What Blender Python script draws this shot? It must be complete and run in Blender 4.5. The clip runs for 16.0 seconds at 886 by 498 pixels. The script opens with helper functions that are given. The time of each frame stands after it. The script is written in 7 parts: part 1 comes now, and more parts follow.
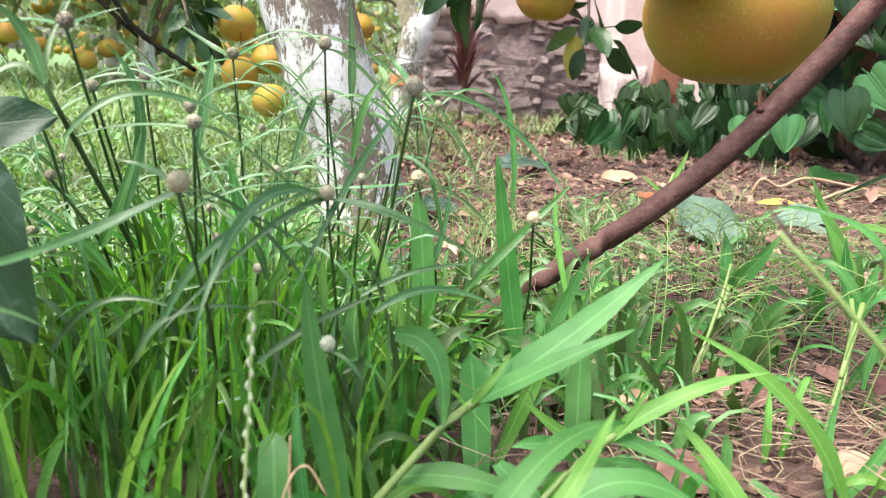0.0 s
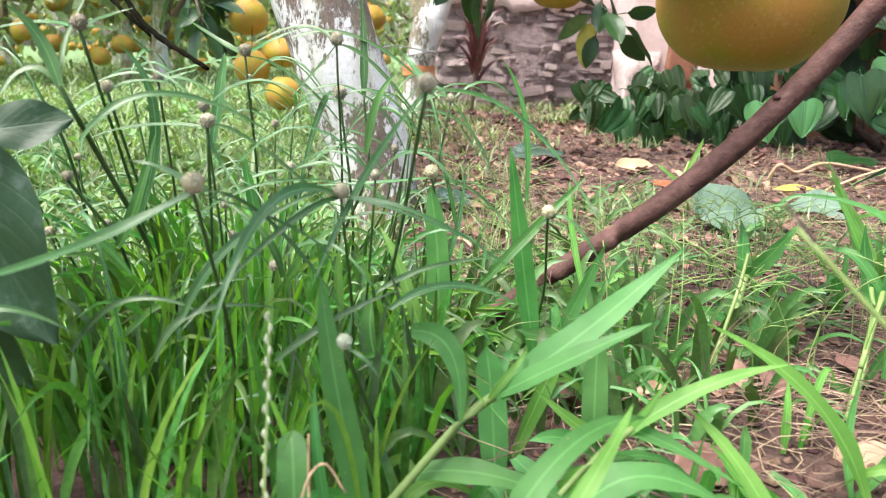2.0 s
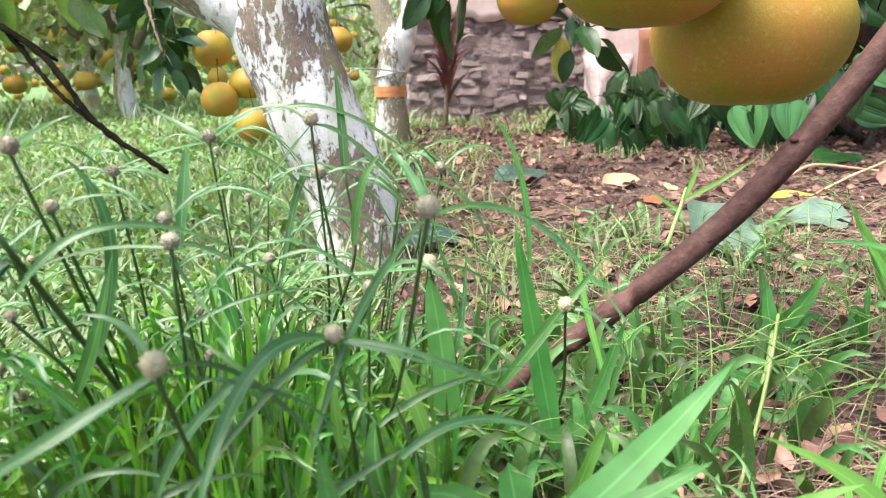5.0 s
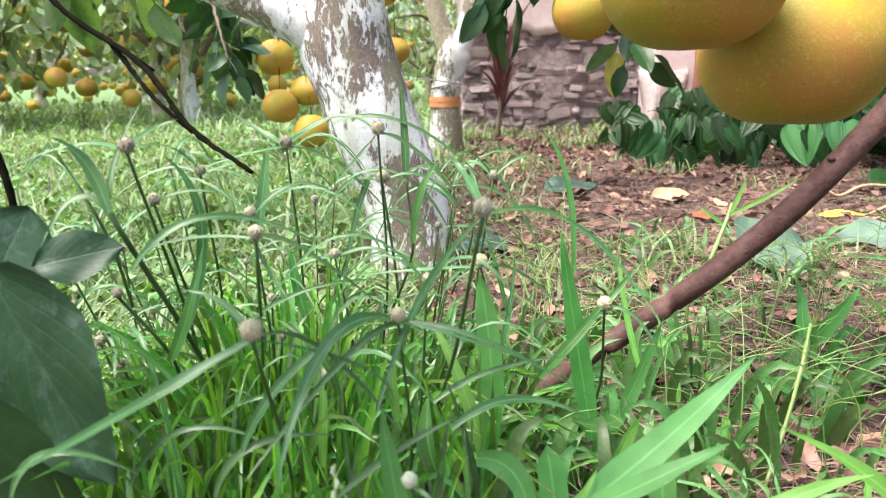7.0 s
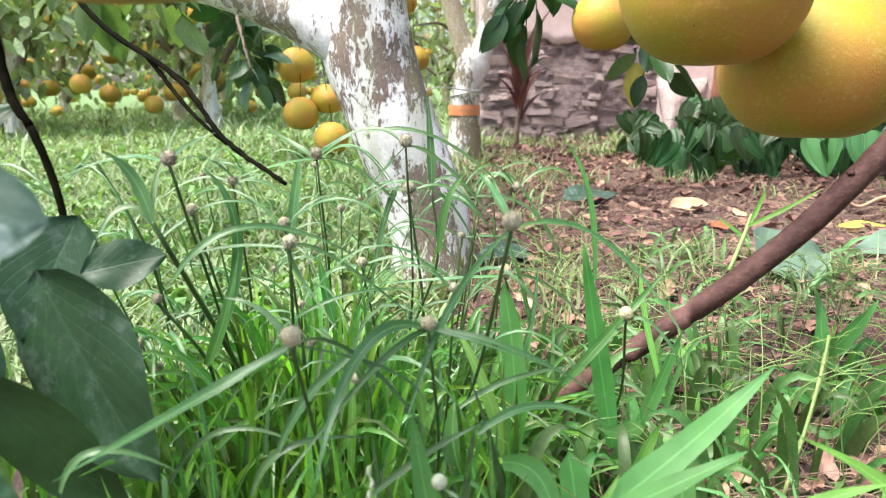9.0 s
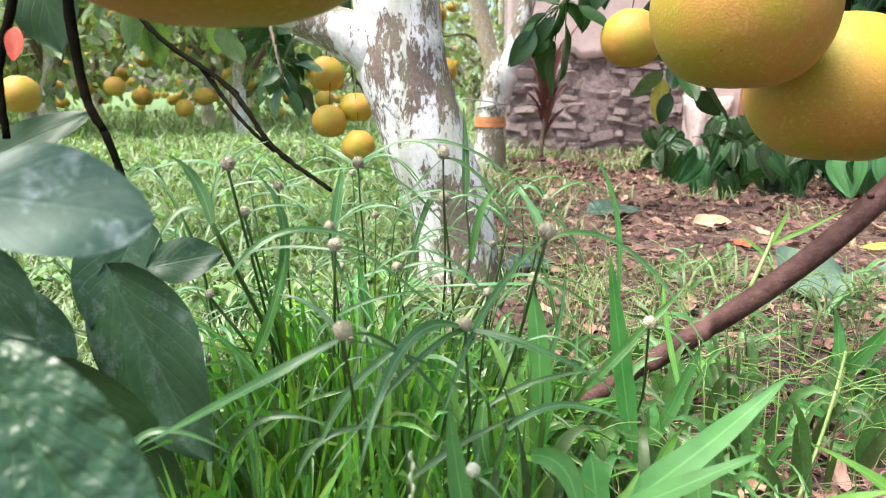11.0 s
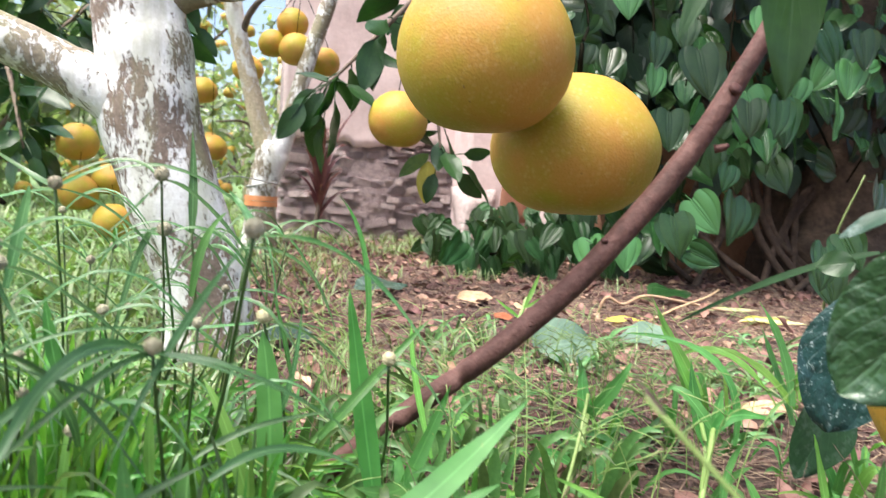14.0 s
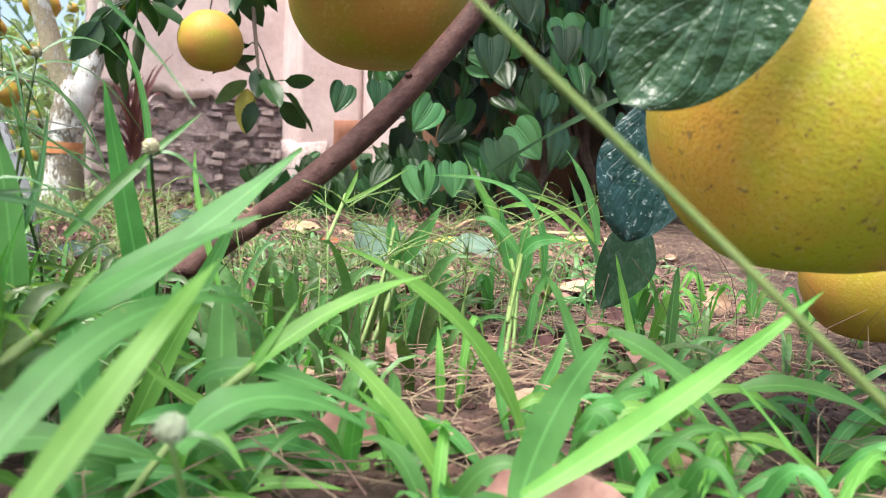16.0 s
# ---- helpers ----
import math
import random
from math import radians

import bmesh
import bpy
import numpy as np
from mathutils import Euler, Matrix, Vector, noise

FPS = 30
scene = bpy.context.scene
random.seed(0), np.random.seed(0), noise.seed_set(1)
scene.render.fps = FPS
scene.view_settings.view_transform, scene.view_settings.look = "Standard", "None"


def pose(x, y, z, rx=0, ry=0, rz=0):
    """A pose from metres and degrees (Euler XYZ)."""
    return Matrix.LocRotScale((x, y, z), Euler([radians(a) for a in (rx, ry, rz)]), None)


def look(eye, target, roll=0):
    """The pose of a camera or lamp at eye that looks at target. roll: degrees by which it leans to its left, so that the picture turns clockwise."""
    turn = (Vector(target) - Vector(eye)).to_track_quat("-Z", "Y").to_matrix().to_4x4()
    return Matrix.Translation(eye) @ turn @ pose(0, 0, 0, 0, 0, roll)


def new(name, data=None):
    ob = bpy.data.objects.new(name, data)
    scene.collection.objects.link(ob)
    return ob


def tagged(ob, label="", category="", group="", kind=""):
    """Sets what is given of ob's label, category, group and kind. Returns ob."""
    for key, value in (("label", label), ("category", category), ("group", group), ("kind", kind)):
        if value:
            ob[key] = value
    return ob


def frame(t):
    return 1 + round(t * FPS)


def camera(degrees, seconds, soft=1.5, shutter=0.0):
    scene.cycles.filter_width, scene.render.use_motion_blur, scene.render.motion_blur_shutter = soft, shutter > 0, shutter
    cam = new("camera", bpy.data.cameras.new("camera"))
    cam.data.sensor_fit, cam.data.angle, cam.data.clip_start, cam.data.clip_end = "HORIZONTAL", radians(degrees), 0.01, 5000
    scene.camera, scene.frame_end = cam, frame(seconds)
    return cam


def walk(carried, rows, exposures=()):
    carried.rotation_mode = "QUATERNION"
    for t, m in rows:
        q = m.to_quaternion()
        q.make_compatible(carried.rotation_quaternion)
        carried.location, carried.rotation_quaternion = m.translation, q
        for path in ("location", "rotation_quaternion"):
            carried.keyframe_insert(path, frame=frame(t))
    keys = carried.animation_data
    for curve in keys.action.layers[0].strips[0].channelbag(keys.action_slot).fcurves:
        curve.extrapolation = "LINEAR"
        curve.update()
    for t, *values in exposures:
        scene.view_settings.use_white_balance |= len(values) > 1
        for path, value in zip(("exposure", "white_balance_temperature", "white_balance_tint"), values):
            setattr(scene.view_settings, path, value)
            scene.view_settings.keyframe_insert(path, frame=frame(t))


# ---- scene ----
cam = camera(62.0, 16.0, soft=1.0, shutter=0.5)
PATH = [
    (0, (0.0445, 0.0837, 0.2490), (0.0306, 2.0261, -0.2271), 2.60),
    (0.5, (0.0437, 0.0857, 0.2470), (0.0271, 2.0265, -0.2355), 2.40),
    (1, (0.0437, 0.0857, 0.2460), (0.0199, 2.0236, -0.2477), 2.21),
    (1.5, (0.0454, 0.0846, 0.2511), (0.0094, 2.0191, -0.2555), 1.92),
    (2, (0.0443, 0.0846, 0.2520), (-0.0079, 2.0192, -0.2526), 1.52),
    (2.5, (0.0448, 0.1275, 0.2763), (-0.0069, 2.0682, -0.2043), -1.20),
    (3, (0.0371, 0.1794, 0.2872), (0.0398, 2.1200, -0.1970), -3.80),
    (3.2, (0.0361, 0.1854, 0.2871), (0.0725, 2.1229, -0.2079), -3.50),
    (5.3, (0.0288, 0.1354, 0.2924), (0.0024, 2.0755, -0.1927), -1.90),
    (5.5, (0.0272, 0.1254, 0.2862), (-0.0185, 2.0664, -0.1938), -1.50),
    (6, (0.0317, 0.1194, 0.2935), (-0.0536, 2.0614, -0.1770), -1.50),
    (6.5, (0.0305, 0.1124, 0.2964), (-0.0814, 2.0550, -0.1659), -1.70),
    (7, (0.0295, 0.1064, 0.2963), (-0.1027, 2.0486, -0.1622), -1.40),
    (7.5, (0.0305, 0.1024, 0.2974), (-0.1131, 2.0448, -0.1569), -1.20),
    (8, (0.0302, 0.1004, 0.3023), (-0.1205, 2.0426, -0.1503), -1.30),
    (8.5, (0.0272, 0.0974, 0.3011), (-0.1326, 2.0395, -0.1491), -1.31),
    (9, (0.0242, 0.0924, 0.3019), (-0.1513, 2.0354, -0.1383), -1.21),
    (11.5, (0.0169, 0.0613, 0.3063), (-0.2168, 2.0090, -0.0834), 0.37),
    (12, (0.0241, 0.0723, 0.3038), (-0.0940, 2.0435, -0.0134), 0.45),
    (12.5, (0.0356, 0.0994, 0.2957), (0.1624, 2.0873, 0.1161), 1.58),
    (13, (0.0427, 0.1014, 0.2941), (0.2818, 2.0836, 0.1767), 1.63),
    (13.5, (0.0460, 0.1065, 0.2743), (0.3253, 2.0833, 0.1543), 2.62),
    (14, (0.0489, 0.1096, 0.2585), (0.4022, 2.0727, 0.1120), 3.09),
    (14.5, (0.0509, 0.1158, 0.2266), (0.5489, 2.0450, 0.0530), 2.41),
    (15, (0.0755, 0.1410, 0.1872), (0.8078, 1.9913, -0.0134), 1.35),
    (15.5, (0.0811, 0.1351, 0.1614), (0.8698, 1.9616, -0.0437), 2.00),
    (16, (0.0908, 0.1292, 0.1510), (0.8547, 1.9669, -0.0465), 2.02),
]
walk(cam, [(t, look(eye, target, roll)) for t, eye, target, roll in PATH], exposures=[(0, 2.06), (9, 2.08), (12.5, 1.99), (15, 1.95), (16, 1.87)])

cam.data.dof.use_dof, cam.data.dof.focus_distance, cam.data.dof.aperture_fstop = True, 0.72, 14.0

# ---------------------------------------------------------------- light
world = bpy.data.worlds.new("overcast_sky")
scene.world = world
world.use_nodes = True
sky = world.node_tree.nodes.new("ShaderNodeTexSky")
sky.sky_type, sky.sun_disc = "NISHITA", False
sky.sun_elevation, sky.sun_rotation = radians(67), radians(240)
sky.dust_density, sky.air_density = 4.0, 1.0
background = world.node_tree.nodes["Background"]
world.node_tree.links.new(sky.outputs[0], background.inputs[0])
background.inputs[1].default_value = 0.088
sun_data = bpy.data.lights.new("sun", "SUN")
sun_data.energy, sun_data.angle, sun_data.color = 2.2, radians(38), (1.0, 0.965, 0.91)
sun = new("sun", sun_data)
sun.matrix_world = look((-2.6, -0.3, 7.0), (0, 1.2, 0))


# ---------------------------------------------------------------- materials
def shader(name):
    m = bpy.data.materials.new(name)
    m.use_nodes = True
    t = m.node_tree
    return m, t.nodes, t.links, t.nodes["Principled BSDF"]


def noise_node(n, l, scale, detail=5.0, rough=0.6, coords="Object", distortion=0.0, stretch=None):
    co = n.new("ShaderNodeTexCoord")
    tex = n.new("ShaderNodeTexNoise")
    tex.inputs["Scale"].default_value = scale
    tex.inputs["Detail"].default_value = detail
    tex.inputs["Roughness"].default_value = rough
    tex.inputs["Distortion"].default_value = distortion
    if stretch:
        mp = n.new("ShaderNodeMapping")
        mp.inputs["Scale"].default_value = stretch
        l.new(co.outputs[coords], mp.inputs["Vector"])
        l.new(mp.outputs[0], tex.inputs["Vector"])
    else:
        l.new(co.outputs[coords], tex.inputs["Vector"])
    return tex


def ramp_node(n, l, source, stops):
    r = n.new("ShaderNodeValToRGB")
    el = r.color_ramp.elements
    while len(el) < len(stops):
        el.new(0.5)
    for e, (p, c) in zip(el, stops):
        e.position, e.color = p, (*c, 1)
    l.new(source, r.inputs[0])
    return r


def mix_node(n, l, fac, a, b, kind="MIX"):
    m = n.new("ShaderNodeMix")
    m.data_type, m.blend_type = "RGBA", kind
    if isinstance(fac, float):
        m.inputs[0].default_value = fac
    else:
        l.new(fac, m.inputs[0])
    for k, v in ((6, a), (7, b)):
        if isinstance(v, tuple):
            m.inputs[k].default_value = (*v, 1)
        else:
            l.new(v, m.inputs[k])
    return m.outputs[2]


def bump_node(n, l, b, height, strength, distance):
    bp = n.new("ShaderNodeBump")
    bp.inputs["Strength"].default_value, bp.inputs["Distance"].default_value = strength, distance
    l.new(height, bp.inputs["Height"])
    l.new(bp.outputs[0], b.inputs["Normal"])
    return bp


def vary(n, l, colour, by, amount):
    """Brightness differs from piece to piece. by: island or object."""
    if by == "island":
        g = n.new("ShaderNodeNewGeometry")
        out = g.outputs["Random Per Island"]
    else:
        g = n.new("ShaderNodeObjectInfo")
        out = g.outputs["Random"]
    mr = n.new("ShaderNodeMapRange")
    mr.inputs["To Min"].default_value, mr.inputs["To Max"].default_value = 1 - amount, 1 + amount
    l.new(out, mr.inputs[0])
    h = n.new("ShaderNodeHueSaturation")
    l.new(mr.outputs[0], h.inputs["Value"])
    mh = n.new("ShaderNodeMapRange")
    mh.inputs["To Min"].default_value, mh.inputs["To Max"].default_value = 0.5 - amount * 0.06, 0.5 + amount * 0.06
    l.new(out, mh.inputs[0])
    l.new(mh.outputs[0], h.inputs["Hue"])
    l.new(colour, h.inputs["Color"])
    return h.outputs[0]


def solid(name, dark, mid, light, scale=20.0, rough=0.7, bump=0.3, bump_scale=80.0, depth=0.002, by="object", amount=0.1, stretch=None, gloss=0.4):
    """Two-scale mottled surface."""
    m, n, l, b = shader(name)
    big = noise_node(n, l, scale, 6, 0.65, stretch=stretch)
    col = ramp_node(n, l, big.outputs[0], [(0.3, dark), (0.5, mid), (0.72, light)]).outputs[0]
    fine = noise_node(n, l, bump_scale, 4, 0.6, stretch=stretch)
    col = mix_node(n, l, 0.25, col, ramp_node(n, l, fine.outputs[0], [(0.3, dark), (0.7, light)]).outputs[0])
    l.new(vary(n, l, col, by, amount), b.inputs["Base Color"])
    b.inputs["Roughness"].default_value = rough
    b.inputs["Specular IOR Level"].default_value = gloss
    bump_node(n, l, b, fine.outputs[0], bump, depth)
    return m


def foliage(name, dark, light, rough=0.45, glow=0.3, by="island", amount=0.25, scale=30.0, vein=0.0, tint=None, gloss=0.5, dust=0.0, dust_scale=70, arcs=False, young=None, lumps=0.0):
    """Thin leaf: gloss on top, light shines through."""
    m, n, l, b = shader(name)
    big = noise_node(n, l, scale, 4, 0.6)
    col = ramp_node(n, l, big.outputs[0], [(0.3, dark), (0.7, light)]).outputs[0]
    fine = noise_node(n, l, scale * 9, 3, 0.6)
    col = mix_node(n, l, 0.3, col, ramp_node(n, l, fine.outputs[0], [(0.35, dark), (0.65, light)]).outputs[0])
    if young:
        some = n.new("ShaderNodeObjectInfo")
        pick = ramp_node(n, l, some.outputs["Random"], [(0.74, (0, 0, 0)), (0.84, (1, 1, 1))])
        col = mix_node(n, l, pick.outputs[0], col, young)
    if dust:
        spot = noise_node(n, l, dust_scale, 5, 0.75)
        sm = ramp_node(n, l, spot.outputs[0], [(0.52 if dust_scale < 100 else 0.575, (0, 0, 0)), (0.66 if dust_scale < 100 else 0.635, (dust, dust, dust))])
        col = mix_node(n, l, sm.outputs[0], col, (0.30, 0.37, 0.37))
    if vein:
        uv = n.new("ShaderNodeUVMap")
        sep = n.new("ShaderNodeSeparateXYZ")
        l.new(uv.outputs[0], sep.inputs[0])
        away = n.new("ShaderNodeMath")
        away.operation = "ABSOLUTE"
        l.new(sep.outputs[0], away.inputs[0])
        slant = n.new("ShaderNodeMath")
        slant.operation = "MULTIPLY_ADD"
        slant.inputs[1].default_value = -0.55
        l.new(away.outputs[0], slant.inputs[0])
        l.new(sep.outputs[1], slant.inputs[2])
        wave = n.new("ShaderNodeMath")
        wave.operation = "MULTIPLY"
        wave.inputs[1].default_value = 11.0 if arcs else 42.0
        l.new((away if arcs else slant).outputs[0], wave.inputs[0])
        sine = n.new("ShaderNodeMath")
        sine.operation = "SINE"
        l.new(wave.outputs[0], sine.inputs[0])
        mid = ramp_node(n, l, away.outputs[0], [(0.0, (1, 1, 1)), (0.06, (0, 0, 0))])
        ribs = ramp_node(n, l, sine.outputs[0], [(0.35, (0, 0, 0)), (0.8, (0.35, 0.35, 0.35)), (1.0, (1, 1, 1))] if arcs else [(0.82, (0, 0, 0)), (1.0, (1, 1, 1))])
        both = mix_node(n, l, 0.5, mid.outputs[0], ribs.outputs[0], "ADD")
        pale = tuple(c * 0.5 for c in dark) if arcs else tuple(min(1.0, c * 1.8 + 0.03) for c in light)
        sc = n.new("ShaderNodeMath")
        sc.operation = "MULTIPLY"
        sc.inputs[1].default_value = vein
        l.new(both, sc.inputs[0])
        col = mix_node(n, l, sc.outputs[0], col, pale)
        if lumps:
            swell = noise_node(n, l, scale * 3.2, 3, 0.5)
            add = n.new("ShaderNodeMath")
            add.operation = "MULTIPLY_ADD"
            add.inputs[1].default_value = 9.0
            l.new(swell.outputs[0], add.inputs[0])
            l.new(both, add.inputs[2])
            bump_node(n, l, b, add.outputs[0], lumps, -0.0008)
        else:
            bump_node(n, l, b, both, 0.45 if arcs else 0.2, -0.005 if arcs else -0.0012)
    else:
        bump_node(n, l, b, fine.outputs[0], 0.15, 0.001)
    col = vary(n, l, col, by, amount)
    l.new(col, b.inputs["Base Color"])
    b.inputs["Roughness"].default_value = rough
    b.inputs["Specular IOR Level"].default_value = gloss
    if glow:
        tr = n.new("ShaderNodeBsdfTranslucent")
        warm = mix_node(n, l, 1.0, col, tint or (0.90, 1.0, 0.40), "MULTIPLY")
        gain = n.new("ShaderNodeHueSaturation")
        gain.inputs["Value"].default_value = 1.5
        l.new(warm, gain.inputs["Color"])
        l.new(gain.outputs[0], tr.inputs["Color"])
        mx = n.new("ShaderNodeMixShader")
        mx.inputs[0].default_value = glow
        l.new(b.outputs[0], mx.inputs[1])
        l.new(tr.outputs[0], mx.inputs[2])
        l.new(mx.outputs[0], n["Material Output"].inputs["Surface"])
    return m


def streaked_blade(name, dark, light, glow=0.35, pale=0.26, amount=0.22, by="object", rough=0.46, ribs=34.0, gloss=0.3):
    """Grass blade: fine lengthwise ribs, a pale midrib, an even darker and lighter cloud."""
    m, n, l, b = shader(name)
    big = noise_node(n, l, 22, 4, 0.6)
    col = ramp_node(n, l, big.outputs[0], [(0.3, dark), (0.7, light)]).outputs[0]
    uv = n.new("ShaderNodeUVMap")
    sep = n.new("ShaderNodeSeparateXYZ")
    l.new(uv.outputs[0], sep.inputs[0])
    away = n.new("ShaderNodeMath")
    away.operation = "ABSOLUTE"
    l.new(sep.outputs[0], away.inputs[0])
    mid = ramp_node(n, l, away.outputs[0], [(0.0, (1, 1, 1)), (0.05, (0.9, 0.9, 0.9)), (0.12, (0, 0, 0))])
    wv = n.new("ShaderNodeMath")
    wv.operation = "MULTIPLY"
    wv.inputs[1].default_value = ribs
    l.new(sep.outputs[0], wv.inputs[0])
    sn = n.new("ShaderNodeMath")
    sn.operation = "SINE"
    l.new(wv.outputs[0], sn.inputs[0])
    lines = ramp_node(n, l, sn.outputs[0], [(0.2, (0, 0, 0)), (1.0, (1, 1, 1))])
    f1 = n.new("ShaderNodeMath")
    f1.operation = "MULTIPLY"
    f1.inputs[1].default_value = pale
    l.new(mid.outputs[0], f1.inputs[0])
    paler = tuple(min(1, c * 1.9 + 0.05) for c in light)
    col = mix_node(n, l, f1.outputs[0], col, paler)
    f2 = n.new("ShaderNodeMath")
    f2.operation = "MULTIPLY"
    f2.inputs[1].default_value = 0.07
    l.new(lines.outputs[0], f2.inputs[0])
    col = mix_node(n, l, f2.outputs[0], col, dark)
    spots = noise_node(n, l, 260, 2, 0.5)
    f3 = ramp_node(n, l, spots.outputs[0], [(0.72, (0, 0, 0)), (0.78, (0.5, 0.5, 0.5))])
    col = mix_node(n, l, f3.outputs[0], col, (0.34, 0.33, 0.12))
    col = vary(n, l, col, by, amount)
    l.new(col, b.inputs["Base Color"])
    b.inputs["Roughness"].default_value = rough
    b.inputs["Specular IOR Level"].default_value = gloss
    bump_node(n, l, b, sn.outputs[0], 0.06, 0.0004)
    tr = n.new("ShaderNodeBsdfTranslucent")
    warm = mix_node(n, l, 1.0, col, (0.80, 1.0, 0.40), "MULTIPLY")
    gain = n.new("ShaderNodeHueSaturation")
    gain.inputs["Value"].default_value = 1.6
    l.new(warm, gain.inputs["Color"])
    l.new(gain.outputs[0], tr.inputs["Color"])
    mx = n.new("ShaderNodeMixShader")
    mx.inputs[0].default_value = glow
    l.new(b.outputs[0], mx.inputs[1])
    l.new(tr.outputs[0], mx.inputs[2])
    l.new(mx.outputs[0], n["Material Output"].inputs["Surface"])
    return m


def peel_material(name="pomelo_peel", ripe=0.98, lemon=1.04, relief=0.065, scars=0.70):
    """Pored golden rind with an olive cloud, pale oil glands and a few dark scars."""
    m, n, l, b = shader(name)
    big = noise_node(n, l, 0.8, 3, 0.5)
    col = ramp_node(n, l, big.outputs[0], [(0.3, (0.53 * ripe, 0.248 * lemon, 0.055)), (0.5, (0.51 * ripe, 0.268 * lemon, 0.055)), (0.72, (0.48 * ripe, 0.285 * lemon, 0.044))]).outputs[0]
    green = noise_node(n, l, 1.1, 4, 0.6)
    gm = ramp_node(n, l, green.outputs[0], [(0.42, (0, 0, 0)), (0.64, (0.8, 0.8, 0.8))])
    col = mix_node(n, l, gm.outputs[0], col, (0.37, 0.315 * lemon, 0.024))
    co = n.new("ShaderNodeTexCoord")
    bloom = noise_node(n, l, 3.2, 5, 0.7)
    bm_ = ramp_node(n, l, bloom.outputs[0], [(0.40, (0.12, 0.12, 0.12)), (0.62, (0.85, 0.85, 0.85))])
    glands = n.new("ShaderNodeTexVoronoi")
    glands.inputs["Scale"].default_value = 17
    l.new(co.outputs["Object"], glands.inputs["Vector"])
    gl = ramp_node(n, l, glands.outputs["Distance"], [(0.10, (0.36, 0.36, 0.36)), (0.5, (0, 0, 0))])
    both = mix_node(n, l, 1.0, bm_.outputs[0], gl.outputs[0], "MULTIPLY")
    col = mix_node(n, l, both, col, (0.70, 0.55, 0.23))
    pores = n.new("ShaderNodeTexVoronoi")
    pores.inputs["Scale"].default_value = 42
    l.new(co.outputs["Object"], pores.inputs["Vector"])
    pm = ramp_node(n, l, pores.outputs["Distance"], [(0.10, (0.6, 0.6, 0.6)), (0.38, (0, 0, 0))])
    col = mix_node(n, l, pm.outputs[0], col, (0.36, 0.19, 0.014))
    dots = noise_node(n, l, 13, 3, 0.55)
    dm = ramp_node(n, l, dots.outputs[0], [(scars, (0, 0, 0)), (scars + 0.035, (0.7, 0.7, 0.7))])
    col = mix_node(n, l, dm.outputs[0], col, (0.20, 0.13, 0.05))
    l.new(vary(n, l, mix_node(n, l, 1.0, col, (0.92, 0.91, 0.92), "MULTIPLY"), "object", 0.05), b.inputs["Base Color"])
    b.inputs["Roughness"].default_value = 0.56
    b.inputs["Specular IOR Level"].default_value = 0.3
    b.inputs["Subsurface Weight"].default_value = 0.06
    b.inputs["Subsurface Radius"].default_value = (0.01, 0.006, 0.001)
    vor = n.new("ShaderNodeTexVoronoi")
    vor.feature = "SMOOTH_F1"
    vor.inputs["Scale"].default_value = 40
    l.new(co.outputs["Object"], vor.inputs["Vector"])
    bump_node(n, l, b, vor.outputs["Distance"], relief, 0.018)
    return m


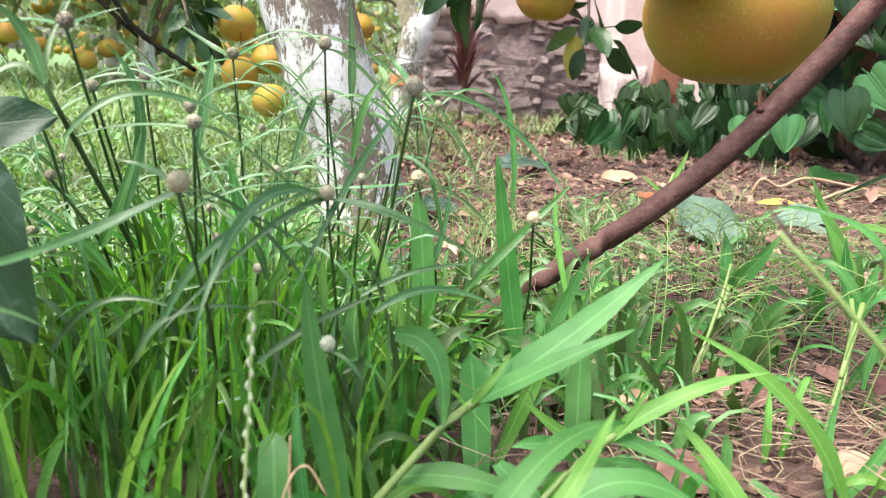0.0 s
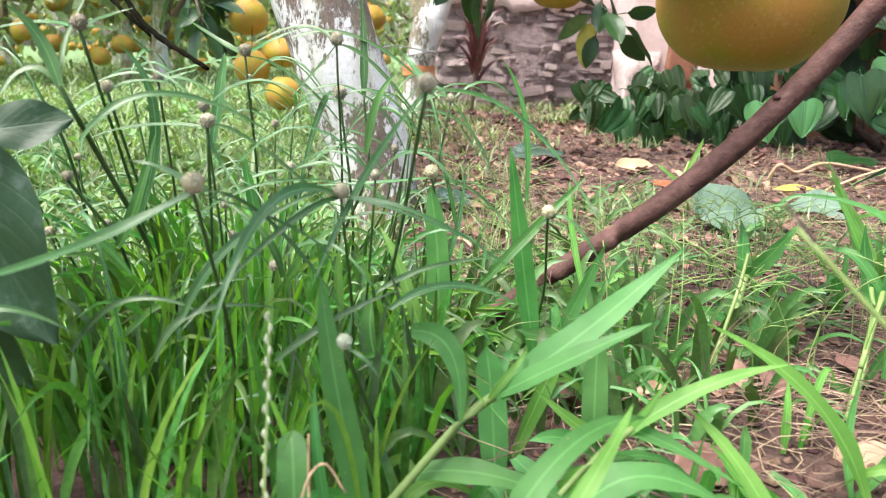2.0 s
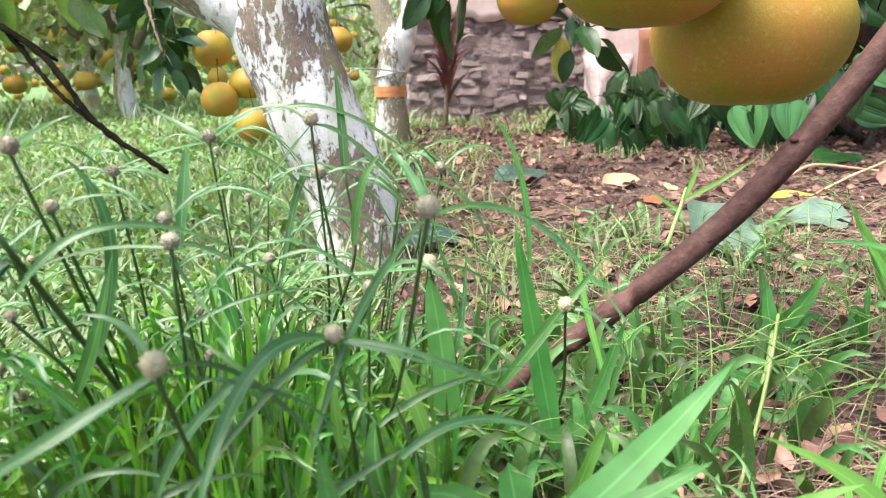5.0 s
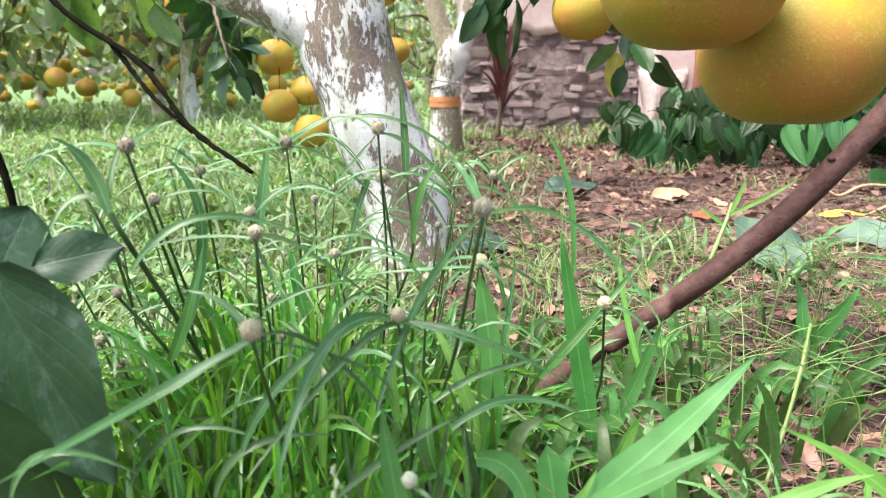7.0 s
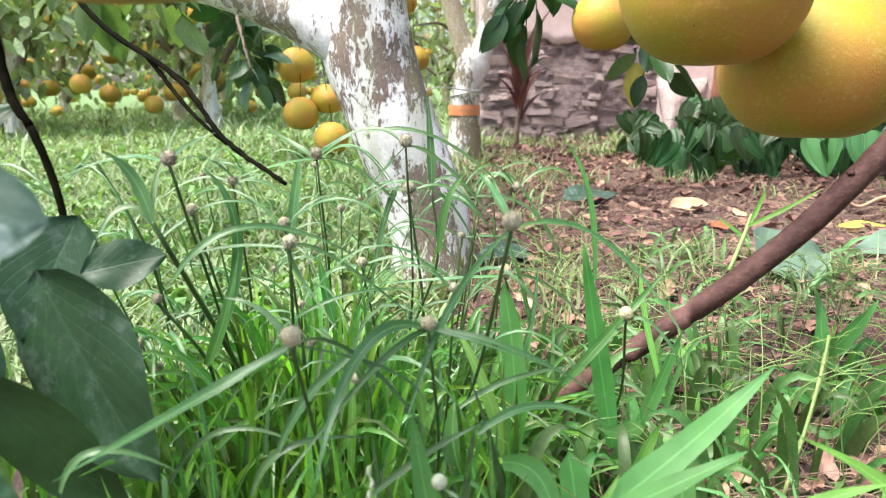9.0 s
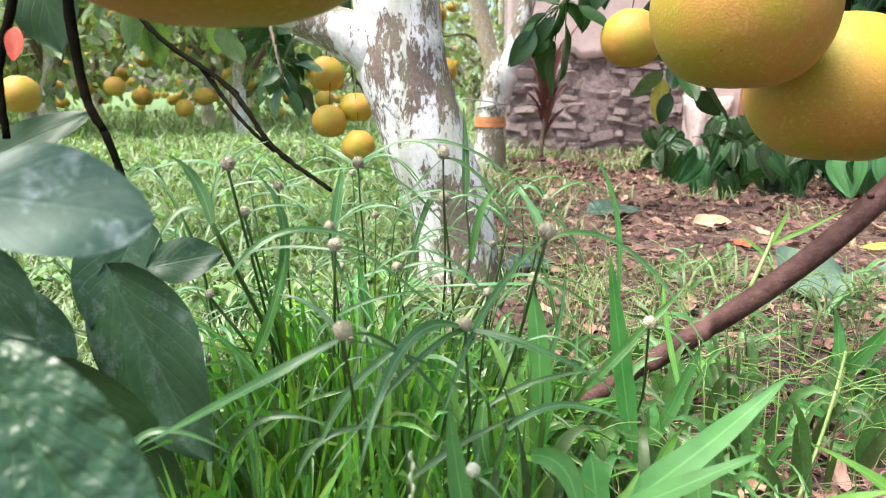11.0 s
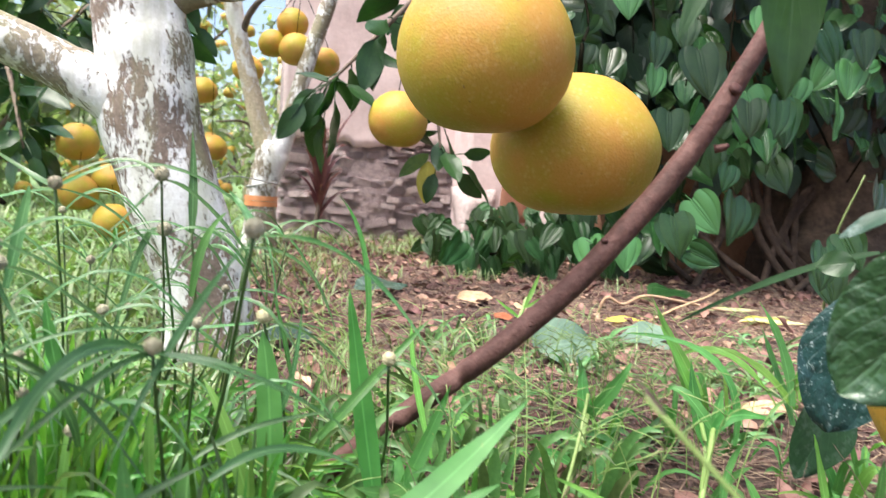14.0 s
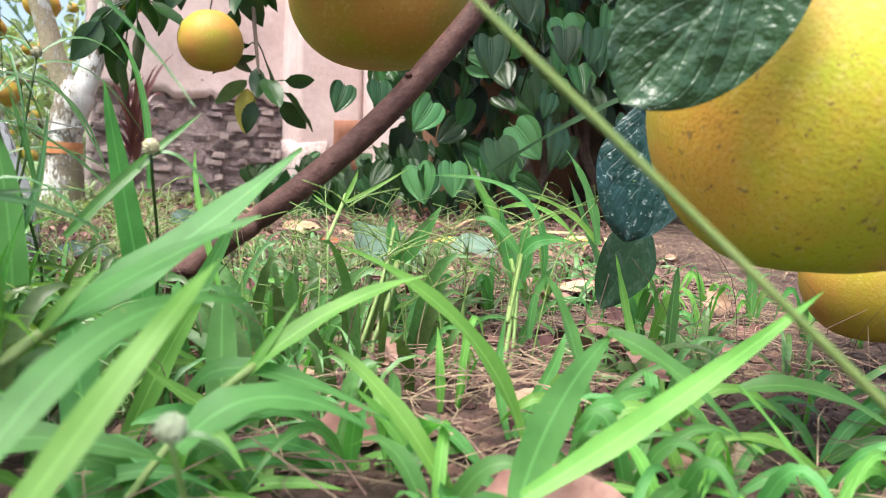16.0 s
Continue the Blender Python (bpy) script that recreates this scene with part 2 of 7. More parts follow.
def limewash_material(name, cover, bark=(0.20, 0.15, 0.12), scale=26.0):
    """Flaking white lime over grey-brown bark. cover: about how much of it is left."""
    m, n, l, b = shader(name)
    flake = noise_node(n, l, scale, 10, 0.78, distortion=0.9, stretch=(1.0, 1.0, 0.5))
    chip = noise_node(n, l, scale * 3.1, 6, 0.7, distortion=0.4, stretch=(1.0, 1.0, 0.35))
    patch = noise_node(n, l, scale * 0.2, 4, 0.6, stretch=(1.0, 1.0, 0.6))
    add = n.new("ShaderNodeMath")
    add.operation = "MULTIPLY_ADD"
    add.inputs[1].default_value = 1.0
    l.new(patch.outputs[0], add.inputs[0])
    l.new(flake.outputs[0], add.inputs[2])
    more = n.new("ShaderNodeMath")
    more.operation = "MULTIPLY_ADD"
    more.inputs[1].default_value = 0.5
    l.new(chip.outputs[0], more.inputs[0])
    l.new(add.outputs[0], more.inputs[2])
    half = n.new("ShaderNodeMath")
    half.operation = "MULTIPLY"
    half.inputs[1].default_value = 0.5
    l.new(more.outputs[0], half.inputs[0])
    edge = 0.735 - 0.25 * cover
    mask = ramp_node(n, l, half.outputs[0], [(edge - 0.01, (0, 0, 0)), (edge + 0.012, (1, 1, 1))])
    fine = noise_node(n, l, 170, 5, 0.7)
    bark_col = ramp_node(n, l, fine.outputs[0], [(0.25, tuple(c * 0.5 for c in bark)), (0.5, bark), (0.75, tuple(c * 1.7 for c in bark))]).outputs[0]
    moss = noise_node(n, l, 13, 5, 0.7, stretch=(1.0, 1.0, 0.25))
    ms = ramp_node(n, l, moss.outputs[0], [(0.5, (0, 0, 0)), (0.66, (0.55, 0.55, 0.55))])
    bark_col = mix_node(n, l, ms.outputs[0], bark_col, (0.24, 0.24, 0.12))
    lime = ramp_node(n, l, fine.outputs[0], [(0.3, (0.66, 0.64, 0.62)), (0.6, (0.86, 0.85, 0.84))]).outputs[0]
    streak = noise_node(n, l, 26, 5, 0.7, stretch=(1.0, 1.0, 0.12))
    sk = ramp_node(n, l, streak.outputs[0], [(0.46, (0, 0, 0)), (0.68, (0.8, 0.8, 0.8))])
    lime = mix_node(n, l, sk.outputs[0], lime, (0.47, 0.46, 0.38))
    lime = mix_node(n, l, ms.outputs[0], lime, (0.50, 0.52, 0.36))
    l.new(mix_node(n, l, mask.outputs[0], bark_col, lime), b.inputs["Base Color"])
    b.inputs["Roughness"].default_value = 0.85
    h = n.new("ShaderNodeMath")
    h.operation = "MULTIPLY_ADD"
    h.inputs[1].default_value = 0.5
    l.new(fine.outputs[0], h.inputs[0])
    l.new(mask.outputs[0], h.inputs[2])
    bump_node(n, l, b, h.outputs[0], 0.7, 0.003)
    return m


def ground_material():
    """Damp reddish-brown soil with scraps of litter, green where the turf grows."""
    m, n, l, b = shader("soil_and_turf")
    big = noise_node(n, l, 2.2, 6, 0.65)
    soil = ramp_node(n, l, big.outputs[0], [(0.33, (0.014, 0.007, 0.005)), (0.51, (0.066, 0.033, 0.027)), (0.69, (0.185, 0.104, 0.087))]).outputs[0]
    scraps = noise_node(n, l, 34, 6, 0.75, distortion=1.2)
    sm = ramp_node(n, l, scraps.outputs[0], [(0.35, (0.028, 0.016, 0.013)), (0.5, (0.105, 0.060, 0.048)), (0.66, (0.22, 0.135, 0.110))]).outputs[0]
    soil = mix_node(n, l, 0.6, soil, sm)
    turf = ramp_node(n, l, noise_node(n, l, 5, 7, 0.75).outputs[0], [(0.3, (0.05, 0.10, 0.03)), (0.5, (0.12, 0.21, 0.065)), (0.66, (0.22, 0.27, 0.12))]).outputs[0]
    co = n.new("ShaderNodeTexCoord")
    sep = n.new("ShaderNodeSeparateXYZ")
    l.new(co.outputs["Object"], sep.inputs[0])
    wob = noise_node(n, l, 2.6, 5, 0.7)
    s = n.new("ShaderNodeMath")
    s.operation = "MULTIPLY_ADD"
    s.inputs[1].default_value = 1.1
    l.new(wob.outputs[0], s.inputs[0])
    l.new(sep.outputs[0], s.inputs[2])
    mr = n.new("ShaderNodeMapRange")
    mr.inputs["From Min"].default_value, mr.inputs["From Max"].default_value = 0.42, 0.12
    l.new(s.outputs[0], mr.inputs[0])
    beyond = n.new("ShaderNodeMapRange")
    beyond.inputs["From Min"].default_value, beyond.inputs["From Max"].default_value = 1.50, 1.95
    rag = n.new("ShaderNodeMath")
    rag.operation = "MULTIPLY_ADD"
    rag.inputs[1].default_value = 1.6
    l.new(wob.outputs[0], rag.inputs[0])
    l.new(sep.outputs[1], rag.inputs[2])
    l.new(rag.outputs[0], beyond.inputs[0])
    both = n.new("ShaderNodeMath")
    both.operation = "MULTIPLY"
    l.new(mr.outputs[0], both.inputs[0])
    l.new(beyond.outputs[0], both.inputs[1])
    l.new(mix_node(n, l, both.outputs[0], soil, turf), b.inputs["Base Color"])
    b.inputs["Roughness"].default_value = 0.9
    bump_node(n, l, b, scraps.outputs[0], 1.0, 0.016)
    return m


def wall_material():
    """Pink limewashed plaster, bare grey-purple rubble showing where the plaster has come off low down."""
    m, n, l, b = shader("worn_pink_plaster")
    big = noise_node(n, l, 3.0, 6, 0.65)
    pink = ramp_node(n, l, big.outputs[0], [(0.3, (0.52, 0.385, 0.37)), (0.55, (0.68, 0.545, 0.53)), (0.75, (0.77, 0.655, 0.64))]).outputs[0]
    run = noise_node(n, l, 6.0, 5, 0.7, stretch=(2.5, 2.5, 0.35))
    rm = ramp_node(n, l, run.outputs[0], [(0.55, (0, 0, 0)), (0.75, (0.6, 0.6, 0.6))])
    pink = mix_node(n, l, rm.outputs[0], pink, (0.38, 0.32, 0.30))
    fine = noise_node(n, l, 40, 6, 0.7)
    l.new(mix_node(n, l, 0.2, pink, ramp_node(n, l, fine.outputs[0], [(0.3, (0.3, 0.22, 0.21)), (0.7, (0.8, 0.66, 0.63))]).outputs[0]), b.inputs["Base Color"])
    b.inputs["Roughness"].default_value = 0.9
    bump_node(n, l, b, fine.outputs[0], 0.5, 0.006)
    return m


PEEL = peel_material()
PEEL_LEMON = peel_material("lemon_yellow_peel", 1.26, 1.42, 0.06, 0.645)
LIME = limewash_material("limewashed_bark", 0.47, scale=70.0)
LIME_WORN = limewash_material("worn_limewash", 0.44, bark=(0.24, 0.20, 0.145), scale=34)
LIME_LIMB = limewash_material("limb_limewash", 0.20, bark=(0.17, 0.13, 0.09), scale=30)
LIME_FAR = limewash_material("thin_limewash", 0.36, bark=(0.46, 0.38, 0.27), scale=20)
SOIL = ground_material()
CRUMB = solid("soil_crumb", (0.036, 0.018, 0.013), (0.11, 0.058, 0.046), (0.23, 0.135, 0.112), 60, 0.95, 0.6, 300, 0.001, "island", 0.5)
SPOTTED = foliage("wet_spotted_leaf", (0.010, 0.036, 0.034), (0.022, 0.066, 0.062), 0.28, 0.06, by="object", amount=0.1, scale=26, vein=0.06, gloss=0.45, dust=0.8, dust_scale=230, lumps=0.5)
PLASTER = wall_material()
STONE = solid("rubble_stone", (0.26, 0.195, 0.195), (0.52, 0.405, 0.405), (0.72, 0.59, 0.585), 42, 0.95, 1.0, 150, 0.014, "object", 0.42)
MORTAR = solid("old_mortar", (0.20, 0.15, 0.15), (0.47, 0.365, 0.365), (0.70, 0.57, 0.56), 34, 0.95, 1.0, 110, 0.03)
BRICK = solid("terracotta_brick", (0.17, 0.075, 0.045), (0.27, 0.12, 0.075), (0.36, 0.18, 0.115), 12, 0.9, 0.5, 70, 0.005, "object", 0.2)
BARK = solid("grey_brown_bark", (0.07, 0.05, 0.04), (0.15, 0.11, 0.085), (0.27, 0.21, 0.16), 22, 0.85, 0.7, 110, 0.004, stretch=(1, 1, 0.4))
PROP = solid("purple_brown_branch_bark", (0.036, 0.016, 0.014), (0.078, 0.035, 0.031), (0.155, 0.082, 0.073), 34, 0.65, 0.8, 170, 0.002, gloss=0.2)
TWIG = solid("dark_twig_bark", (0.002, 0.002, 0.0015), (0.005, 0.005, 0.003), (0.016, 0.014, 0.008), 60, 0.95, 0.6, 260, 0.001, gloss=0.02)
ROOTS = solid("dark_root_bark", (0.03, 0.02, 0.015), (0.075, 0.048, 0.034), (0.15, 0.10, 0.07), 20, 0.9, 0.8, 70, 0.006)
STALK = solid("green_stalk", (0.07, 0.10, 0.03), (0.14, 0.18, 0.06), (0.22, 0.25, 0.10), 60, 0.6, 0.3, 200, 0.0006)
CULM = solid("sedge_stem", (0.022, 0.055, 0.012), (0.045, 0.095, 0.022), (0.085, 0.15, 0.04), 40, 0.45, 0.2, 300, 0.0003, "object", 0.25)
SHEATH = solid("pale_grass_stem", (0.11, 0.20, 0.045), (0.18, 0.28, 0.075), (0.27, 0.35, 0.13), 30, 0.5, 0.2, 200, 0.0004, "object", 0.15)
HEAD = solid("sedge_head", (0.16, 0.145, 0.09), (0.29, 0.265, 0.185), (0.44, 0.41, 0.31), 220, 0.85, 0.8, 600, 0.0008, "object", 0.2)
HEAD_PALE = solid("young_sedge_head", (0.28, 0.255, 0.14), (0.43, 0.385, 0.235), (0.56, 0.50, 0.34), 220, 0.8, 0.8, 600, 0.0008, "object", 0.10)
SPIKE = solid("pale_spikelet", (0.30, 0.36, 0.22), (0.44, 0.49, 0.33), (0.58, 0.62, 0.46), 200, 0.7, 0.3, 500, 0.0003)
BLADE = streaked_blade("broad_grass_blade", (0.058, 0.180, 0.046), (0.128, 0.325, 0.096), glow=0.42)
BLADE_LIME = streaked_blade("yellow_green_blade", (0.110, 0.27, 0.048), (0.205, 0.42, 0.098), glow=0.42)
BLADE_DEEP = streaked_blade("sedge_leaf", (0.032, 0.105, 0.024), (0.080, 0.215, 0.046), glow=0.28, pale=0.5, rough=0.36)
BLADE_DARK = streaked_blade("dark_strap_leaf", (0.010, 0.036, 0.014), (0.026, 0.070, 0.028), glow=0.05, pale=0.2, rough=0.6, gloss=0.15)
QUILTED = foliage("quilted_citrus_leaf", (0.015, 0.050, 0.018), (0.038, 0.094, 0.036), 0.27, 0.08, by="object", amount=0.05, scale=26, vein=0.30, gloss=0.5, dust=0.12, lumps=0.75)
BRACT = streaked_blade("sedge_bract", (0.036, 0.105, 0.030), (0.092, 0.195, 0.070), glow=0.22, pale=0.6, rough=0.34, gloss=0.4)
TURF = foliage("turf_grass", (0.115, 0.175, 0.066), (0.305, 0.375, 0.195), 0.5, 0.30, amount=0.5)
CLOVER = foliage("low_turf_weed", (0.105, 0.20, 0.06), (0.24, 0.37, 0.14), 0.5, 0.28, amount=0.4)
TUFT = foliage("sedge_tuft", (0.032, 0.092, 0.018), (0.165, 0.335, 0.075), 0.25, 0.34, amount=0.5, scale=18, tint=(0.72, 1.0, 0.30))
TUFT_LIME = foliage("sedge_tuft_lime", (0.110, 0.27, 0.030), (0.28, 0.50, 0.080), 0.30, 0.46, amount=0.3, scale=18, tint=(0.78, 1.0, 0.28))
TUFT_GREY = foliage("sedge_tuft_grey", (0.06, 0.13, 0.055), (0.165, 0.265, 0.135), 0.24, 0.25, amount=0.4, scale=18, gloss=0.5)
# pale copy of the citrus leaf, light from behind put into its colour
BACKLIT = foliage("citrus_leaf_painted_backlight", (0.07, 0.13, 0.045), (0.17, 0.25, 0.09), 0.45, 0.45, amount=0.3, scale=14, vein=0.15)
WEED = foliage("small_weed", (0.045, 0.115, 0.030), (0.135, 0.26, 0.080), 0.45, 0.24, amount=0.5)
CITRUS = foliage("citrus_leaf", (0.010, 0.034, 0.010), (0.030, 0.078, 0.020), 0.36, 0.18, amount=0.4, scale=16, vein=0.08, gloss=0.45, tint=(0.6, 1.0, 0.3))
CITRUS_NEAR = foliage("glossy_citrus_leaf", (0.010, 0.032, 0.014), (0.026, 0.070, 0.030), 0.42, 0.08, by="object", amount=0.2, scale=26, vein=0.14, gloss=0.25, dust=0.15)
CITRUS_PALE = foliage("dusty_citrus_leaf", (0.020, 0.052, 0.034), (0.060, 0.110, 0.078), 0.45, 0.10, by="object", amount=0.15, scale=30, vein=0.08, gloss=0.3, dust=0.45)
# crown leaves, colour lightened in place of the bright sky's sheen and haze
CROWN = foliage("orchard_leaf_sky_sheen", (0.105, 0.155, 0.07), (0.39, 0.45, 0.27), 0.32, 0.42, amount=0.5, scale=6, gloss=0.8)
VINE = foliage("heart_vine_leaf", (0.012, 0.046, 0.013), (0.036, 0.096, 0.027), 0.30, 0.14, by="object", amount=0.5, scale=3, vein=0.20, gloss=0.5, arcs=True, young=(0.070, 0.155, 0.05))
IVY = foliage("creeper_leaf", (0.012, 0.042, 0.012), (0.036, 0.090, 0.028), 0.42, 0.2, by="object", amount=0.4, scale=3, vein=0.28, gloss=0.35, arcs=True)
# vine leaf again, its colour darkened to stand for shade behind the front leaves
VINE_FILL = foliage("vine_leaf_painted_shade", (0.008, 0.022, 0.010), (0.020, 0.045, 0.020), 0.45, 0.15, amount=0.45, scale=22, vein=0.4)
YELLOW_LEAF = foliage("yellowed_leaf", (0.45, 0.40, 0.05), (0.62, 0.56, 0.12), 0.5, 0.25, by="object", amount=0.1, vein=0.3)
RED_LEAF = foliage("cordyline_leaf", (0.05, 0.014, 0.018), (0.14, 0.045, 0.045), 0.4, 0.2, by="object", amount=0.3)
LITTER = solid("dead_leaf", (0.11, 0.047, 0.036), (0.24, 0.122, 0.095), (0.41, 0.262, 0.212), 26, 0.85, 0.4, 130, 0.001, "island", 0.5)
PALE_LEAF = foliage("pale_creeping_leaf", (0.10, 0.17, 0.125), (0.18, 0.27, 0.20), 0.65, 0.15, by="object", amount=0.08, scale=30, vein=0.25, gloss=0.35)
DRY_TAN = solid("tan_dead_leaf", (0.30, 0.18, 0.09), (0.48, 0.32, 0.19), (0.62, 0.47, 0.31), 40, 0.8, 0.4, 160, 0.001)
FADED = solid("faded_strap_leaf", (0.30, 0.32, 0.12), (0.46, 0.46, 0.22), (0.60, 0.56, 0.33), 40, 0.7, 0.3, 160, 0.001)
RUST = solid("rust_red_dead_leaf", (0.18, 0.05, 0.02), (0.32, 0.10, 0.04), (0.45, 0.19, 0.08), 30, 0.8, 0.4, 130, 0.001)
STRAW = solid("dry_straw", (0.060, 0.036, 0.026), (0.17, 0.108, 0.078), (0.38, 0.275, 0.20), 40, 0.8, 0.3, 200, 0.0004, "island", 0.55)
RED_BIT = solid("withered_red_leaf", (0.40, 0.05, 0.03), (0.58, 0.09, 0.05), (0.66, 0.16, 0.10), 60, 0.6, 0.3, 200, 0.0005)
BAND = solid("orange_tape", (0.55, 0.20, 0.07), (0.66, 0.28, 0.11), (0.72, 0.36, 0.17), 20, 0.5, 0.2, 60, 0.0005)
WIRE = solid("grey_wire", (0.25, 0.25, 0.25), (0.36, 0.36, 0.35), (0.45, 0.45, 0.44), 50, 0.5, 0.2, 200, 0.0003)
PEBBLE = solid("tan_stone", (0.30, 0.20, 0.13), (0.45, 0.31, 0.21), (0.58, 0.43, 0.31), 40, 0.85, 0.4, 180, 0.001)
SCRAP = solid("pale_plastic_scrap", (0.5, 0.55, 0.6), (0.65, 0.7, 0.75), (0.8, 0.83, 0.86), 40, 0.4, 0.3, 120, 0.001)

# ---------------------------------------------------------------- building blocks
rng = random.Random(11)


def V(*p):
    return Vector(p)


def obj(name, bm, material, smooth=True):
    me = bpy.data.meshes.new(name)
    bm.normal_update()
    bm.to_mesh(me)
    bm.free()
    if smooth:
        for p in me.polygons:
            p.use_smooth = True
    me.materials.append(material)
    return new(name, me)


def part(name, bm, material, parent, label="", smooth=True):
    ob = obj(name, bm, material, smooth)
    ob.parent = parent
    if label:
        tagged(ob, label)
    return ob


def thing(name, place, label, category, group="", kind=""):
    ob = new(name)
    ob.empty_display_size = 0.02
    ob.location = place
    bpy.context.view_layer.update()
    return tagged(ob, label, category, group, kind)


def under(ob, parent):
    """Keep a part where it was built, in world places, below a parent that stands elsewhere."""
    ob.parent = parent
    m = parent.matrix_basis.copy()
    if parent.parent:
        m = parent.parent.matrix_basis @ parent.matrix_parent_inverse @ m
    ob.matrix_parent_inverse = m.inverted()
    return ob


def curve_points(pts, n):
    """Catmull-Rom through the given places."""
    pts = [Vector(p) for p in pts]
    ext = [pts[0] * 2 - pts[1]] + pts + [pts[-1] * 2 - pts[-2]]
    out = []
    for k in range(n + 1):
        u = k / n * (len(pts) - 1)
        i = min(int(u), len(pts) - 2)
        f = u - i
        a, b, c, d = ext[i:i + 4]
        out.append(0.5 * ((2 * b) + (c - a) * f + (2 * a - 5 * b + 4 * c - d) * f * f + (3 * b - a - 3 * c + d) * f ** 3))
    return out


def tube(bm, pts, radii, sides=10, n=16, rough=0.0, seed=0.0, cap=True):
    """A round limb through places with radii that change along it, lumpy by rough."""
    line = curve_points(pts, n)
    rings = []
    for k, p in enumerate(line):
        u = k / n * (len(radii) - 1)
        i = min(int(u), len(radii) - 2)
        r = radii[i] + (radii[i + 1] - radii[i]) * (u - i)
        tan = (line[min(k + 1, n)] - line[max(k - 1, 0)]).normalized()
        side = tan.cross(V(0.31, 0.87, 0.38) if abs(tan.z) > 0.6 else V(0, 0, 1)).normalized()
        up = side.cross(tan)
        ring = []
        for s in range(sides):
            a = 2 * math.pi * s / sides
            d = side * math.cos(a) + up * math.sin(a)
            q = p + d * r
            if rough:
                q += d * r * rough * (noise.noise(q * (0.9 / max(r, 0.004)) + V(seed, 0, 0)) + 0.5 * noise.noise(q * (2.6 / max(r, 0.004))))
            ring.append(bm.verts.new(q))
        rings.append(ring)
    for a, b in zip(rings, rings[1:]):
        for s in range(sides):
            bm.faces.new((a[s], a[(s + 1) % sides], b[(s + 1) % sides], b[s]))
    if cap:
        bm.faces.new(rings[0][::-1])
        bm.faces.new(rings[-1])
    return bm


def strip(bm, a, b, c, w, n=9, facing=(0, -0.5, 0.86), fold=0.3, twist=0.0, blunt=0.0):
    """A grass blade from a over b to the tip c, w wide, folded along its midrib."""
    a, b, c = Vector(a), Vector(b), Vector(c)
    ctrl = b * 2 - (a + c) * 0.5
    uv = bm.loops.layers.uv.verify()
    face_to = Vector(facing).normalized()
    rows = []
    for k in range(n + 1):
        t = k / n
        p = a * (1 - t) ** 2 + ctrl * 2 * t * (1 - t) + c * t * t
        tan = ((ctrl - a) * (1 - t) + (c - ctrl) * t).normalized()
        side = tan.cross(face_to)
        if side.length < 0.05:
            side = tan.cross(V(1, 0, 0))
        side.normalize()
        if twist:
            side = Matrix.Rotation(twist * t, 3, tan) @ side
        nor = side.cross(tan)
        h = w * 0.5 * min(1.0, 0.5 + 1.9 * t) * max(0.0, (1 - t ** (2.4 + 5 * blunt))) ** (0.85 - 0.3 * blunt)
        h = max(h, w * 0.012)
        wave = 0.06 * w * math.sin(t * 17 + w * 900)
        rows.append((t, [bm.verts.new(p - side * h + nor * (fold * h + wave)), bm.verts.new(p), bm.verts.new(p + side * h + nor * (fold * h - wave))]))
    for (t0, r0), (t1, r1) in zip(rows, rows[1:]):
        for i in (0, 1):
            f = bm.faces.new((r0[i], r0[i + 1], r1[i + 1], r1[i]))
            for loop, (u, v) in zip(f.loops, ((i - 1, t0), (i, t0), (i, t1), (i - 1, t1))):
                loop[uv].uv = (u, v)
    return bm


def leaf(bm, base, way, normal, length, width, n=7, fold=0.22, droop=0.25, heart=0.0, wave=0.05, seed=0.0, across=2, peak=0.85):
    """A leaf with a midrib: way runs from its base to its tip, heart pulls the lobes back."""
    base, way, normal = Vector(base), Vector(way).normalized(), Vector(normal)
    side = way.cross(normal)
    if side.length < 1e-4:
        side = way.cross(V(0.3, 0.5, 0.8))
    side.normalize()
    normal = side.cross(way)
    uv = bm.loops.layers.uv.verify()
    rows = []
    for k in range(n + 1):
        t = k / n
        if heart:
            h = 2.23 * t ** 0.40 * (1 - t) ** 0.90 if 0 < t < 1 else 0.0
        else:
            h = (math.sin(math.pi * t ** peak)) ** (0.72 if peak < 1 else 0.6) if 0 < t < 1 else 0.0
        h = max(h, 0.02) * width * 0.5
        row = []
        for j in range(-across, across + 1):
            u = j / across
            along = t * length - heart * length * 0.28 * abs(u) * (1 - t) ** 3
            lift = fold * h * abs(u) - droop * length * (t ** 1.8) * 0.5 + wave * width * math.sin(9 * t + 3 * u + seed) * abs(u)
            row.append(bm.verts.new(base + way * along + side * (h * u) + normal * lift))
        rows.append((t, row))
    for (t0, r0), (t1, r1) in zip(rows, rows[1:]):
        for i in range(2 * across):
            f = bm.faces.new((r0[i], r0[i + 1], r1[i + 1], r1[i]))
            us = (i / across - 1, (i + 1) / across - 1)
            for loop, (u, v) in zip(f.loops, ((us[0], t0), (us[1], t0), (us[1], t1), (us[0], t1))):
                loop[uv].uv = (u, v)
    return bm


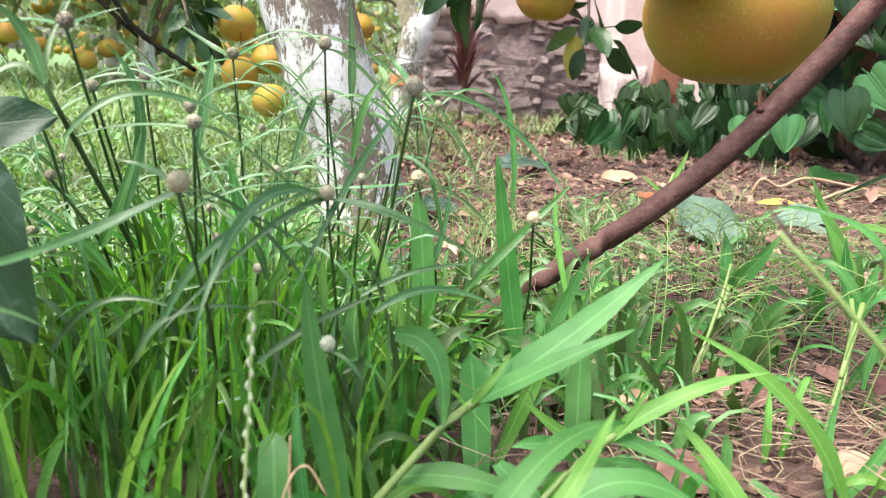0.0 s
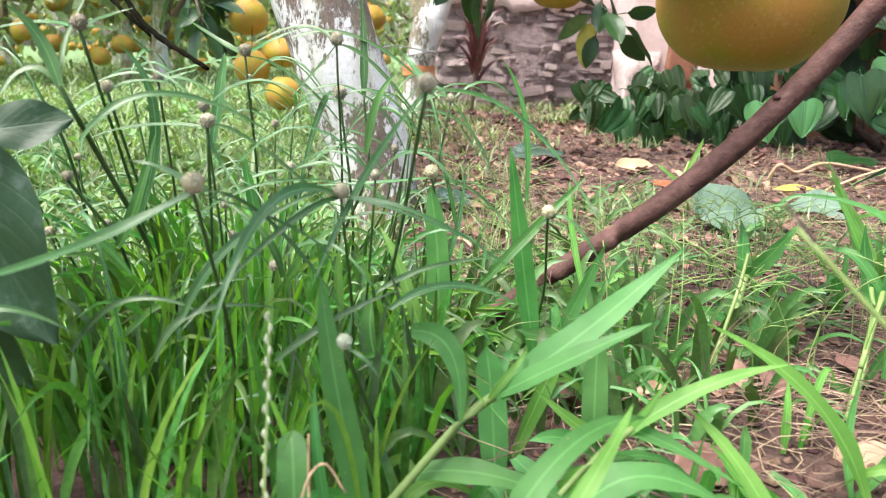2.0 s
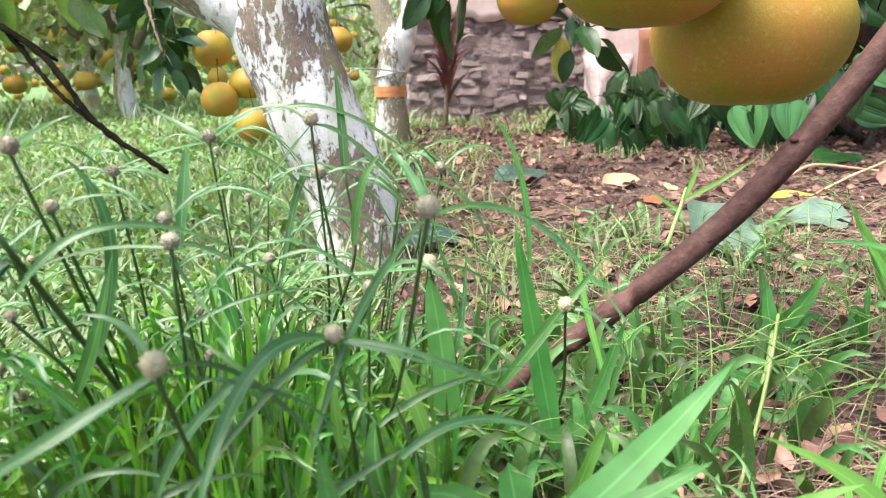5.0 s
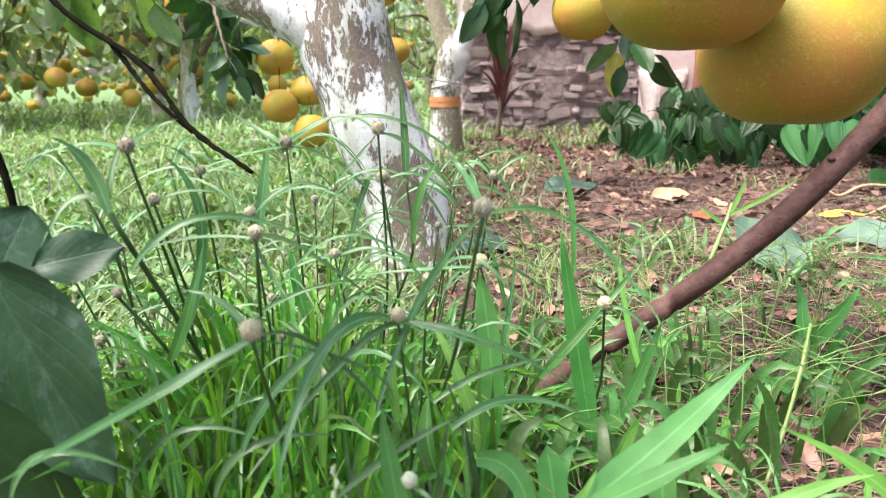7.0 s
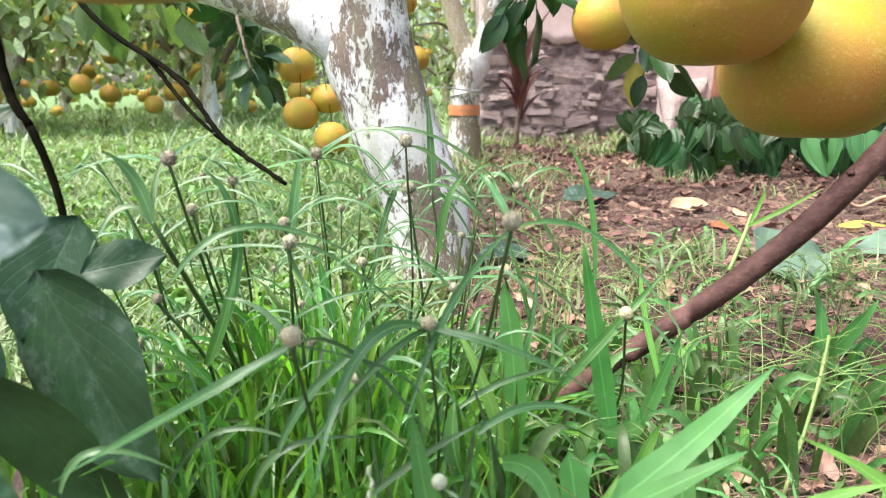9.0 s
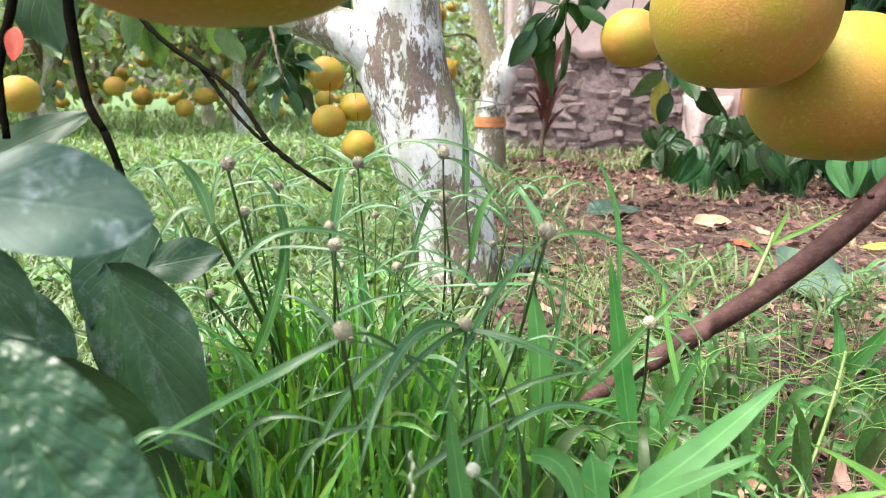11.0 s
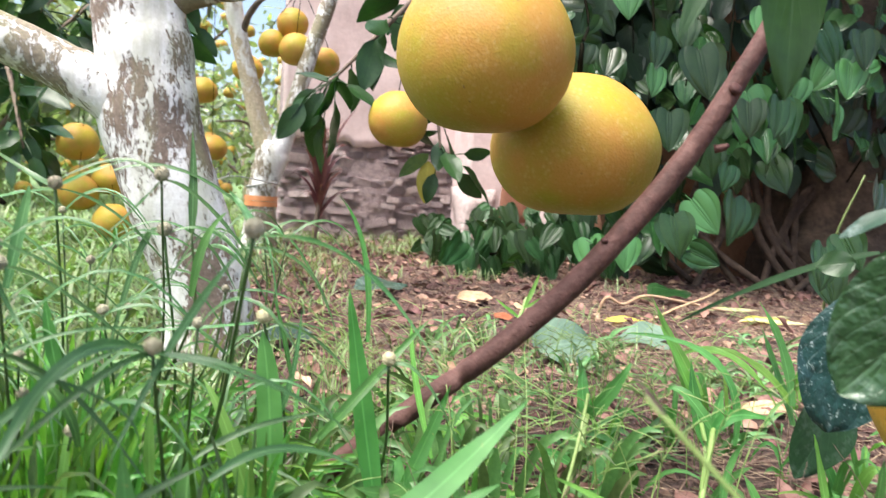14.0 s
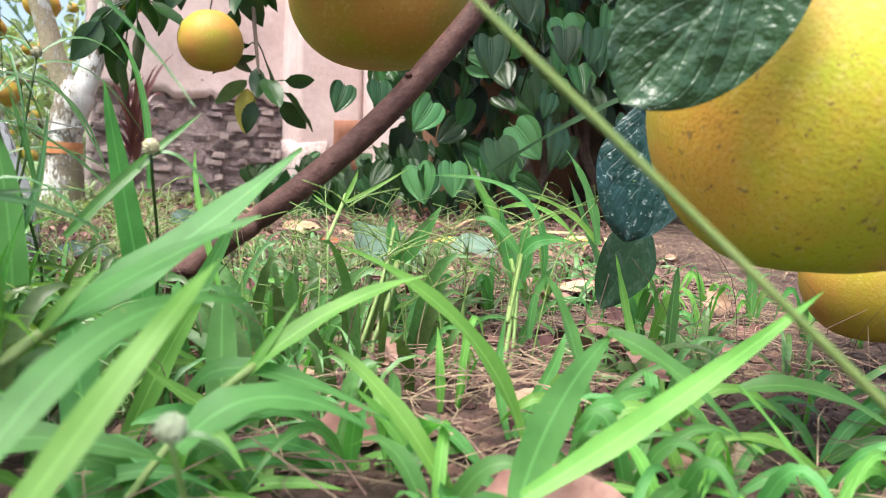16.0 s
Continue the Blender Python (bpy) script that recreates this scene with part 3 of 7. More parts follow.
def quick_leaf(bm, p, way, normal, length, width):
    """A far leaf: four faces, folded and bent."""
    side = way.cross(normal).normalized()
    nor = side.cross(way)
    m1, m2 = p + way * length * 0.35 - nor * length * 0.03, p + way * length * 0.7 - nor * length * 0.1
    e = [bm.verts.new(p), bm.verts.new(m1 + side * width * 0.5), bm.verts.new(m2 + side * width * 0.42 - nor * 0.01), bm.verts.new(p + way * length - nor * length * 0.2),
         bm.verts.new(m2 - side * width * 0.42 - nor * 0.01), bm.verts.new(m1 - side * width * 0.5), bm.verts.new(m1 - nor * width * 0.12), bm.verts.new(m2 - nor * width * 0.14)]
    uv = bm.loops.layers.uv.verify()
    for idx, uvs in (((0, 1, 6), ((0, 0), (1, .35), (0, .35))), ((0, 6, 5), ((0, 0), (0, .35), (-1, .35))), ((6, 1, 2, 7), ((0, .35), (1, .35), (1, .7), (0, .7))),
                     ((5, 6, 7, 4), ((-1, .35), (0, .35), (0, .7), (-1, .7))), ((7, 2, 3), ((0, .7), (1, .7), (0, 1))), ((4, 7, 3), ((-1, .7), (0, .7), (0, 1)))):
        f = bm.faces.new([e[i] for i in idx])
        for loop, c in zip(f.loops, uvs):
            loop[uv].uv = c


def any_way(r, up=0.0):
    d = V(r.gauss(0, 1), r.gauss(0, 1), r.gauss(0, 1) + up)
    return d.normalized()


def ground_z(x, y):
    """The height of the soil, a little uneven and higher under the weeds."""
    near = math.exp(-((x - 0.35) ** 2 + (y - 0.6) ** 2) / 0.8)
    return 0.018 * noise.noise(V(x * 1.1, y * 1.1, 3)) + 0.009 * noise.noise(V(x * 5, y * 5, 7)) + 0.004 * near * noise.noise(V(x * 17, y * 17, 1))

# ---------------------------------------------------------------- the ground and the wall
def make_ground():
    """One sheet: fine round the weeds, coarse towards the horizon."""
    def steps(lo, hi, fine_lo, fine_hi, fine):
        out, v = [], fine_lo
        while v < fine_hi:
            out.append(v)
            v += fine
        s, v = fine, fine_hi
        while v < hi:
            out.append(v)
            s *= 1.35
            v += s
        out.append(hi)
        s, v = fine * 1.35, fine_lo - fine
        while v > lo:
            out.insert(0, v)
            s *= 1.35
            v -= s
        out.insert(0, lo)
        return out
    xs, ys = steps(-900, 900, -1.6, 1.8, 0.03), steps(-900, 900, -0.1, 3.2, 0.03)
    bm = bmesh.new()
    grid = [[bm.verts.new((x, y, ground_z(x, y) if abs(x) < 8 and abs(y) < 12 else 0.0)) for x in xs] for y in ys]
    for a, b in zip(grid, grid[1:]):
        for i in range(len(xs) - 1):
            bm.faces.new((a[i], a[i + 1], b[i + 1], b[i]))
    return tagged(obj("ground", bm, SOIL), "damp reddish soil with litter, turning to green turf", "ground", kind="structure")


ground = make_ground()


def box(bm, lo, hi, rough=0.0, cuts=1):
    """A block with slightly uneven faces."""
    lo, hi = Vector(lo), Vector(hi)
    bmesh.ops.create_cube(bm, size=1.0)
    if cuts > 1:
        bmesh.ops.subdivide_edges(bm, edges=bm.edges[:], cuts=cuts - 1, use_grid_fill=True)
    size, mid = hi - lo, (hi + lo) * 0.5
    for v in bm.verts:
        v.co = Vector((v.co.x * size.x, v.co.y * size.y, v.co.z * size.z)) + mid
        if rough:
            v.co += rough * noise.noise_vector(v.co * 3.1)
    return bm


def make_walls():
    # back wall, plastered, set obliquely; its lower part is bare rubble
    turn = pose(-0.10, 3.92, 0, 0, 0, 9)
    wall = thing("wall_back", (0, 0, 0), "old pink plastered garden wall with bare rubble low down", "wall", kind="structure")
    bm = box(bmesh.new(), (0, 0.06, -0.1), (1.25, 0.30, 2.6), 0.02, 40)
    bmesh.ops.transform(bm, matrix=turn, verts=bm.verts)
    part("rubble_core", bm, MORTAR, wall)
    bm = box(bmesh.new(), (-0.01, 0.028, 0.50), (1.26, 0.055, 2.6), 0.0, 48)
    for v in bm.verts:
        if v.co.z < 0.55:
            v.co.z += 0.05 * noise.noise(V(v.co.x * 6, 0, 5)) + 0.03 * noise.noise(V(v.co.x * 23, 0, 8))
        v.co.y += 0.01 * noise.noise(v.co * 4)
    bmesh.ops.transform(bm, matrix=turn, verts=bm.verts)
    part("plaster", bm, PLASTER, wall, "stained pink plaster with a ragged lower edge")
    # pier beside the wall
    pier = thing("wall_pier", (0, 0, 0), "pink plastered brick pier with bare stained foot", "pillar", kind="structure")
    bm = box(bmesh.new(), (0.80, 3.72, -0.1), (1.12, 4.2, 2.6), 0.012, 12)
    part("pier_body", bm, PLASTER, pier)
    bm = box(bmesh.new(), (0.785, 3.705, -0.1), (0.93, 4.0, 0.30), 0.05, 6)
    part("bare_foot", bm, STONE, pier, "bare grey stone foot")
    bm = box(bmesh.new(), (0.97, 3.705, 0.14), (1.11, 3.80, 0.40), 0.03, 5)
    part("bare_brick_patch", bm, BRICK, pier, "bare orange brick patch")
    # side wall under the vines
    side = thing("wall_side", (0, 0, 0), "low terracotta garden wall mostly hidden by vines", "wall", kind="structure")
    bm = box(bmesh.new(), (1.125, 2.62, -0.1), (6.0, 2.90, 2.4), 0.03, 14)
    part("wall_core", bm, BRICK, side)
    bm = box(bmesh.new(), (1.125, 2.905, -0.1), (1.40, 4.1, 2.4), 0.02, 8)
    part("wall_return", bm, PLASTER, side)
    return wall, turn


wall_back, wall_turn = make_walls()


def blob(bm, mid, rx, ry, rz, seed, u=14, v=9, rough=0.15, freq=1.6):
    ret = bmesh.ops.create_uvsphere(bm, u_segments=u, v_segments=v, radius=1.0)
    for w in ret["verts"]:
        k = 1 + rough * noise.noise(w.co * freq + V(seed, seed * 0.7, 0))
        w.co = V(w.co.x * rx * k, w.co.y * ry * k, w.co.z * rz * k) + Vector(mid)
    return ret["verts"]


# ---------------------------------------------------------------- trees
def make_main_tree():
    tree = thing("pomelo_tree", (-0.09, 1.27, 0), "mature pomelo tree with flaking white limewash on its trunk", "tree")
    bm = tube(bmesh.new(), [(-0.095, 1.27, -0.06), (-0.10, 1.265, 0.04), (-0.113, 1.26, 0.125), (-0.143, 1.252, 0.212), (-0.182, 1.25, 0.33), (-0.196, 1.25, 0.43), (-0.211, 1.25, 0.51), (-0.232, 1.252, 0.60), (-0.27, 1.26, 0.78), (-0.30, 1.28, 1.05)],
              [0.078, 0.066, 0.064, 0.066, 0.070, 0.068, 0.062, 0.058, 0.055, 0.05], 28, 60, 0.07)
    under(obj("trunk", bm, LIME), tree)
    bm = tube(bmesh.new(), [(-0.19, 1.245, 0.345), (-0.25, 1.235, 0.382), (-0.315, 1.23, 0.414), (-0.394, 1.225, 0.447), (-0.471, 1.22, 0.474), (-0.62, 1.20, 0.56), (-0.78, 1.15, 0.70), (-0.9, 1.1, 0.95)],
              [0.046, 0.039, 0.034, 0.034, 0.033, 0.03, 0.026, 0.02], 18, 36, 0.08, 4)
    tagged(under(obj("limb", bm, LIME_WORN), tree), "leaning limb with half its limewash gone")
    bm = tube(bmesh.new(), [(-0.20, 1.25, 0.485), (-0.166, 1.245, 0.513), (-0.113, 1.24, 0.531), (-0.05, 1.235, 0.545), (-0.004, 1.23, 0.56), (0.04, 1.22, 0.585), (0.085, 1.21, 0.62), (0.16, 1.17, 0.72), (0.22, 1.08, 0.83), (0.26, 0.98, 0.86), (0.28, 0.88, 0.85)],
              [0.040, 0.026, 0.018, 0.018, 0.021, 0.018, 0.016, 0.014, 0.012, 0.010, 0.006], 14, 44, 0.1, 9)
    tagged(under(obj("limb", bm, LIME_LIMB), tree), "thin dark limb with traces of limewash")
    return tree


main_tree = make_main_tree()


def make_banded_tree():
    tree = thing("pomelo_tree", (-0.13, 2.95, 0), "forked limewashed pomelo tree with an orange band round its trunk", "tree")
    bm = tube(bmesh.new(), [(-0.155, 2.95, -0.06), (-0.146, 2.95, 0.02), (-0.14, 2.95, 0.12), (-0.141, 2.95, 0.21), (-0.128, 2.95, 0.29), (-0.106, 2.95, 0.37), (-0.10, 2.95, 0.42)], [0.095, 0.068, 0.060, 0.056, 0.056, 0.063, 0.05], 22, 30, 0.09, 2)
    under(obj("trunk", bm, LIME_WORN), tree)
    bm = tube(bmesh.new(), [(-0.115, 2.95, 0.36), (-0.145, 2.95, 0.44), (-0.194, 2.95, 0.627), (-0.249, 2.95, 0.834), (-0.283, 2.95, 1.04), (-0.34, 2.95, 1.5)], [0.042, 0.036, 0.033, 0.032, 0.033, 0.02], 16, 24, 0.05, 5)
    under(obj("limb", bm, LIME_FAR), tree)
    bm = tube(bmesh.new(), [(-0.10, 2.95, 0.36), (-0.064, 2.95, 0.441), (-0.024, 2.95, 0.592), (0.015, 2.95, 0.742), (0.075, 2.95, 0.935), (0.104, 2.95, 1.063), (0.2, 2.95, 1.5)], [0.046, 0.038, 0.032, 0.030, 0.029, 0.028, 0.018], 16, 26, 0.06, 6)
    under(obj("limb", bm, LIME_WORN), tree)
    bm = tube(bmesh.new(), [(-0.23, 2.95, 0.80), (-0.20, 2.90, 0.87), (-0.14, 2.86, 0.93), (-0.05, 2.84, 0.965), (0.1, 2.85, 0.99)], [0.013, 0.012, 0.010, 0.009, 0.005], 9, 16, 0.05)
    under(obj("side_branch", bm, BARK), tree)
    band = thing("trunk_band", (-0.142, 2.95, 0.2), "orange tape wound round a limewashed trunk", "tape")
    bm = bmesh.new()
    for dz in (-0.010, 0.010):
        tube(bm, [(-0.1415, 2.95, 0.190 + dz), (-0.1412, 2.95, 0.2085 + dz)], [0.0615, 0.0605], 26, 3, cap=False)
    under(obj("tape", bm, BAND), band)
    wire = thing("tie_wire", (-0.13, 2.95, 0.26), "thin grey wire tied round the trunk", "wire")
    bm = bmesh.new()
    ring = [(-0.132 + 0.063 * math.cos(a), 2.95 + 0.063 * math.sin(a), 0.262 + 0.012 * math.cos(a)) for a in [i * math.pi / 8 for i in range(17)]]
    tube(bm, ring, [0.003, 0.003], 6, 40, cap=False)
    tube(bm, [(-0.07, 2.91, 0.262), (-0.11, 2.87, 0.27), (-0.23, 2.8, 0.285), (-0.30, 2.82, 0.26)], [0.003, 0.0025], 6, 14)
    under(obj("wire_loop", bm, WIRE), wire)


make_banded_tree()


# ---------------------------------------------------------------- fruit
def pomelo_mesh(name, flat, neck, seed, peel=None):
    """Unit pomelo: 1 across; flattened at the foot, drawn up towards the stalk by neck."""
    bm = bmesh.new()
    bmesh.ops.create_uvsphere(bm, u_segments=56, v_segments=36, radius=1.0)
    for v in bm.verts:
        p = v.co.copy()
        z = p.z
        pull = 1 - neck * max(0.0, z) ** 1.5 * 0.42
        k = 1 + 0.022 * noise.noise(p * 1.3 + V(seed, 0, 0)) + 0.006 * noise.noise(p * 6 + V(0, seed, 0))
        top = -0.07 * math.exp(-((1 - z) / 0.035)) if z > 0.7 else 0.0
        foot = 0.09 * math.exp(-((1 + z) / 0.10)) if z < -0.4 else 0.0
        v.co = V(p.x * pull * k, p.y * pull * k, (z * flat * (1 + 0.16 * neck * max(0, z)) + top + foot) * k)
    bm.normal_update()
    me = bpy.data.meshes.new(name)
    bm.to_mesh(me)
    bm.free()
    for p in me.polygons:
        p.use_smooth = True
    me.materials.append(peel or PEEL)
    return me


ROUND, FLAT, PEAR = pomelo_mesh("pomelo", 0.98, 0.1, 1), pomelo_mesh("pomelo_flat", 0.86, 0.25, 5), pomelo_mesh("pomelo_pear", 1.08, 0.30, 9, PEEL_LEMON)


def hang_pomelo(me, mid, r, label, top=None, turn=0.0, lean=0.0, group="", via=()):
    """A fruit with its stalk; top: the place on a branch from which it hangs, by way of via."""
    ob = new("pomelo", me)
    ob.matrix_basis = pose(*mid, lean, 0, turn) @ Matrix.Diagonal((r, r, r, 1))
    tagged(ob, label, "pomelo", group)
    if top:
        bm = tube(bmesh.new(), [(mid[0], mid[1], mid[2] + r * 0.84), (mid[0] + 0.002, mid[1] + 0.002, mid[2] + r * 0.84 + 0.03), *via, top], [0.0028, 0.0013, 0.0016], 8, 24, 0.2)
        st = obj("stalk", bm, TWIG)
        under(st, ob)
    return ob


P1, P2, P3 = (0.181, 0.697, 0.374), (0.291, 0.782, 0.309), (0.410, 0.408, 0.193)
hang_pomelo(ROUND, P1, 0.0715, "ripe golden pomelo hanging against a second one", (0.262, 0.93, 0.848), 40)
hang_pomelo(FLAT, P2, 0.0800, "broad yellow pomelo with a green-tinged flank", (0.276, 0.89, 0.842), 170, 4, via=((0.325, 0.862, 0.455), (0.304, 0.878, 0.554)))
hang_pomelo(PEAR, P3, 0.0850, "large pear-shaped yellow pomelo hanging low over weeds", (0.47, 0.47, 0.72), 80)
hang_pomelo(ROUND, (-0.102, 0.339, 0.402), 0.080, "large pomelo hanging over the sedge", (-0.16, 0.42, 0.80), 250)
hang_pomelo(ROUND, (0.244, 1.90, 0.432), 0.072, "bright pomelo hanging before the plaster wall", (0.30, 1.98, 0.80), 120)
hang_pomelo(ROUND, (-0.800, 3.004, 0.377), 0.073, "golden pomelo in a cluster low over the turf", (-0.80, 3.06, 0.85), 10, group="pomelo cluster")
hang_pomelo(FLAT, (-0.679, 2.995, 0.248), 0.069, "golden pomelo in a cluster low over the turf", (-0.74, 3.08, 0.80), 95, group="pomelo cluster")
hang_pomelo(ROUND, (-0.772, 2.93, 0.195), 0.068, "shaded orange pomelo in a cluster low over the turf", (-0.78, 3.07, 0.80), 200, group="pomelo cluster")
hang_pomelo(ROUND, (-0.655, 2.92, 0.099), 0.067, "lowest pomelo of a cluster over the turf", (-0.76, 3.06, 0.80), 300, group="pomelo cluster")

hang_pomelo(ROUND, (-1.749, 2.486, 0.295), 0.069, "golden pomelo hanging by itself low over the turf", (-1.31, 2.2, 0.86), 30, via=((-1.72, 2.46, 0.55),))

# ---------------------------------------------------------------- broad-bladed grasses and weeds
def blade_part(plant, a, b, c, w, material, facing=(0.1, -0.8, 0.6), fold=0.3, n=10, blunt=0.0):
    return under(obj("blade", strip(bmesh.new(), a, b, c, w, n, facing, fold, 0.0, blunt), material), plant)


def stem_part(plant, pts, r0, r1, material):
    return under(obj("stem", tube(bmesh.new(), pts, [r0, r1], 8, 14, 0.06), material), plant)


bent_grass = thing("grass_plant", (-0.012, 0.380, 0.0), "bright broad-bladed grass bent low over the weeds", "grass")
stem_part(bent_grass, [(-0.012, 0.380, -0.004), (-0.0001, 0.3862, 0.0308), (0.0172, 0.3914, 0.0516), (0.0475, 0.4087, 0.0827), (0.0692, 0.4165, 0.0975)], 0.0018, 0.0025, SHEATH)
blade_part(bent_grass, (0.0640, 0.4156, 0.0940), (0.1090, 0.4321, 0.1234), (0.1566, 0.4503, 0.1607), 0.0175, BLADE, facing=(-0.4, -0.75, 0.5), fold=0.15)
blade_part(bent_grass, (0.0631, 0.4113, 0.0949), (0.0969, 0.4078, 0.1165), (0.1341, 0.4130, 0.1338), 0.0122, BLADE, facing=(-0.2, -0.5, 0.85), fold=0.2)
blade_part(bent_grass, (0.0597, 0.4113, 0.0931), (0.0692, 0.4139, 0.1052), (0.0787, 0.4252, 0.1148), 0.0043, BLADE_LIME)
blade_part(bent_grass, (0.0467, 0.4078, 0.0801), (0.0475, 0.4078, 0.1156), (0.0328, 0.4096, 0.1243), 0.0010, BLADE_LIME)
blade_part(bent_grass, (0.0216, 0.4104, 0.1269), (0.0406, 0.4044, 0.1191), (0.0458, 0.3923, 0.0879), 0.0126, BLADE, facing=(0.3, -0.9, 0.2))

low_grass = thing("grass_plant", (0.081, 0.400, 0.0), "yellow-green grass shoot leaning over bare soil", "grass")
stem_part(low_grass, [(0.081, 0.400, 0.026), (0.098, 0.410, 0.045), (0.119, 0.420, 0.063), (0.134, 0.427, 0.072)], 0.0014, 0.0020, SHEATH)
blade_part(low_grass, (0.130, 0.426, 0.069), (0.168, 0.432, 0.093), (0.211, 0.436, 0.106), 0.0098, BLADE_LIME, facing=(-0.2, -0.6, 0.8))
blade_part(low_grass, (0.129, 0.426, 0.068), (0.141, 0.430, 0.082), (0.154, 0.438, 0.097), 0.0040, BLADE_LIME)

arching_grass = thing("grass_plant", (0.268, 0.441, 0.0), "bright arching grass blades beside a tan stone", "grass")
blade_part(arching_grass, (0.268, 0.441, 0.019), (0.236, 0.451, 0.078), (0.176, 0.459, 0.118), 0.0136, BLADE_LIME, facing=(0.3, -0.7, 0.6), n=14)
blade_part(arching_grass, (0.269, 0.460, 0.015), (0.271, 0.478, 0.045), (0.283, 0.495, 0.073), 0.0066, BLADE)
blade_part(arching_grass, (0.272, 0.461, 0.016), (0.303, 0.478, 0.043), (0.321, 0.493, 0.062), 0.0086, BLADE)
blade_part(arching_grass, (0.206, 0.441, 0.023), (0.195, 0.445, 0.039), (0.182, 0.448, 0.053), 0.0074, BLADE_LIME)

upright_grass = thing("grass_plant", (0.003, 0.383, 0.0), "broad upright grass blades in front of the sedge", "grass")
blade_part(upright_grass, (0.003, 0.383, 0.042), (-0.011, 0.393, 0.105), (-0.020, 0.405, 0.154), 0.0149, BLADE, facing=(0.1, -0.95, 0.2), fold=0.2)
blade_part(upright_grass, (-0.025, 0.363, 0.046), (-0.026, 0.369, 0.072), (-0.030, 0.383, 0.088), 0.0142, BLADE, facing=(0.1, -0.95, 0.3), blunt=1.0)
blade_part(upright_grass, (-0.012, 0.374, 0.048), (-0.018, 0.381, 0.079), (-0.021, 0.393, 0.107), 0.0056, BLADE)
blade_part(upright_grass, (0.008, 0.402, 0.037), (0.001, 0.406, 0.054), (-0.002, 0.410, 0.068), 0.0066, BLADE_LIME)
blade_part(upright_grass, (0.025, 0.406, 0.054), (0.060, 0.398, 0.060), (0.102, 0.395, 0.047), 0.0150, BLADE, facing=(0.1, -0.5, 0.9), fold=0.15)
blade_part(upright_grass, (0.102, 0.377, 0.059), (0.131, 0.381, 0.073), (0.168, 0.378, 0.059), 0.0177, BLADE, facing=(0, -0.4, 0.9), fold=0.12)

tall_grass = thing("grass_plant", (0.098, 0.580, 0.0), "tall broad grass blades among the sedge", "grass")
blade_part(tall_grass, (0.098, 0.580, 0.047), (0.085, 0.579, 0.126), (0.074, 0.575, 0.196), 0.0156, BLADE, facing=(0.1, -0.95, 0.2), fold=0.25)
blade_part(tall_grass, (0.029, 0.570, 0.048), (0.028, 0.575, 0.112), (0.021, 0.583, 0.167), 0.0164, BLADE, facing=(-0.1, -0.95, 0.2), blunt=0.5, fold=0.12)
blade_part(tall_grass, (0.036, 0.512, 0.022), (0.013, 0.531, 0.101), (-0.010, 0.552, 0.144), 0.0101, BLADE_LIME, facing=(0.2, -0.9, 0.3))
blade_part(tall_grass, (0.069, 0.475, -0.005), (0.066, 0.497, 0.043), (0.061, 0.511, 0.080), 0.0179, BLADE, facing=(0.1, -0.95, 0.2), blunt=1.0, fold=0.1)
blade_part(tall_grass, (0.129, 0.490, 0.015), (0.129, 0.504, 0.050), (0.131, 0.519, 0.089), 0.0160, BLADE, facing=(-0.1, -0.95, 0.2), blunt=0.6, fold=0.1)
blade_part(tall_grass, (0.078, 0.498, 0.005), (0.105, 0.531, 0.055), (0.125, 0.548, 0.082), 0.0125, BLADE_LIME, facing=(0.3, -0.9, 0.2))
blade_part(tall_grass, (0.110, 0.573, 0.057), (0.130, 0.591, 0.090), (0.150, 0.610, 0.126), 0.0122, BLADE, facing=(0.3, -0.9, 0.2))
blade_part(tall_grass, (0.134, 0.494, 0.029), (0.116, 0.496, 0.038), (0.092, 0.500, 0.057), 0.0090, BLADE_LIME)
blade_part(tall_grass, (0.123, 0.483, 0.027), (0.105, 0.475, 0.039), (0.087, 0.475, 0.036), 0.0119, BLADE)
blade_part(tall_grass, (-0.002, 0.483, 0.075), (-0.008, 0.489, 0.097), (-0.007, 0.504, 0.116), 0.0145, BLADE_DEEP, facing=(0, -1, 0.2))
blade_part(tall_grass, (-0.024, 0.481, 0.109), (-0.026, 0.486, 0.128), (-0.026, 0.490, 0.146), 0.0058, BLADE_LIME)
blade_part(tall_grass, (0.116, 0.575, 0.067), (0.100, 0.555, 0.071), (0.082, 0.547, 0.078), 0.0123, BLADE, facing=(0, -0.7, 0.7))
blade_part(tall_grass, (0.140, 0.617, 0.070), (0.128, 0.641, 0.126), (0.127, 0.660, 0.163), 0.0052, BLADE_LIME)
blade_part(tall_grass, (-0.071, 0.493, 0.074), (-0.070, 0.501, 0.107), (-0.072, 0.520, 0.142), 0.0061, BLADE_LIME, facing=(0, -1, 0.2))
blade_part(tall_grass, (-0.147, 0.468, 0.060), (-0.151, 0.476, 0.091), (-0.160, 0.485, 0.128), 0.0071, BLADE_LIME, facing=(0, -1, 0.2))

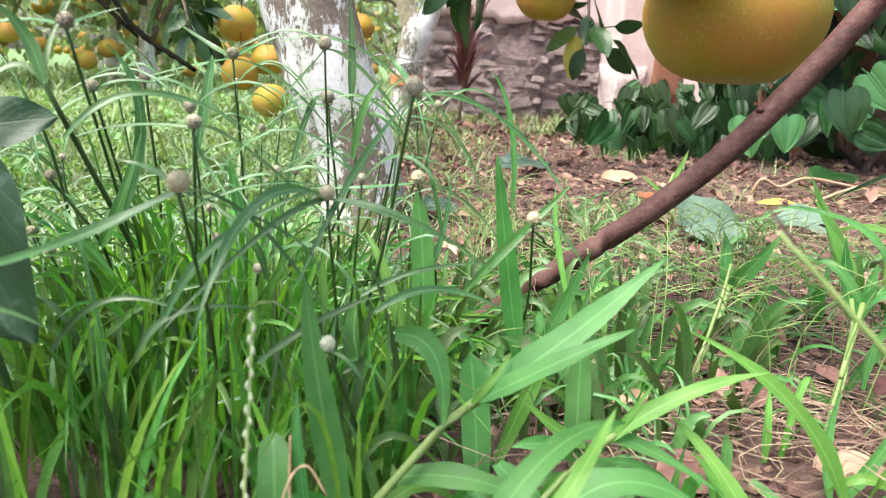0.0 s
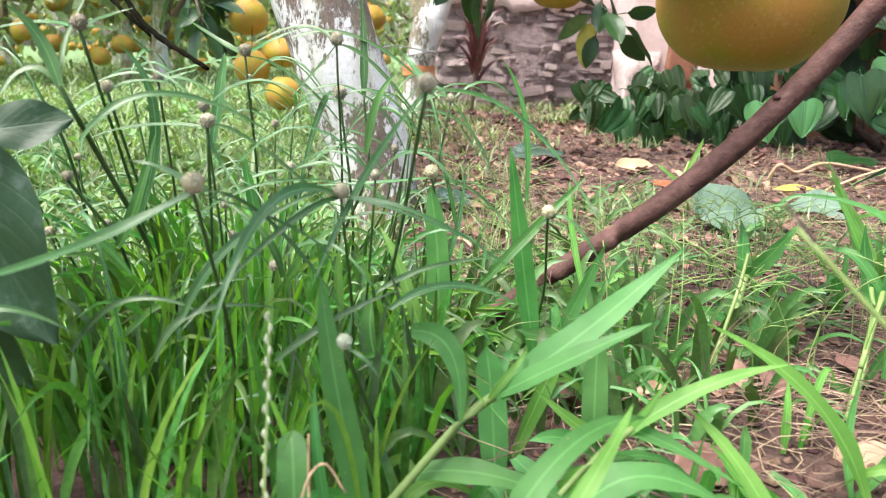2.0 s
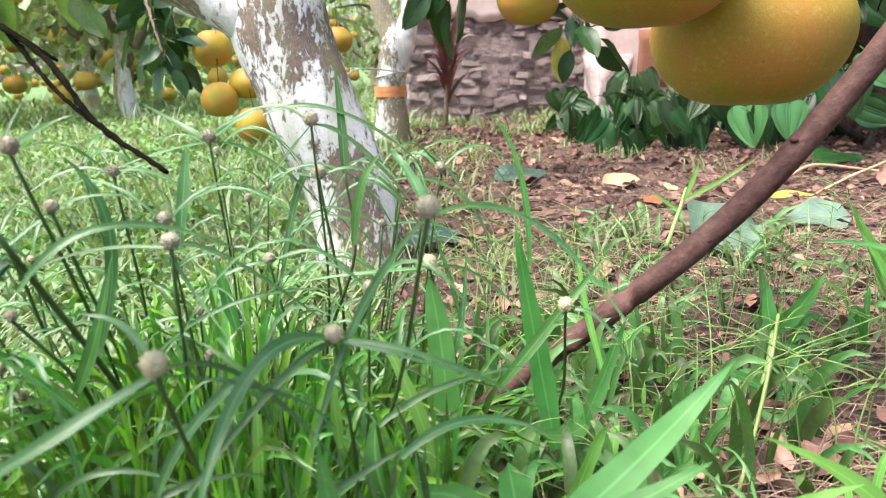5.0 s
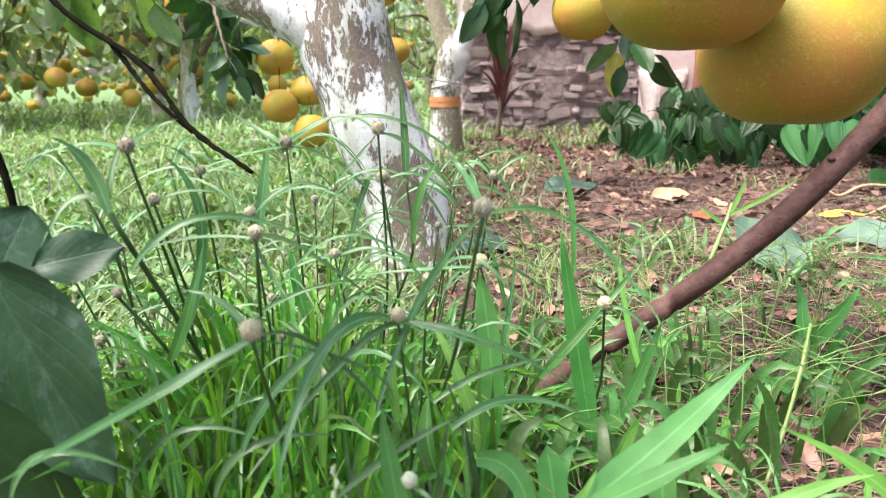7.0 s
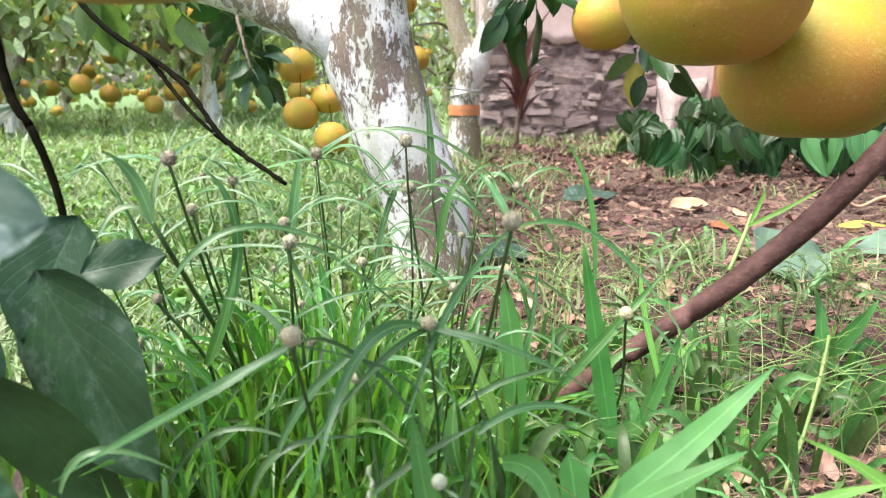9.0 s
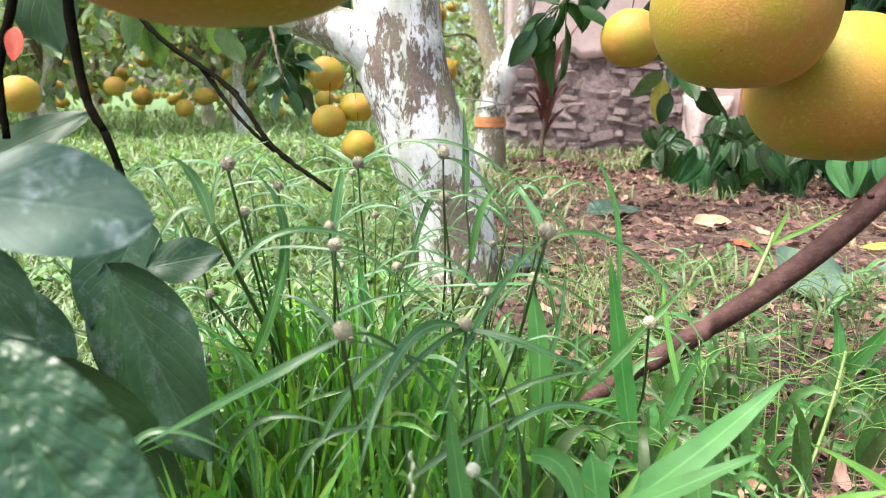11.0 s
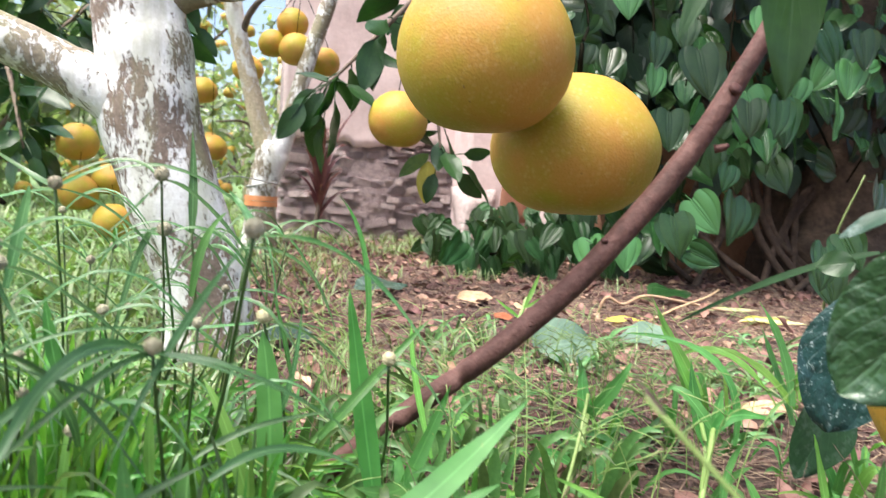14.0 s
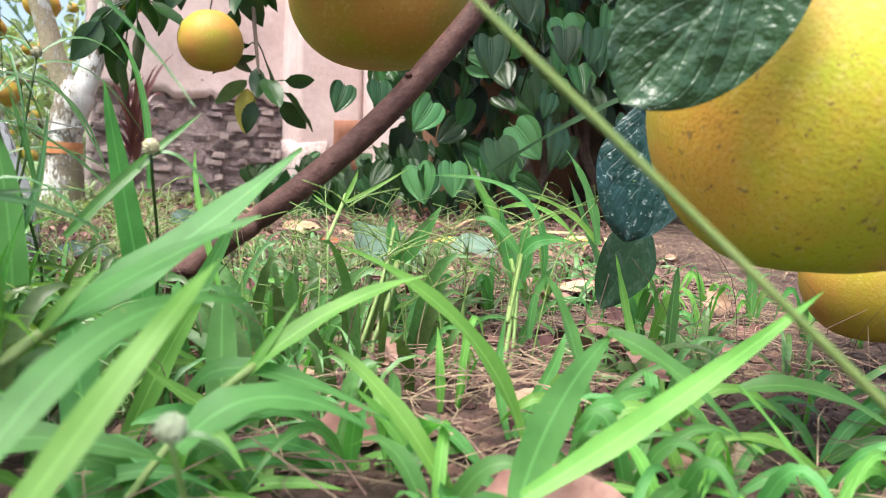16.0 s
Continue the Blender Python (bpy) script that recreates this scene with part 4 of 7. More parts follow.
forked_weed = thing("weed", (0.237, 0.623, 0.0), "pale-stemmed weed with forked leaves on bare soil", "weed")
stem_part(forked_weed, [(0.237, 0.623, 0.008), (0.256, 0.650, 0.032), (0.272, 0.667, 0.060), (0.282, 0.683, 0.082)], 0.0022, 0.0024, SHEATH)
blade_part(forked_weed, (0.281, 0.682, 0.080), (0.278, 0.687, 0.101), (0.281, 0.697, 0.118), 0.0124, BLADE, facing=(0, -1, 0.2))
blade_part(forked_weed, (0.282, 0.683, 0.081), (0.298, 0.678, 0.102), (0.318, 0.683, 0.126), 0.0150, BLADE, facing=(0.2, -0.9, 0.4))
blade_part(forked_weed, (0.282, 0.683, 0.081), (0.286, 0.685, 0.092), (0.290, 0.689, 0.106), 0.0043, BLADE_LIME)
blade_part(forked_weed, (0.262, 0.654, 0.049), (0.246, 0.656, 0.058), (0.232, 0.657, 0.061), 0.0083, BLADE)
blade_part(forked_weed, (0.258, 0.650, 0.034), (0.273, 0.639, 0.031), (0.290, 0.644, 0.050), 0.0072, BLADE)

forked_weed_b = thing("weed", (0.210, 0.561, 0.0), "pale-stemmed weed by the dry straw", "weed")
stem_part(forked_weed_b, [(0.210, 0.561, 0.023), (0.233, 0.591, 0.058), (0.253, 0.621, 0.089), (0.263, 0.637, 0.112)], 0.0015, 0.0013, SHEATH)

forked_weed_c = thing("weed", (0.332, 0.588, 0.0), "pale-stemmed leafy weed on bare soil", "weed")
stem_part(forked_weed_c, [(0.332, 0.588, -0.012), (0.354, 0.617, 0.021), (0.372, 0.647, 0.058), (0.381, 0.660, 0.068)], 0.0017, 0.0014, SHEATH)
blade_part(forked_weed_c, (0.374, 0.648, 0.062), (0.370, 0.666, 0.094), (0.373, 0.684, 0.128), 0.0138, BLADE_DEEP, facing=(0, -1, 0.2))
blade_part(forked_weed_c, (0.377, 0.662, 0.077), (0.365, 0.682, 0.119), (0.350, 0.702, 0.157), 0.0103, BLADE_LIME, facing=(0.3, -0.9, 0.2))
blade_part(forked_weed_c, (0.381, 0.659, 0.067), (0.389, 0.664, 0.086), (0.394, 0.668, 0.102), 0.0110, BLADE, facing=(0, -1, 0.2))
blade_part(forked_weed_c, (0.350, 0.614, 0.008), (0.323, 0.607, 0.024), (0.307, 0.610, 0.038), 0.0094, BLADE)
blade_part(forked_weed_c, (0.356, 0.616, 0.017), (0.375, 0.623, 0.044), (0.400, 0.626, 0.057), 0.0087, BLADE)

near_grass = thing("grass_plant", (0.218, 0.357, 0.0), "broad bright grass blades close to the soil", "grass")
blade_part(near_grass, (0.218, 0.357, 0.030), (0.243, 0.372, 0.062), (0.275, 0.383, 0.088), 0.0173, BLADE, facing=(-0.2, -0.9, 0.3), fold=0.12)
blade_part(near_grass, (0.211, 0.340, 0.043), (0.276, 0.338, 0.075), (0.340, 0.337, 0.111), 0.0103, BLADE_LIME, facing=(-0.2, -0.7, 0.6), n=12)
blade_part(near_grass, (0.210, 0.391, 0.014), (0.190, 0.415, 0.053), (0.164, 0.439, 0.079), 0.0109, BLADE_LIME, facing=(0.3, -0.85, 0.4))
blade_part(near_grass, (0.111, 0.438, 0.061), (0.136, 0.428, 0.070), (0.188, 0.415, 0.048), 0.0106, BLADE, facing=(0, -0.6, 0.8))
blade_part(near_grass, (0.273, 0.384, 0.088), (0.291, 0.364, 0.076), (0.309, 0.343, 0.053), 0.0115, BLADE, facing=(0.2, -0.8, 0.5))
blade_part(near_grass, (0.317, 0.379, 0.012), (0.316, 0.393, 0.033), (0.319, 0.405, 0.051), 0.0078, BLADE_LIME, facing=(0, -1, 0.2))
blade_part(near_grass, (0.331, 0.321, 0.033), (0.330, 0.346, 0.053), (0.321, 0.362, 0.071), 0.0046, BLADE_LIME, facing=(0.3, -0.8, 0.4))
blade_part(near_grass, (0.362, 0.398, 0.052), (0.387, 0.377, 0.056), (0.412, 0.354, 0.042), 0.0118, BLADE, facing=(0, -0.6, 0.8))
blade_part(near_grass, (0.173, 0.448, -0.005), (0.178, 0.460, 0.019), (0.186, 0.470, 0.046), 0.0064, BLADE, facing=(0, -1, 0.2))
blade_part(near_grass, (0.108, 0.433, 0.012), (0.116, 0.443, 0.030), (0.127, 0.451, 0.043), 0.0147, BLADE, facing=(0, -0.9, 0.3))
blade_part(near_grass, (0.077, 0.450, 0.039), (0.093, 0.431, 0.032), (0.110, 0.422, 0.016), 0.0133, BLADE, facing=(0.2, -0.7, 0.5))
blade_part(near_grass, (0.219, 0.455, 0.033), (0.235, 0.436, 0.021), (0.243, 0.419, -0.002), 0.0080, BLADE, facing=(0.2, -0.7, 0.5))
blade_part(near_grass, (0.249, 0.506, 0.017), (0.249, 0.509, 0.043), (0.252, 0.521, 0.063), 0.0064, BLADE_LIME, facing=(0, -1, 0.2))
blade_part(near_grass, (0.327, 0.474, 0.023), (0.326, 0.502, 0.070), (0.324, 0.527, 0.094), 0.0121, BLADE, facing=(0.3, -0.85, 0.3))

close_grass = thing("grass_plant", (0.050, 0.290, 0.0), "pair of broad grass blades rising close over the weeds", "grass")
stem_part(close_grass, [(0.050, 0.290, -0.004), (0.052, 0.292, 0.045), (0.057, 0.300, 0.082)], 0.0016, 0.0016, SHEATH)
blade_part(close_grass, (0.055, 0.300, 0.080), (0.085, 0.335, 0.109), (0.122, 0.366, 0.109), 0.0115, BLADE, facing=(-0.1, -0.7, 0.7), fold=0.15, n=14)
blade_part(close_grass, (0.054, 0.290, 0.060), (0.088, 0.313, 0.103), (0.112, 0.346, 0.125), 0.0085, BLADE_LIME, facing=(-0.1, -0.8, 0.6), fold=0.15, n=14)

mid_grass = thing("grass_plant", (0.404, 0.706, 0.0), "scattered young grass shoots on bare soil", "grass")
blade_part(mid_grass, (0.404, 0.706, 0.048), (0.390, 0.741, 0.117), (0.372, 0.765, 0.173), 0.0125, BLADE_LIME, facing=(0.3, -0.9, 0.3))
blade_part(mid_grass, (0.460, 0.664, 0.078), (0.460, 0.690, 0.113), (0.457, 0.717, 0.157), 0.0121, BLADE, facing=(0.3, -0.9, 0.3))
blade_part(mid_grass, (0.406, 0.757, 0.119), (0.435, 0.723, 0.123), (0.460, 0.687, 0.088), 0.0104, BLADE_LIME, facing=(0, -0.6, 0.8))
blade_part(mid_grass, (0.415, 0.547, 0.022), (0.420, 0.571, 0.062), (0.420, 0.585, 0.097), 0.0083, BLADE_LIME, facing=(0, -1, 0.2))
blade_part(mid_grass, (0.422, 0.523, 0.031), (0.432, 0.533, 0.068), (0.443, 0.543, 0.094), 0.0109, BLADE_DEEP, facing=(0, -1, 0.2))
stem_part(mid_grass, [(0.317, 0.564, 0.008), (0.343, 0.601, 0.050), (0.355, 0.620, 0.072), (0.362, 0.641, 0.087)], 0.0019, 0.0018, SHEATH)
blade_part(mid_grass, (0.345, 0.577, 0.039), (0.360, 0.596, 0.068), (0.384, 0.610, 0.086), 0.0074, BLADE, facing=(0, -1, 0.2))
blade_part(mid_grass, (0.286, 0.712, 0.051), (0.297, 0.733, 0.087), (0.299, 0.757, 0.115), 0.0128, BLADE, facing=(0, -1, 0.2))
blade_part(mid_grass, (0.398, 0.707, 0.092), (0.389, 0.731, 0.122), (0.379, 0.756, 0.155), 0.0104, BLADE_LIME, facing=(0.2, -0.9, 0.3))
blade_part(mid_grass, (0.452, 0.657, 0.097), (0.434, 0.682, 0.124), (0.408, 0.708, 0.137), 0.0108, BLADE_LIME, facing=(0.2, -0.7, 0.6))
blade_part(mid_grass, (0.452, 0.657, 0.097), (0.455, 0.680, 0.140), (0.446, 0.704, 0.178), 0.0128, BLADE, facing=(0.2, -0.9, 0.3))
blade_part(mid_grass, (0.383, 0.627, 0.074), (0.376, 0.653, 0.135), (0.309, 0.686, 0.151), 0.0092, BLADE, facing=(0.2, -0.7, 0.5))
stem_part(mid_grass, [(0.316, 0.556, 0.056), (0.337, 0.585, 0.081), (0.350, 0.604, 0.095)], 0.0019, 0.0021, SHEATH)
blade_part(mid_grass, (0.350, 0.603, 0.093), (0.365, 0.602, 0.106), (0.392, 0.597, 0.104), 0.0110, BLADE, facing=(0, -0.8, 0.5))
blade_part(mid_grass, (0.350, 0.603, 0.093), (0.358, 0.613, 0.109), (0.367, 0.623, 0.120), 0.0094, BLADE, facing=(0, -1, 0.3))
blade_part(mid_grass, (0.350, 0.603, 0.093), (0.334, 0.618, 0.117), (0.324, 0.630, 0.118), 0.0094, BLADE, facing=(0, -0.8, 0.5))

small_weed = thing("weed", (0.308, 1.040, 0.0), "small bright weed beside the leaning branch", "weed")
stem_part(small_weed, [(0.308, 1.040, 0.058), (0.336, 1.074, 0.103), (0.347, 1.090, 0.122)], 0.0029, 0.0023, SHEATH)
blade_part(small_weed, (0.340, 1.076, 0.110), (0.358, 1.094, 0.137), (0.366, 1.099, 0.155), 0.0068, BLADE_LIME)
blade_part(small_weed, (0.340, 1.076, 0.110), (0.384, 1.075, 0.132), (0.430, 1.075, 0.160), 0.0066, BLADE_LIME)
blade_part(small_weed, (0.335, 1.072, 0.095), (0.314, 1.074, 0.110), (0.299, 1.075, 0.122), 0.0059, BLADE_LIME)

leaning_stalk = thing("grass_stalk", (0.335, 0.168, 0.0), "long pale leaning grass stalk with a dry tip", "grass")
stem_part(leaning_stalk, [(0.335, 0.168, -0.004), (0.224, 0.233, 0.115), (0.172, 0.263, 0.170), (0.136, 0.285, 0.209)], 0.0011, 0.0008, SHEATH)
blade_part(leaning_stalk, (0.139, 0.280, 0.206), (0.132, 0.275, 0.212), (0.125, 0.271, 0.219), 0.0026, STRAW)

seed_stalk = thing("grass_stalk", (-0.022, 0.300, 0.0), "thin pale beaded grass seed stalk", "grass")
stem_part(seed_stalk, [(-0.022, 0.300, 0.0), (-0.024, 0.316, 0.090), (-0.027, 0.336, 0.122), (-0.031, 0.358, 0.153)], 0.0007, 0.0005, SHEATH)
for k in range(17):
    u = k / 17
    p = V(-0.024 - 0.007 * u, 0.316 + 0.042 * u, 0.090 + 0.063 * u)
    d = 0.0009 if k % 2 else -0.0009
    under(obj("spikelet", tube(bmesh.new(), [p, p + V(d, 0, 0.002), p + V(d * 0.7, 0, 0.0042)], [0.0005, 0.0009, 0.0003], 6, 6), SPIKE), seed_stalk)
curl = thing("dry_stalk", (-0.014, 0.330, 0.0), "curled dry tan grass stalk", "grass")
stem_part(curl, [(-0.020, 0.326, 0.03), (-0.014, 0.330, 0.086), (-0.006, 0.334, 0.101), (0.003, 0.332, 0.090)], 0.0006, 0.0004, DRY_TAN)
stem_part(curl, [(-0.010, 0.332, 0.03), (-0.012, 0.336, 0.085), (-0.013, 0.342, 0.109)], 0.0006, 0.0004, DRY_TAN)

# ---------------------------------------------------------------- the sedge clump
sedge = thing("sedge_clump", (-0.10, 0.60, 0.0), "clump of green sedge with round buff seed heads on thin stems", "sedge")


def seed_head(parent, p, r, material):
    """A burr: a round core bristling with scales."""
    bm = bmesh.new()
    blob(bm, p, r * 0.82, r * 0.82, r * 0.86, p[0] * 50, 12, 8, 0.08)
    rr = random.Random(int(p[0] * 9000))
    for k in range(110):
        z = 1 - 2 * (k + 0.5) / 110
        a = k * 2.39996
        d = V(math.sqrt(1 - z * z) * math.cos(a), math.sqrt(1 - z * z) * math.sin(a), z)
        s = d.cross(V(0.2, 0.3, 0.9)).normalized() * r * 0.11
        u = d.cross(s).normalized() * r * 0.11
        q = Vector(p) + d * r * 0.74
        tip = bm.verts.new(Vector(p) + (d + any_way(rr) * 0.12) * r * rr.uniform(0.92, 1.04))
        ring = [bm.verts.new(q + s), bm.verts.new(q + u), bm.verts.new(q - s), bm.verts.new(q - u)]
        for i in range(4):
            bm.faces.new((ring[i], ring[(i + 1) % 4], tip))
    return under(obj("seed_head", bm, material, False), parent)


def culm(foot, head, r, material=HEAD, bow=0.012, girth=0.0013, stem=CULM):
    """One three-cornered stem with its head; gives the stem back for its bracts."""
    foot, head = Vector(foot), Vector(head)
    mid = (foot + head) * 0.5 + V(bow, -bow * 0.5, 0.0)
    st = under(obj("stem", tube(bmesh.new(), [foot, mid, head], [girth * 0.9, girth * 0.72], 6, 12), stem), sedge)
    if r:
        seed_head(st, (head.x, head.y, head.z + r * 0.75), r, material)
    return st


def bract(stem, b, c, w, head, material=BRACT, n=12):
    return under(obj("bract", strip(bmesh.new(), head, b, c, w, n, (0.15, -0.6, 0.8), 0.35), material), stem)



stem = culm((-0.050, 0.585, 0.0), (0.026, 0.419, 0.237), 0.0050, HEAD, girth=0.0013)
bract(stem, (-0.005, 0.435, 0.193), (-0.022, 0.388, 0.150), 0.0045, (0.026, 0.419, 0.237))
bract(stem, (0.017, 0.484, 0.244), (0.005, 0.497, 0.257), 0.0052, (0.026, 0.419, 0.237))
bract(stem, (0.071, 0.463, 0.223), (0.112, 0.444, 0.175), 0.0041, (0.026, 0.419, 0.237))
bract(stem, (0.038, 0.470, 0.221), (0.055, 0.476, 0.197), 0.0020, (0.026, 0.419, 0.237))

stem = culm((-0.062, 0.695, 0.0), (-0.051, 0.645, 0.220), 0.0058, HEAD, girth=0.0015)
bract(stem, (-0.010, 0.651, 0.217), (0.028, 0.659, 0.152), 0.0034, (-0.051, 0.645, 0.220))
bract(stem, (-0.069, 0.655, 0.207), (-0.085, 0.624, 0.123), 0.0060, (-0.051, 0.645, 0.220))
bract(stem, (-0.082, 0.657, 0.216), (-0.101, 0.646, 0.179), 0.0034, (-0.051, 0.645, 0.220))

stem = culm((-0.080, 0.70, 0.0), (-0.048, 0.615, 0.258), 0.0056, HEAD, girth=0.0012)
bract(stem, (-0.077, 0.628, 0.270), (-0.117, 0.621, 0.252), 0.0040, (-0.048, 0.615, 0.258))
bract(stem, (-0.020, 0.626, 0.242), (0.022, 0.617, 0.192), 0.0044, (-0.048, 0.615, 0.258))
bract(stem, (-0.063, 0.633, 0.244), (-0.084, 0.627, 0.221), 0.0032, (-0.048, 0.615, 0.258))

stem = culm((-0.155, 0.575, 0.0), (-0.102, 0.501, 0.210), 0.0050, HEAD, girth=0.0014)
bract(stem, (-0.144, 0.507, 0.209), (-0.175, 0.502, 0.200), 0.0029, (-0.102, 0.501, 0.210))
bract(stem, (-0.078, 0.519, 0.198), (-0.023, 0.531, 0.147), 0.0033, (-0.102, 0.501, 0.210))
bract(stem, (-0.099, 0.506, 0.193), (-0.066, 0.479, 0.159), 0.0026, (-0.102, 0.501, 0.210))

stem = culm((-0.100, 0.50, 0.0), (-0.066, 0.378, 0.196), 0.0052, HEAD_PALE, girth=0.0012)
bract(stem, (-0.107, 0.357, 0.176), (-0.128, 0.304, 0.174), 0.0058, (-0.066, 0.378, 0.196))
bract(stem, (-0.096, 0.425, 0.197), (-0.119, 0.434, 0.200), 0.0036, (-0.066, 0.378, 0.196))
bract(stem, (-0.045, 0.413, 0.177), (-0.007, 0.414, 0.128), 0.0030, (-0.066, 0.378, 0.196))
bract(stem, (-0.027, 0.403, 0.174), (-0.013, 0.400, 0.157), 0.0017, (-0.066, 0.378, 0.196))

stem = culm((-0.145, 0.695, 0.0), (-0.117, 0.630, 0.249), 0.0052, HEAD, girth=0.0012)
bract(stem, (-0.142, 0.652, 0.259), (-0.171, 0.655, 0.277), 0.0051, (-0.117, 0.630, 0.249))
bract(stem, (-0.105, 0.655, 0.260), (-0.079, 0.659, 0.271), 0.0038, (-0.117, 0.630, 0.249))
bract(stem, (-0.084, 0.650, 0.233), (-0.042, 0.643, 0.192), 0.0034, (-0.117, 0.630, 0.249))
bract(stem, (-0.155, 0.647, 0.242), (-0.189, 0.643, 0.232), 0.0030, (-0.117, 0.630, 0.249))

stem = culm((-0.196, 0.64, 0.0), (-0.160, 0.481, 0.261), 0.0050, HEAD, girth=0.0013)
bract(stem, (-0.167, 0.519, 0.268), (-0.153, 0.532, 0.275), 0.0042, (-0.160, 0.481, 0.261))
bract(stem, (-0.196, 0.495, 0.264), (-0.226, 0.470, 0.252), 0.0031, (-0.160, 0.481, 0.261))
bract(stem, (-0.153, 0.518, 0.260), (-0.135, 0.525, 0.240), 0.0026, (-0.160, 0.481, 0.261))

stem = culm((0.027, 0.695, 0.0), (0.022, 0.577, 0.173), 0.0054, HEAD_PALE, girth=0.0012)
bract(stem, (0.053, 0.611, 0.157), (0.085, 0.605, 0.125), 0.0036, (0.022, 0.577, 0.173))
bract(stem, (-0.022, 0.607, 0.163), (-0.078, 0.602, 0.160), 0.0036, (0.022, 0.577, 0.173))

stem = culm((-0.040, 0.515, 0.0), (-0.014, 0.428, 0.186), 0.0044, HEAD_PALE, girth=0.0012)
bract(stem, (-0.040, 0.395, 0.187), (-0.054, 0.352, 0.140), 0.0067, (-0.014, 0.428, 0.186))
bract(stem, (0.026, 0.419, 0.180), (0.073, 0.425, 0.151), 0.0035, (-0.014, 0.428, 0.186))
bract(stem, (-0.037, 0.403, 0.175), (-0.071, 0.361, 0.139), 0.0039, (-0.014, 0.428, 0.186))
bract(stem, (0.009, 0.418, 0.184), (0.044, 0.418, 0.171), 0.0023, (-0.014, 0.428, 0.186))

stem = culm((-0.010, 0.470, 0.0), (-0.006, 0.386, 0.127), 0.0040, SPIKE, girth=0.0015)
bract(stem, (0.004, 0.380, 0.124), (0.012, 0.378, 0.114), 0.0022, (-0.006, 0.386, 0.127))
bract(stem, (-0.004, 0.388, 0.135), (-0.003, 0.390, 0.143), 0.0016, (-0.006, 0.386, 0.127))

stem = culm((-0.103, 0.70, 0.0), (-0.088, 0.637, 0.165), 0.0046, HEAD, girth=0.0012)
bract(stem, (-0.059, 0.637, 0.172), (-0.042, 0.636, 0.161), 0.0038, (-0.088, 0.637, 0.165))
bract(stem, (-0.114, 0.631, 0.161), (-0.148, 0.624, 0.141), 0.0034, (-0.088, 0.637, 0.165))

stem = culm((-0.180, 0.62, 0.0), (-0.167, 0.520, 0.227), 0.0042, HEAD, girth=0.0013)
bract(stem, (-0.146, 0.523, 0.234), (-0.118, 0.533, 0.229), 0.0026, (-0.167, 0.520, 0.227))
bract(stem, (-0.179, 0.506, 0.217), (-0.193, 0.492, 0.204), 0.0026, (-0.167, 0.520, 0.227))

stem = culm((-0.210, 0.69, 0.0), (-0.185, 0.637, 0.229), 0.0046, HEAD, girth=0.0014)
bract(stem, (-0.151, 0.643, 0.224), (-0.097, 0.636, 0.177), 0.0034, (-0.185, 0.637, 0.229))
bract(stem, (-0.216, 0.641, 0.233), (-0.247, 0.624, 0.214), 0.0034, (-0.185, 0.637, 0.229))
bract(stem, (-0.176, 0.644, 0.232), (-0.159, 0.646, 0.238), 0.0034, (-0.185, 0.637, 0.229))

stem = culm((-0.150, 0.60, 0.0), (-0.163, 0.461, 0.233), 0.0000, HEAD, girth=0.0020)
bract(stem, (-0.173, 0.464, 0.257), (-0.184, 0.457, 0.271), 0.0074, (-0.163, 0.461, 0.233))
bract(stem, (-0.164, 0.476, 0.258), (-0.155, 0.493, 0.286), 0.0032, (-0.163, 0.461, 0.233))
bract(stem, (-0.180, 0.460, 0.240), (-0.191, 0.443, 0.217), 0.0043, (-0.163, 0.461, 0.233))

stem = culm((0.080, 0.64, 0.0), (0.097, 0.536, 0.157), 0.0048, HEAD_PALE, girth=0.0012)

stem = culm((-0.057, 0.686, 0.072), (-0.014, 0.693, 0.175), 0.0036, HEAD, girth=0.0012)
bract(stem, (-0.053, 0.694, 0.191), (-0.076, 0.689, 0.179), 0.0028, (-0.014, 0.693, 0.175))
bract(stem, (0.016, 0.695, 0.176), (0.043, 0.695, 0.167), 0.0028, (-0.014, 0.693, 0.175))

stem = culm((-0.009, 0.777, 0.094), (0.008, 0.785, 0.210), 0.0042, HEAD_PALE, girth=0.0012)
bract(stem, (0.035, 0.786, 0.206), (0.076, 0.770, 0.129), 0.0036, (0.008, 0.785, 0.210))

stem = culm((-0.051, 0.655, 0.113), (-0.034, 0.651, 0.222), 0.0000, HEAD, girth=0.0013)
bract(stem, (-0.035, 0.659, 0.257), (-0.038, 0.668, 0.295), 0.0067, (-0.034, 0.651, 0.222))
bract(stem, (-0.058, 0.651, 0.229), (-0.084, 0.646, 0.218), 0.0030, (-0.034, 0.651, 0.222))
bract(stem, (-0.017, 0.649, 0.208), (-0.000, 0.643, 0.179), 0.0030, (-0.034, 0.651, 0.222))

stem = culm((-0.236, 0.615, 0.127), (-0.269, 0.592, 0.258), 0.0000, HEAD, girth=0.0014)
bract(stem, (-0.280, 0.588, 0.245), (-0.291, 0.585, 0.234), 0.0034, (-0.269, 0.592, 0.258))

stem = culm((-0.170, 0.540, 0.098), (-0.183, 0.496, 0.178), 0.0036, HEAD, girth=0.0014)

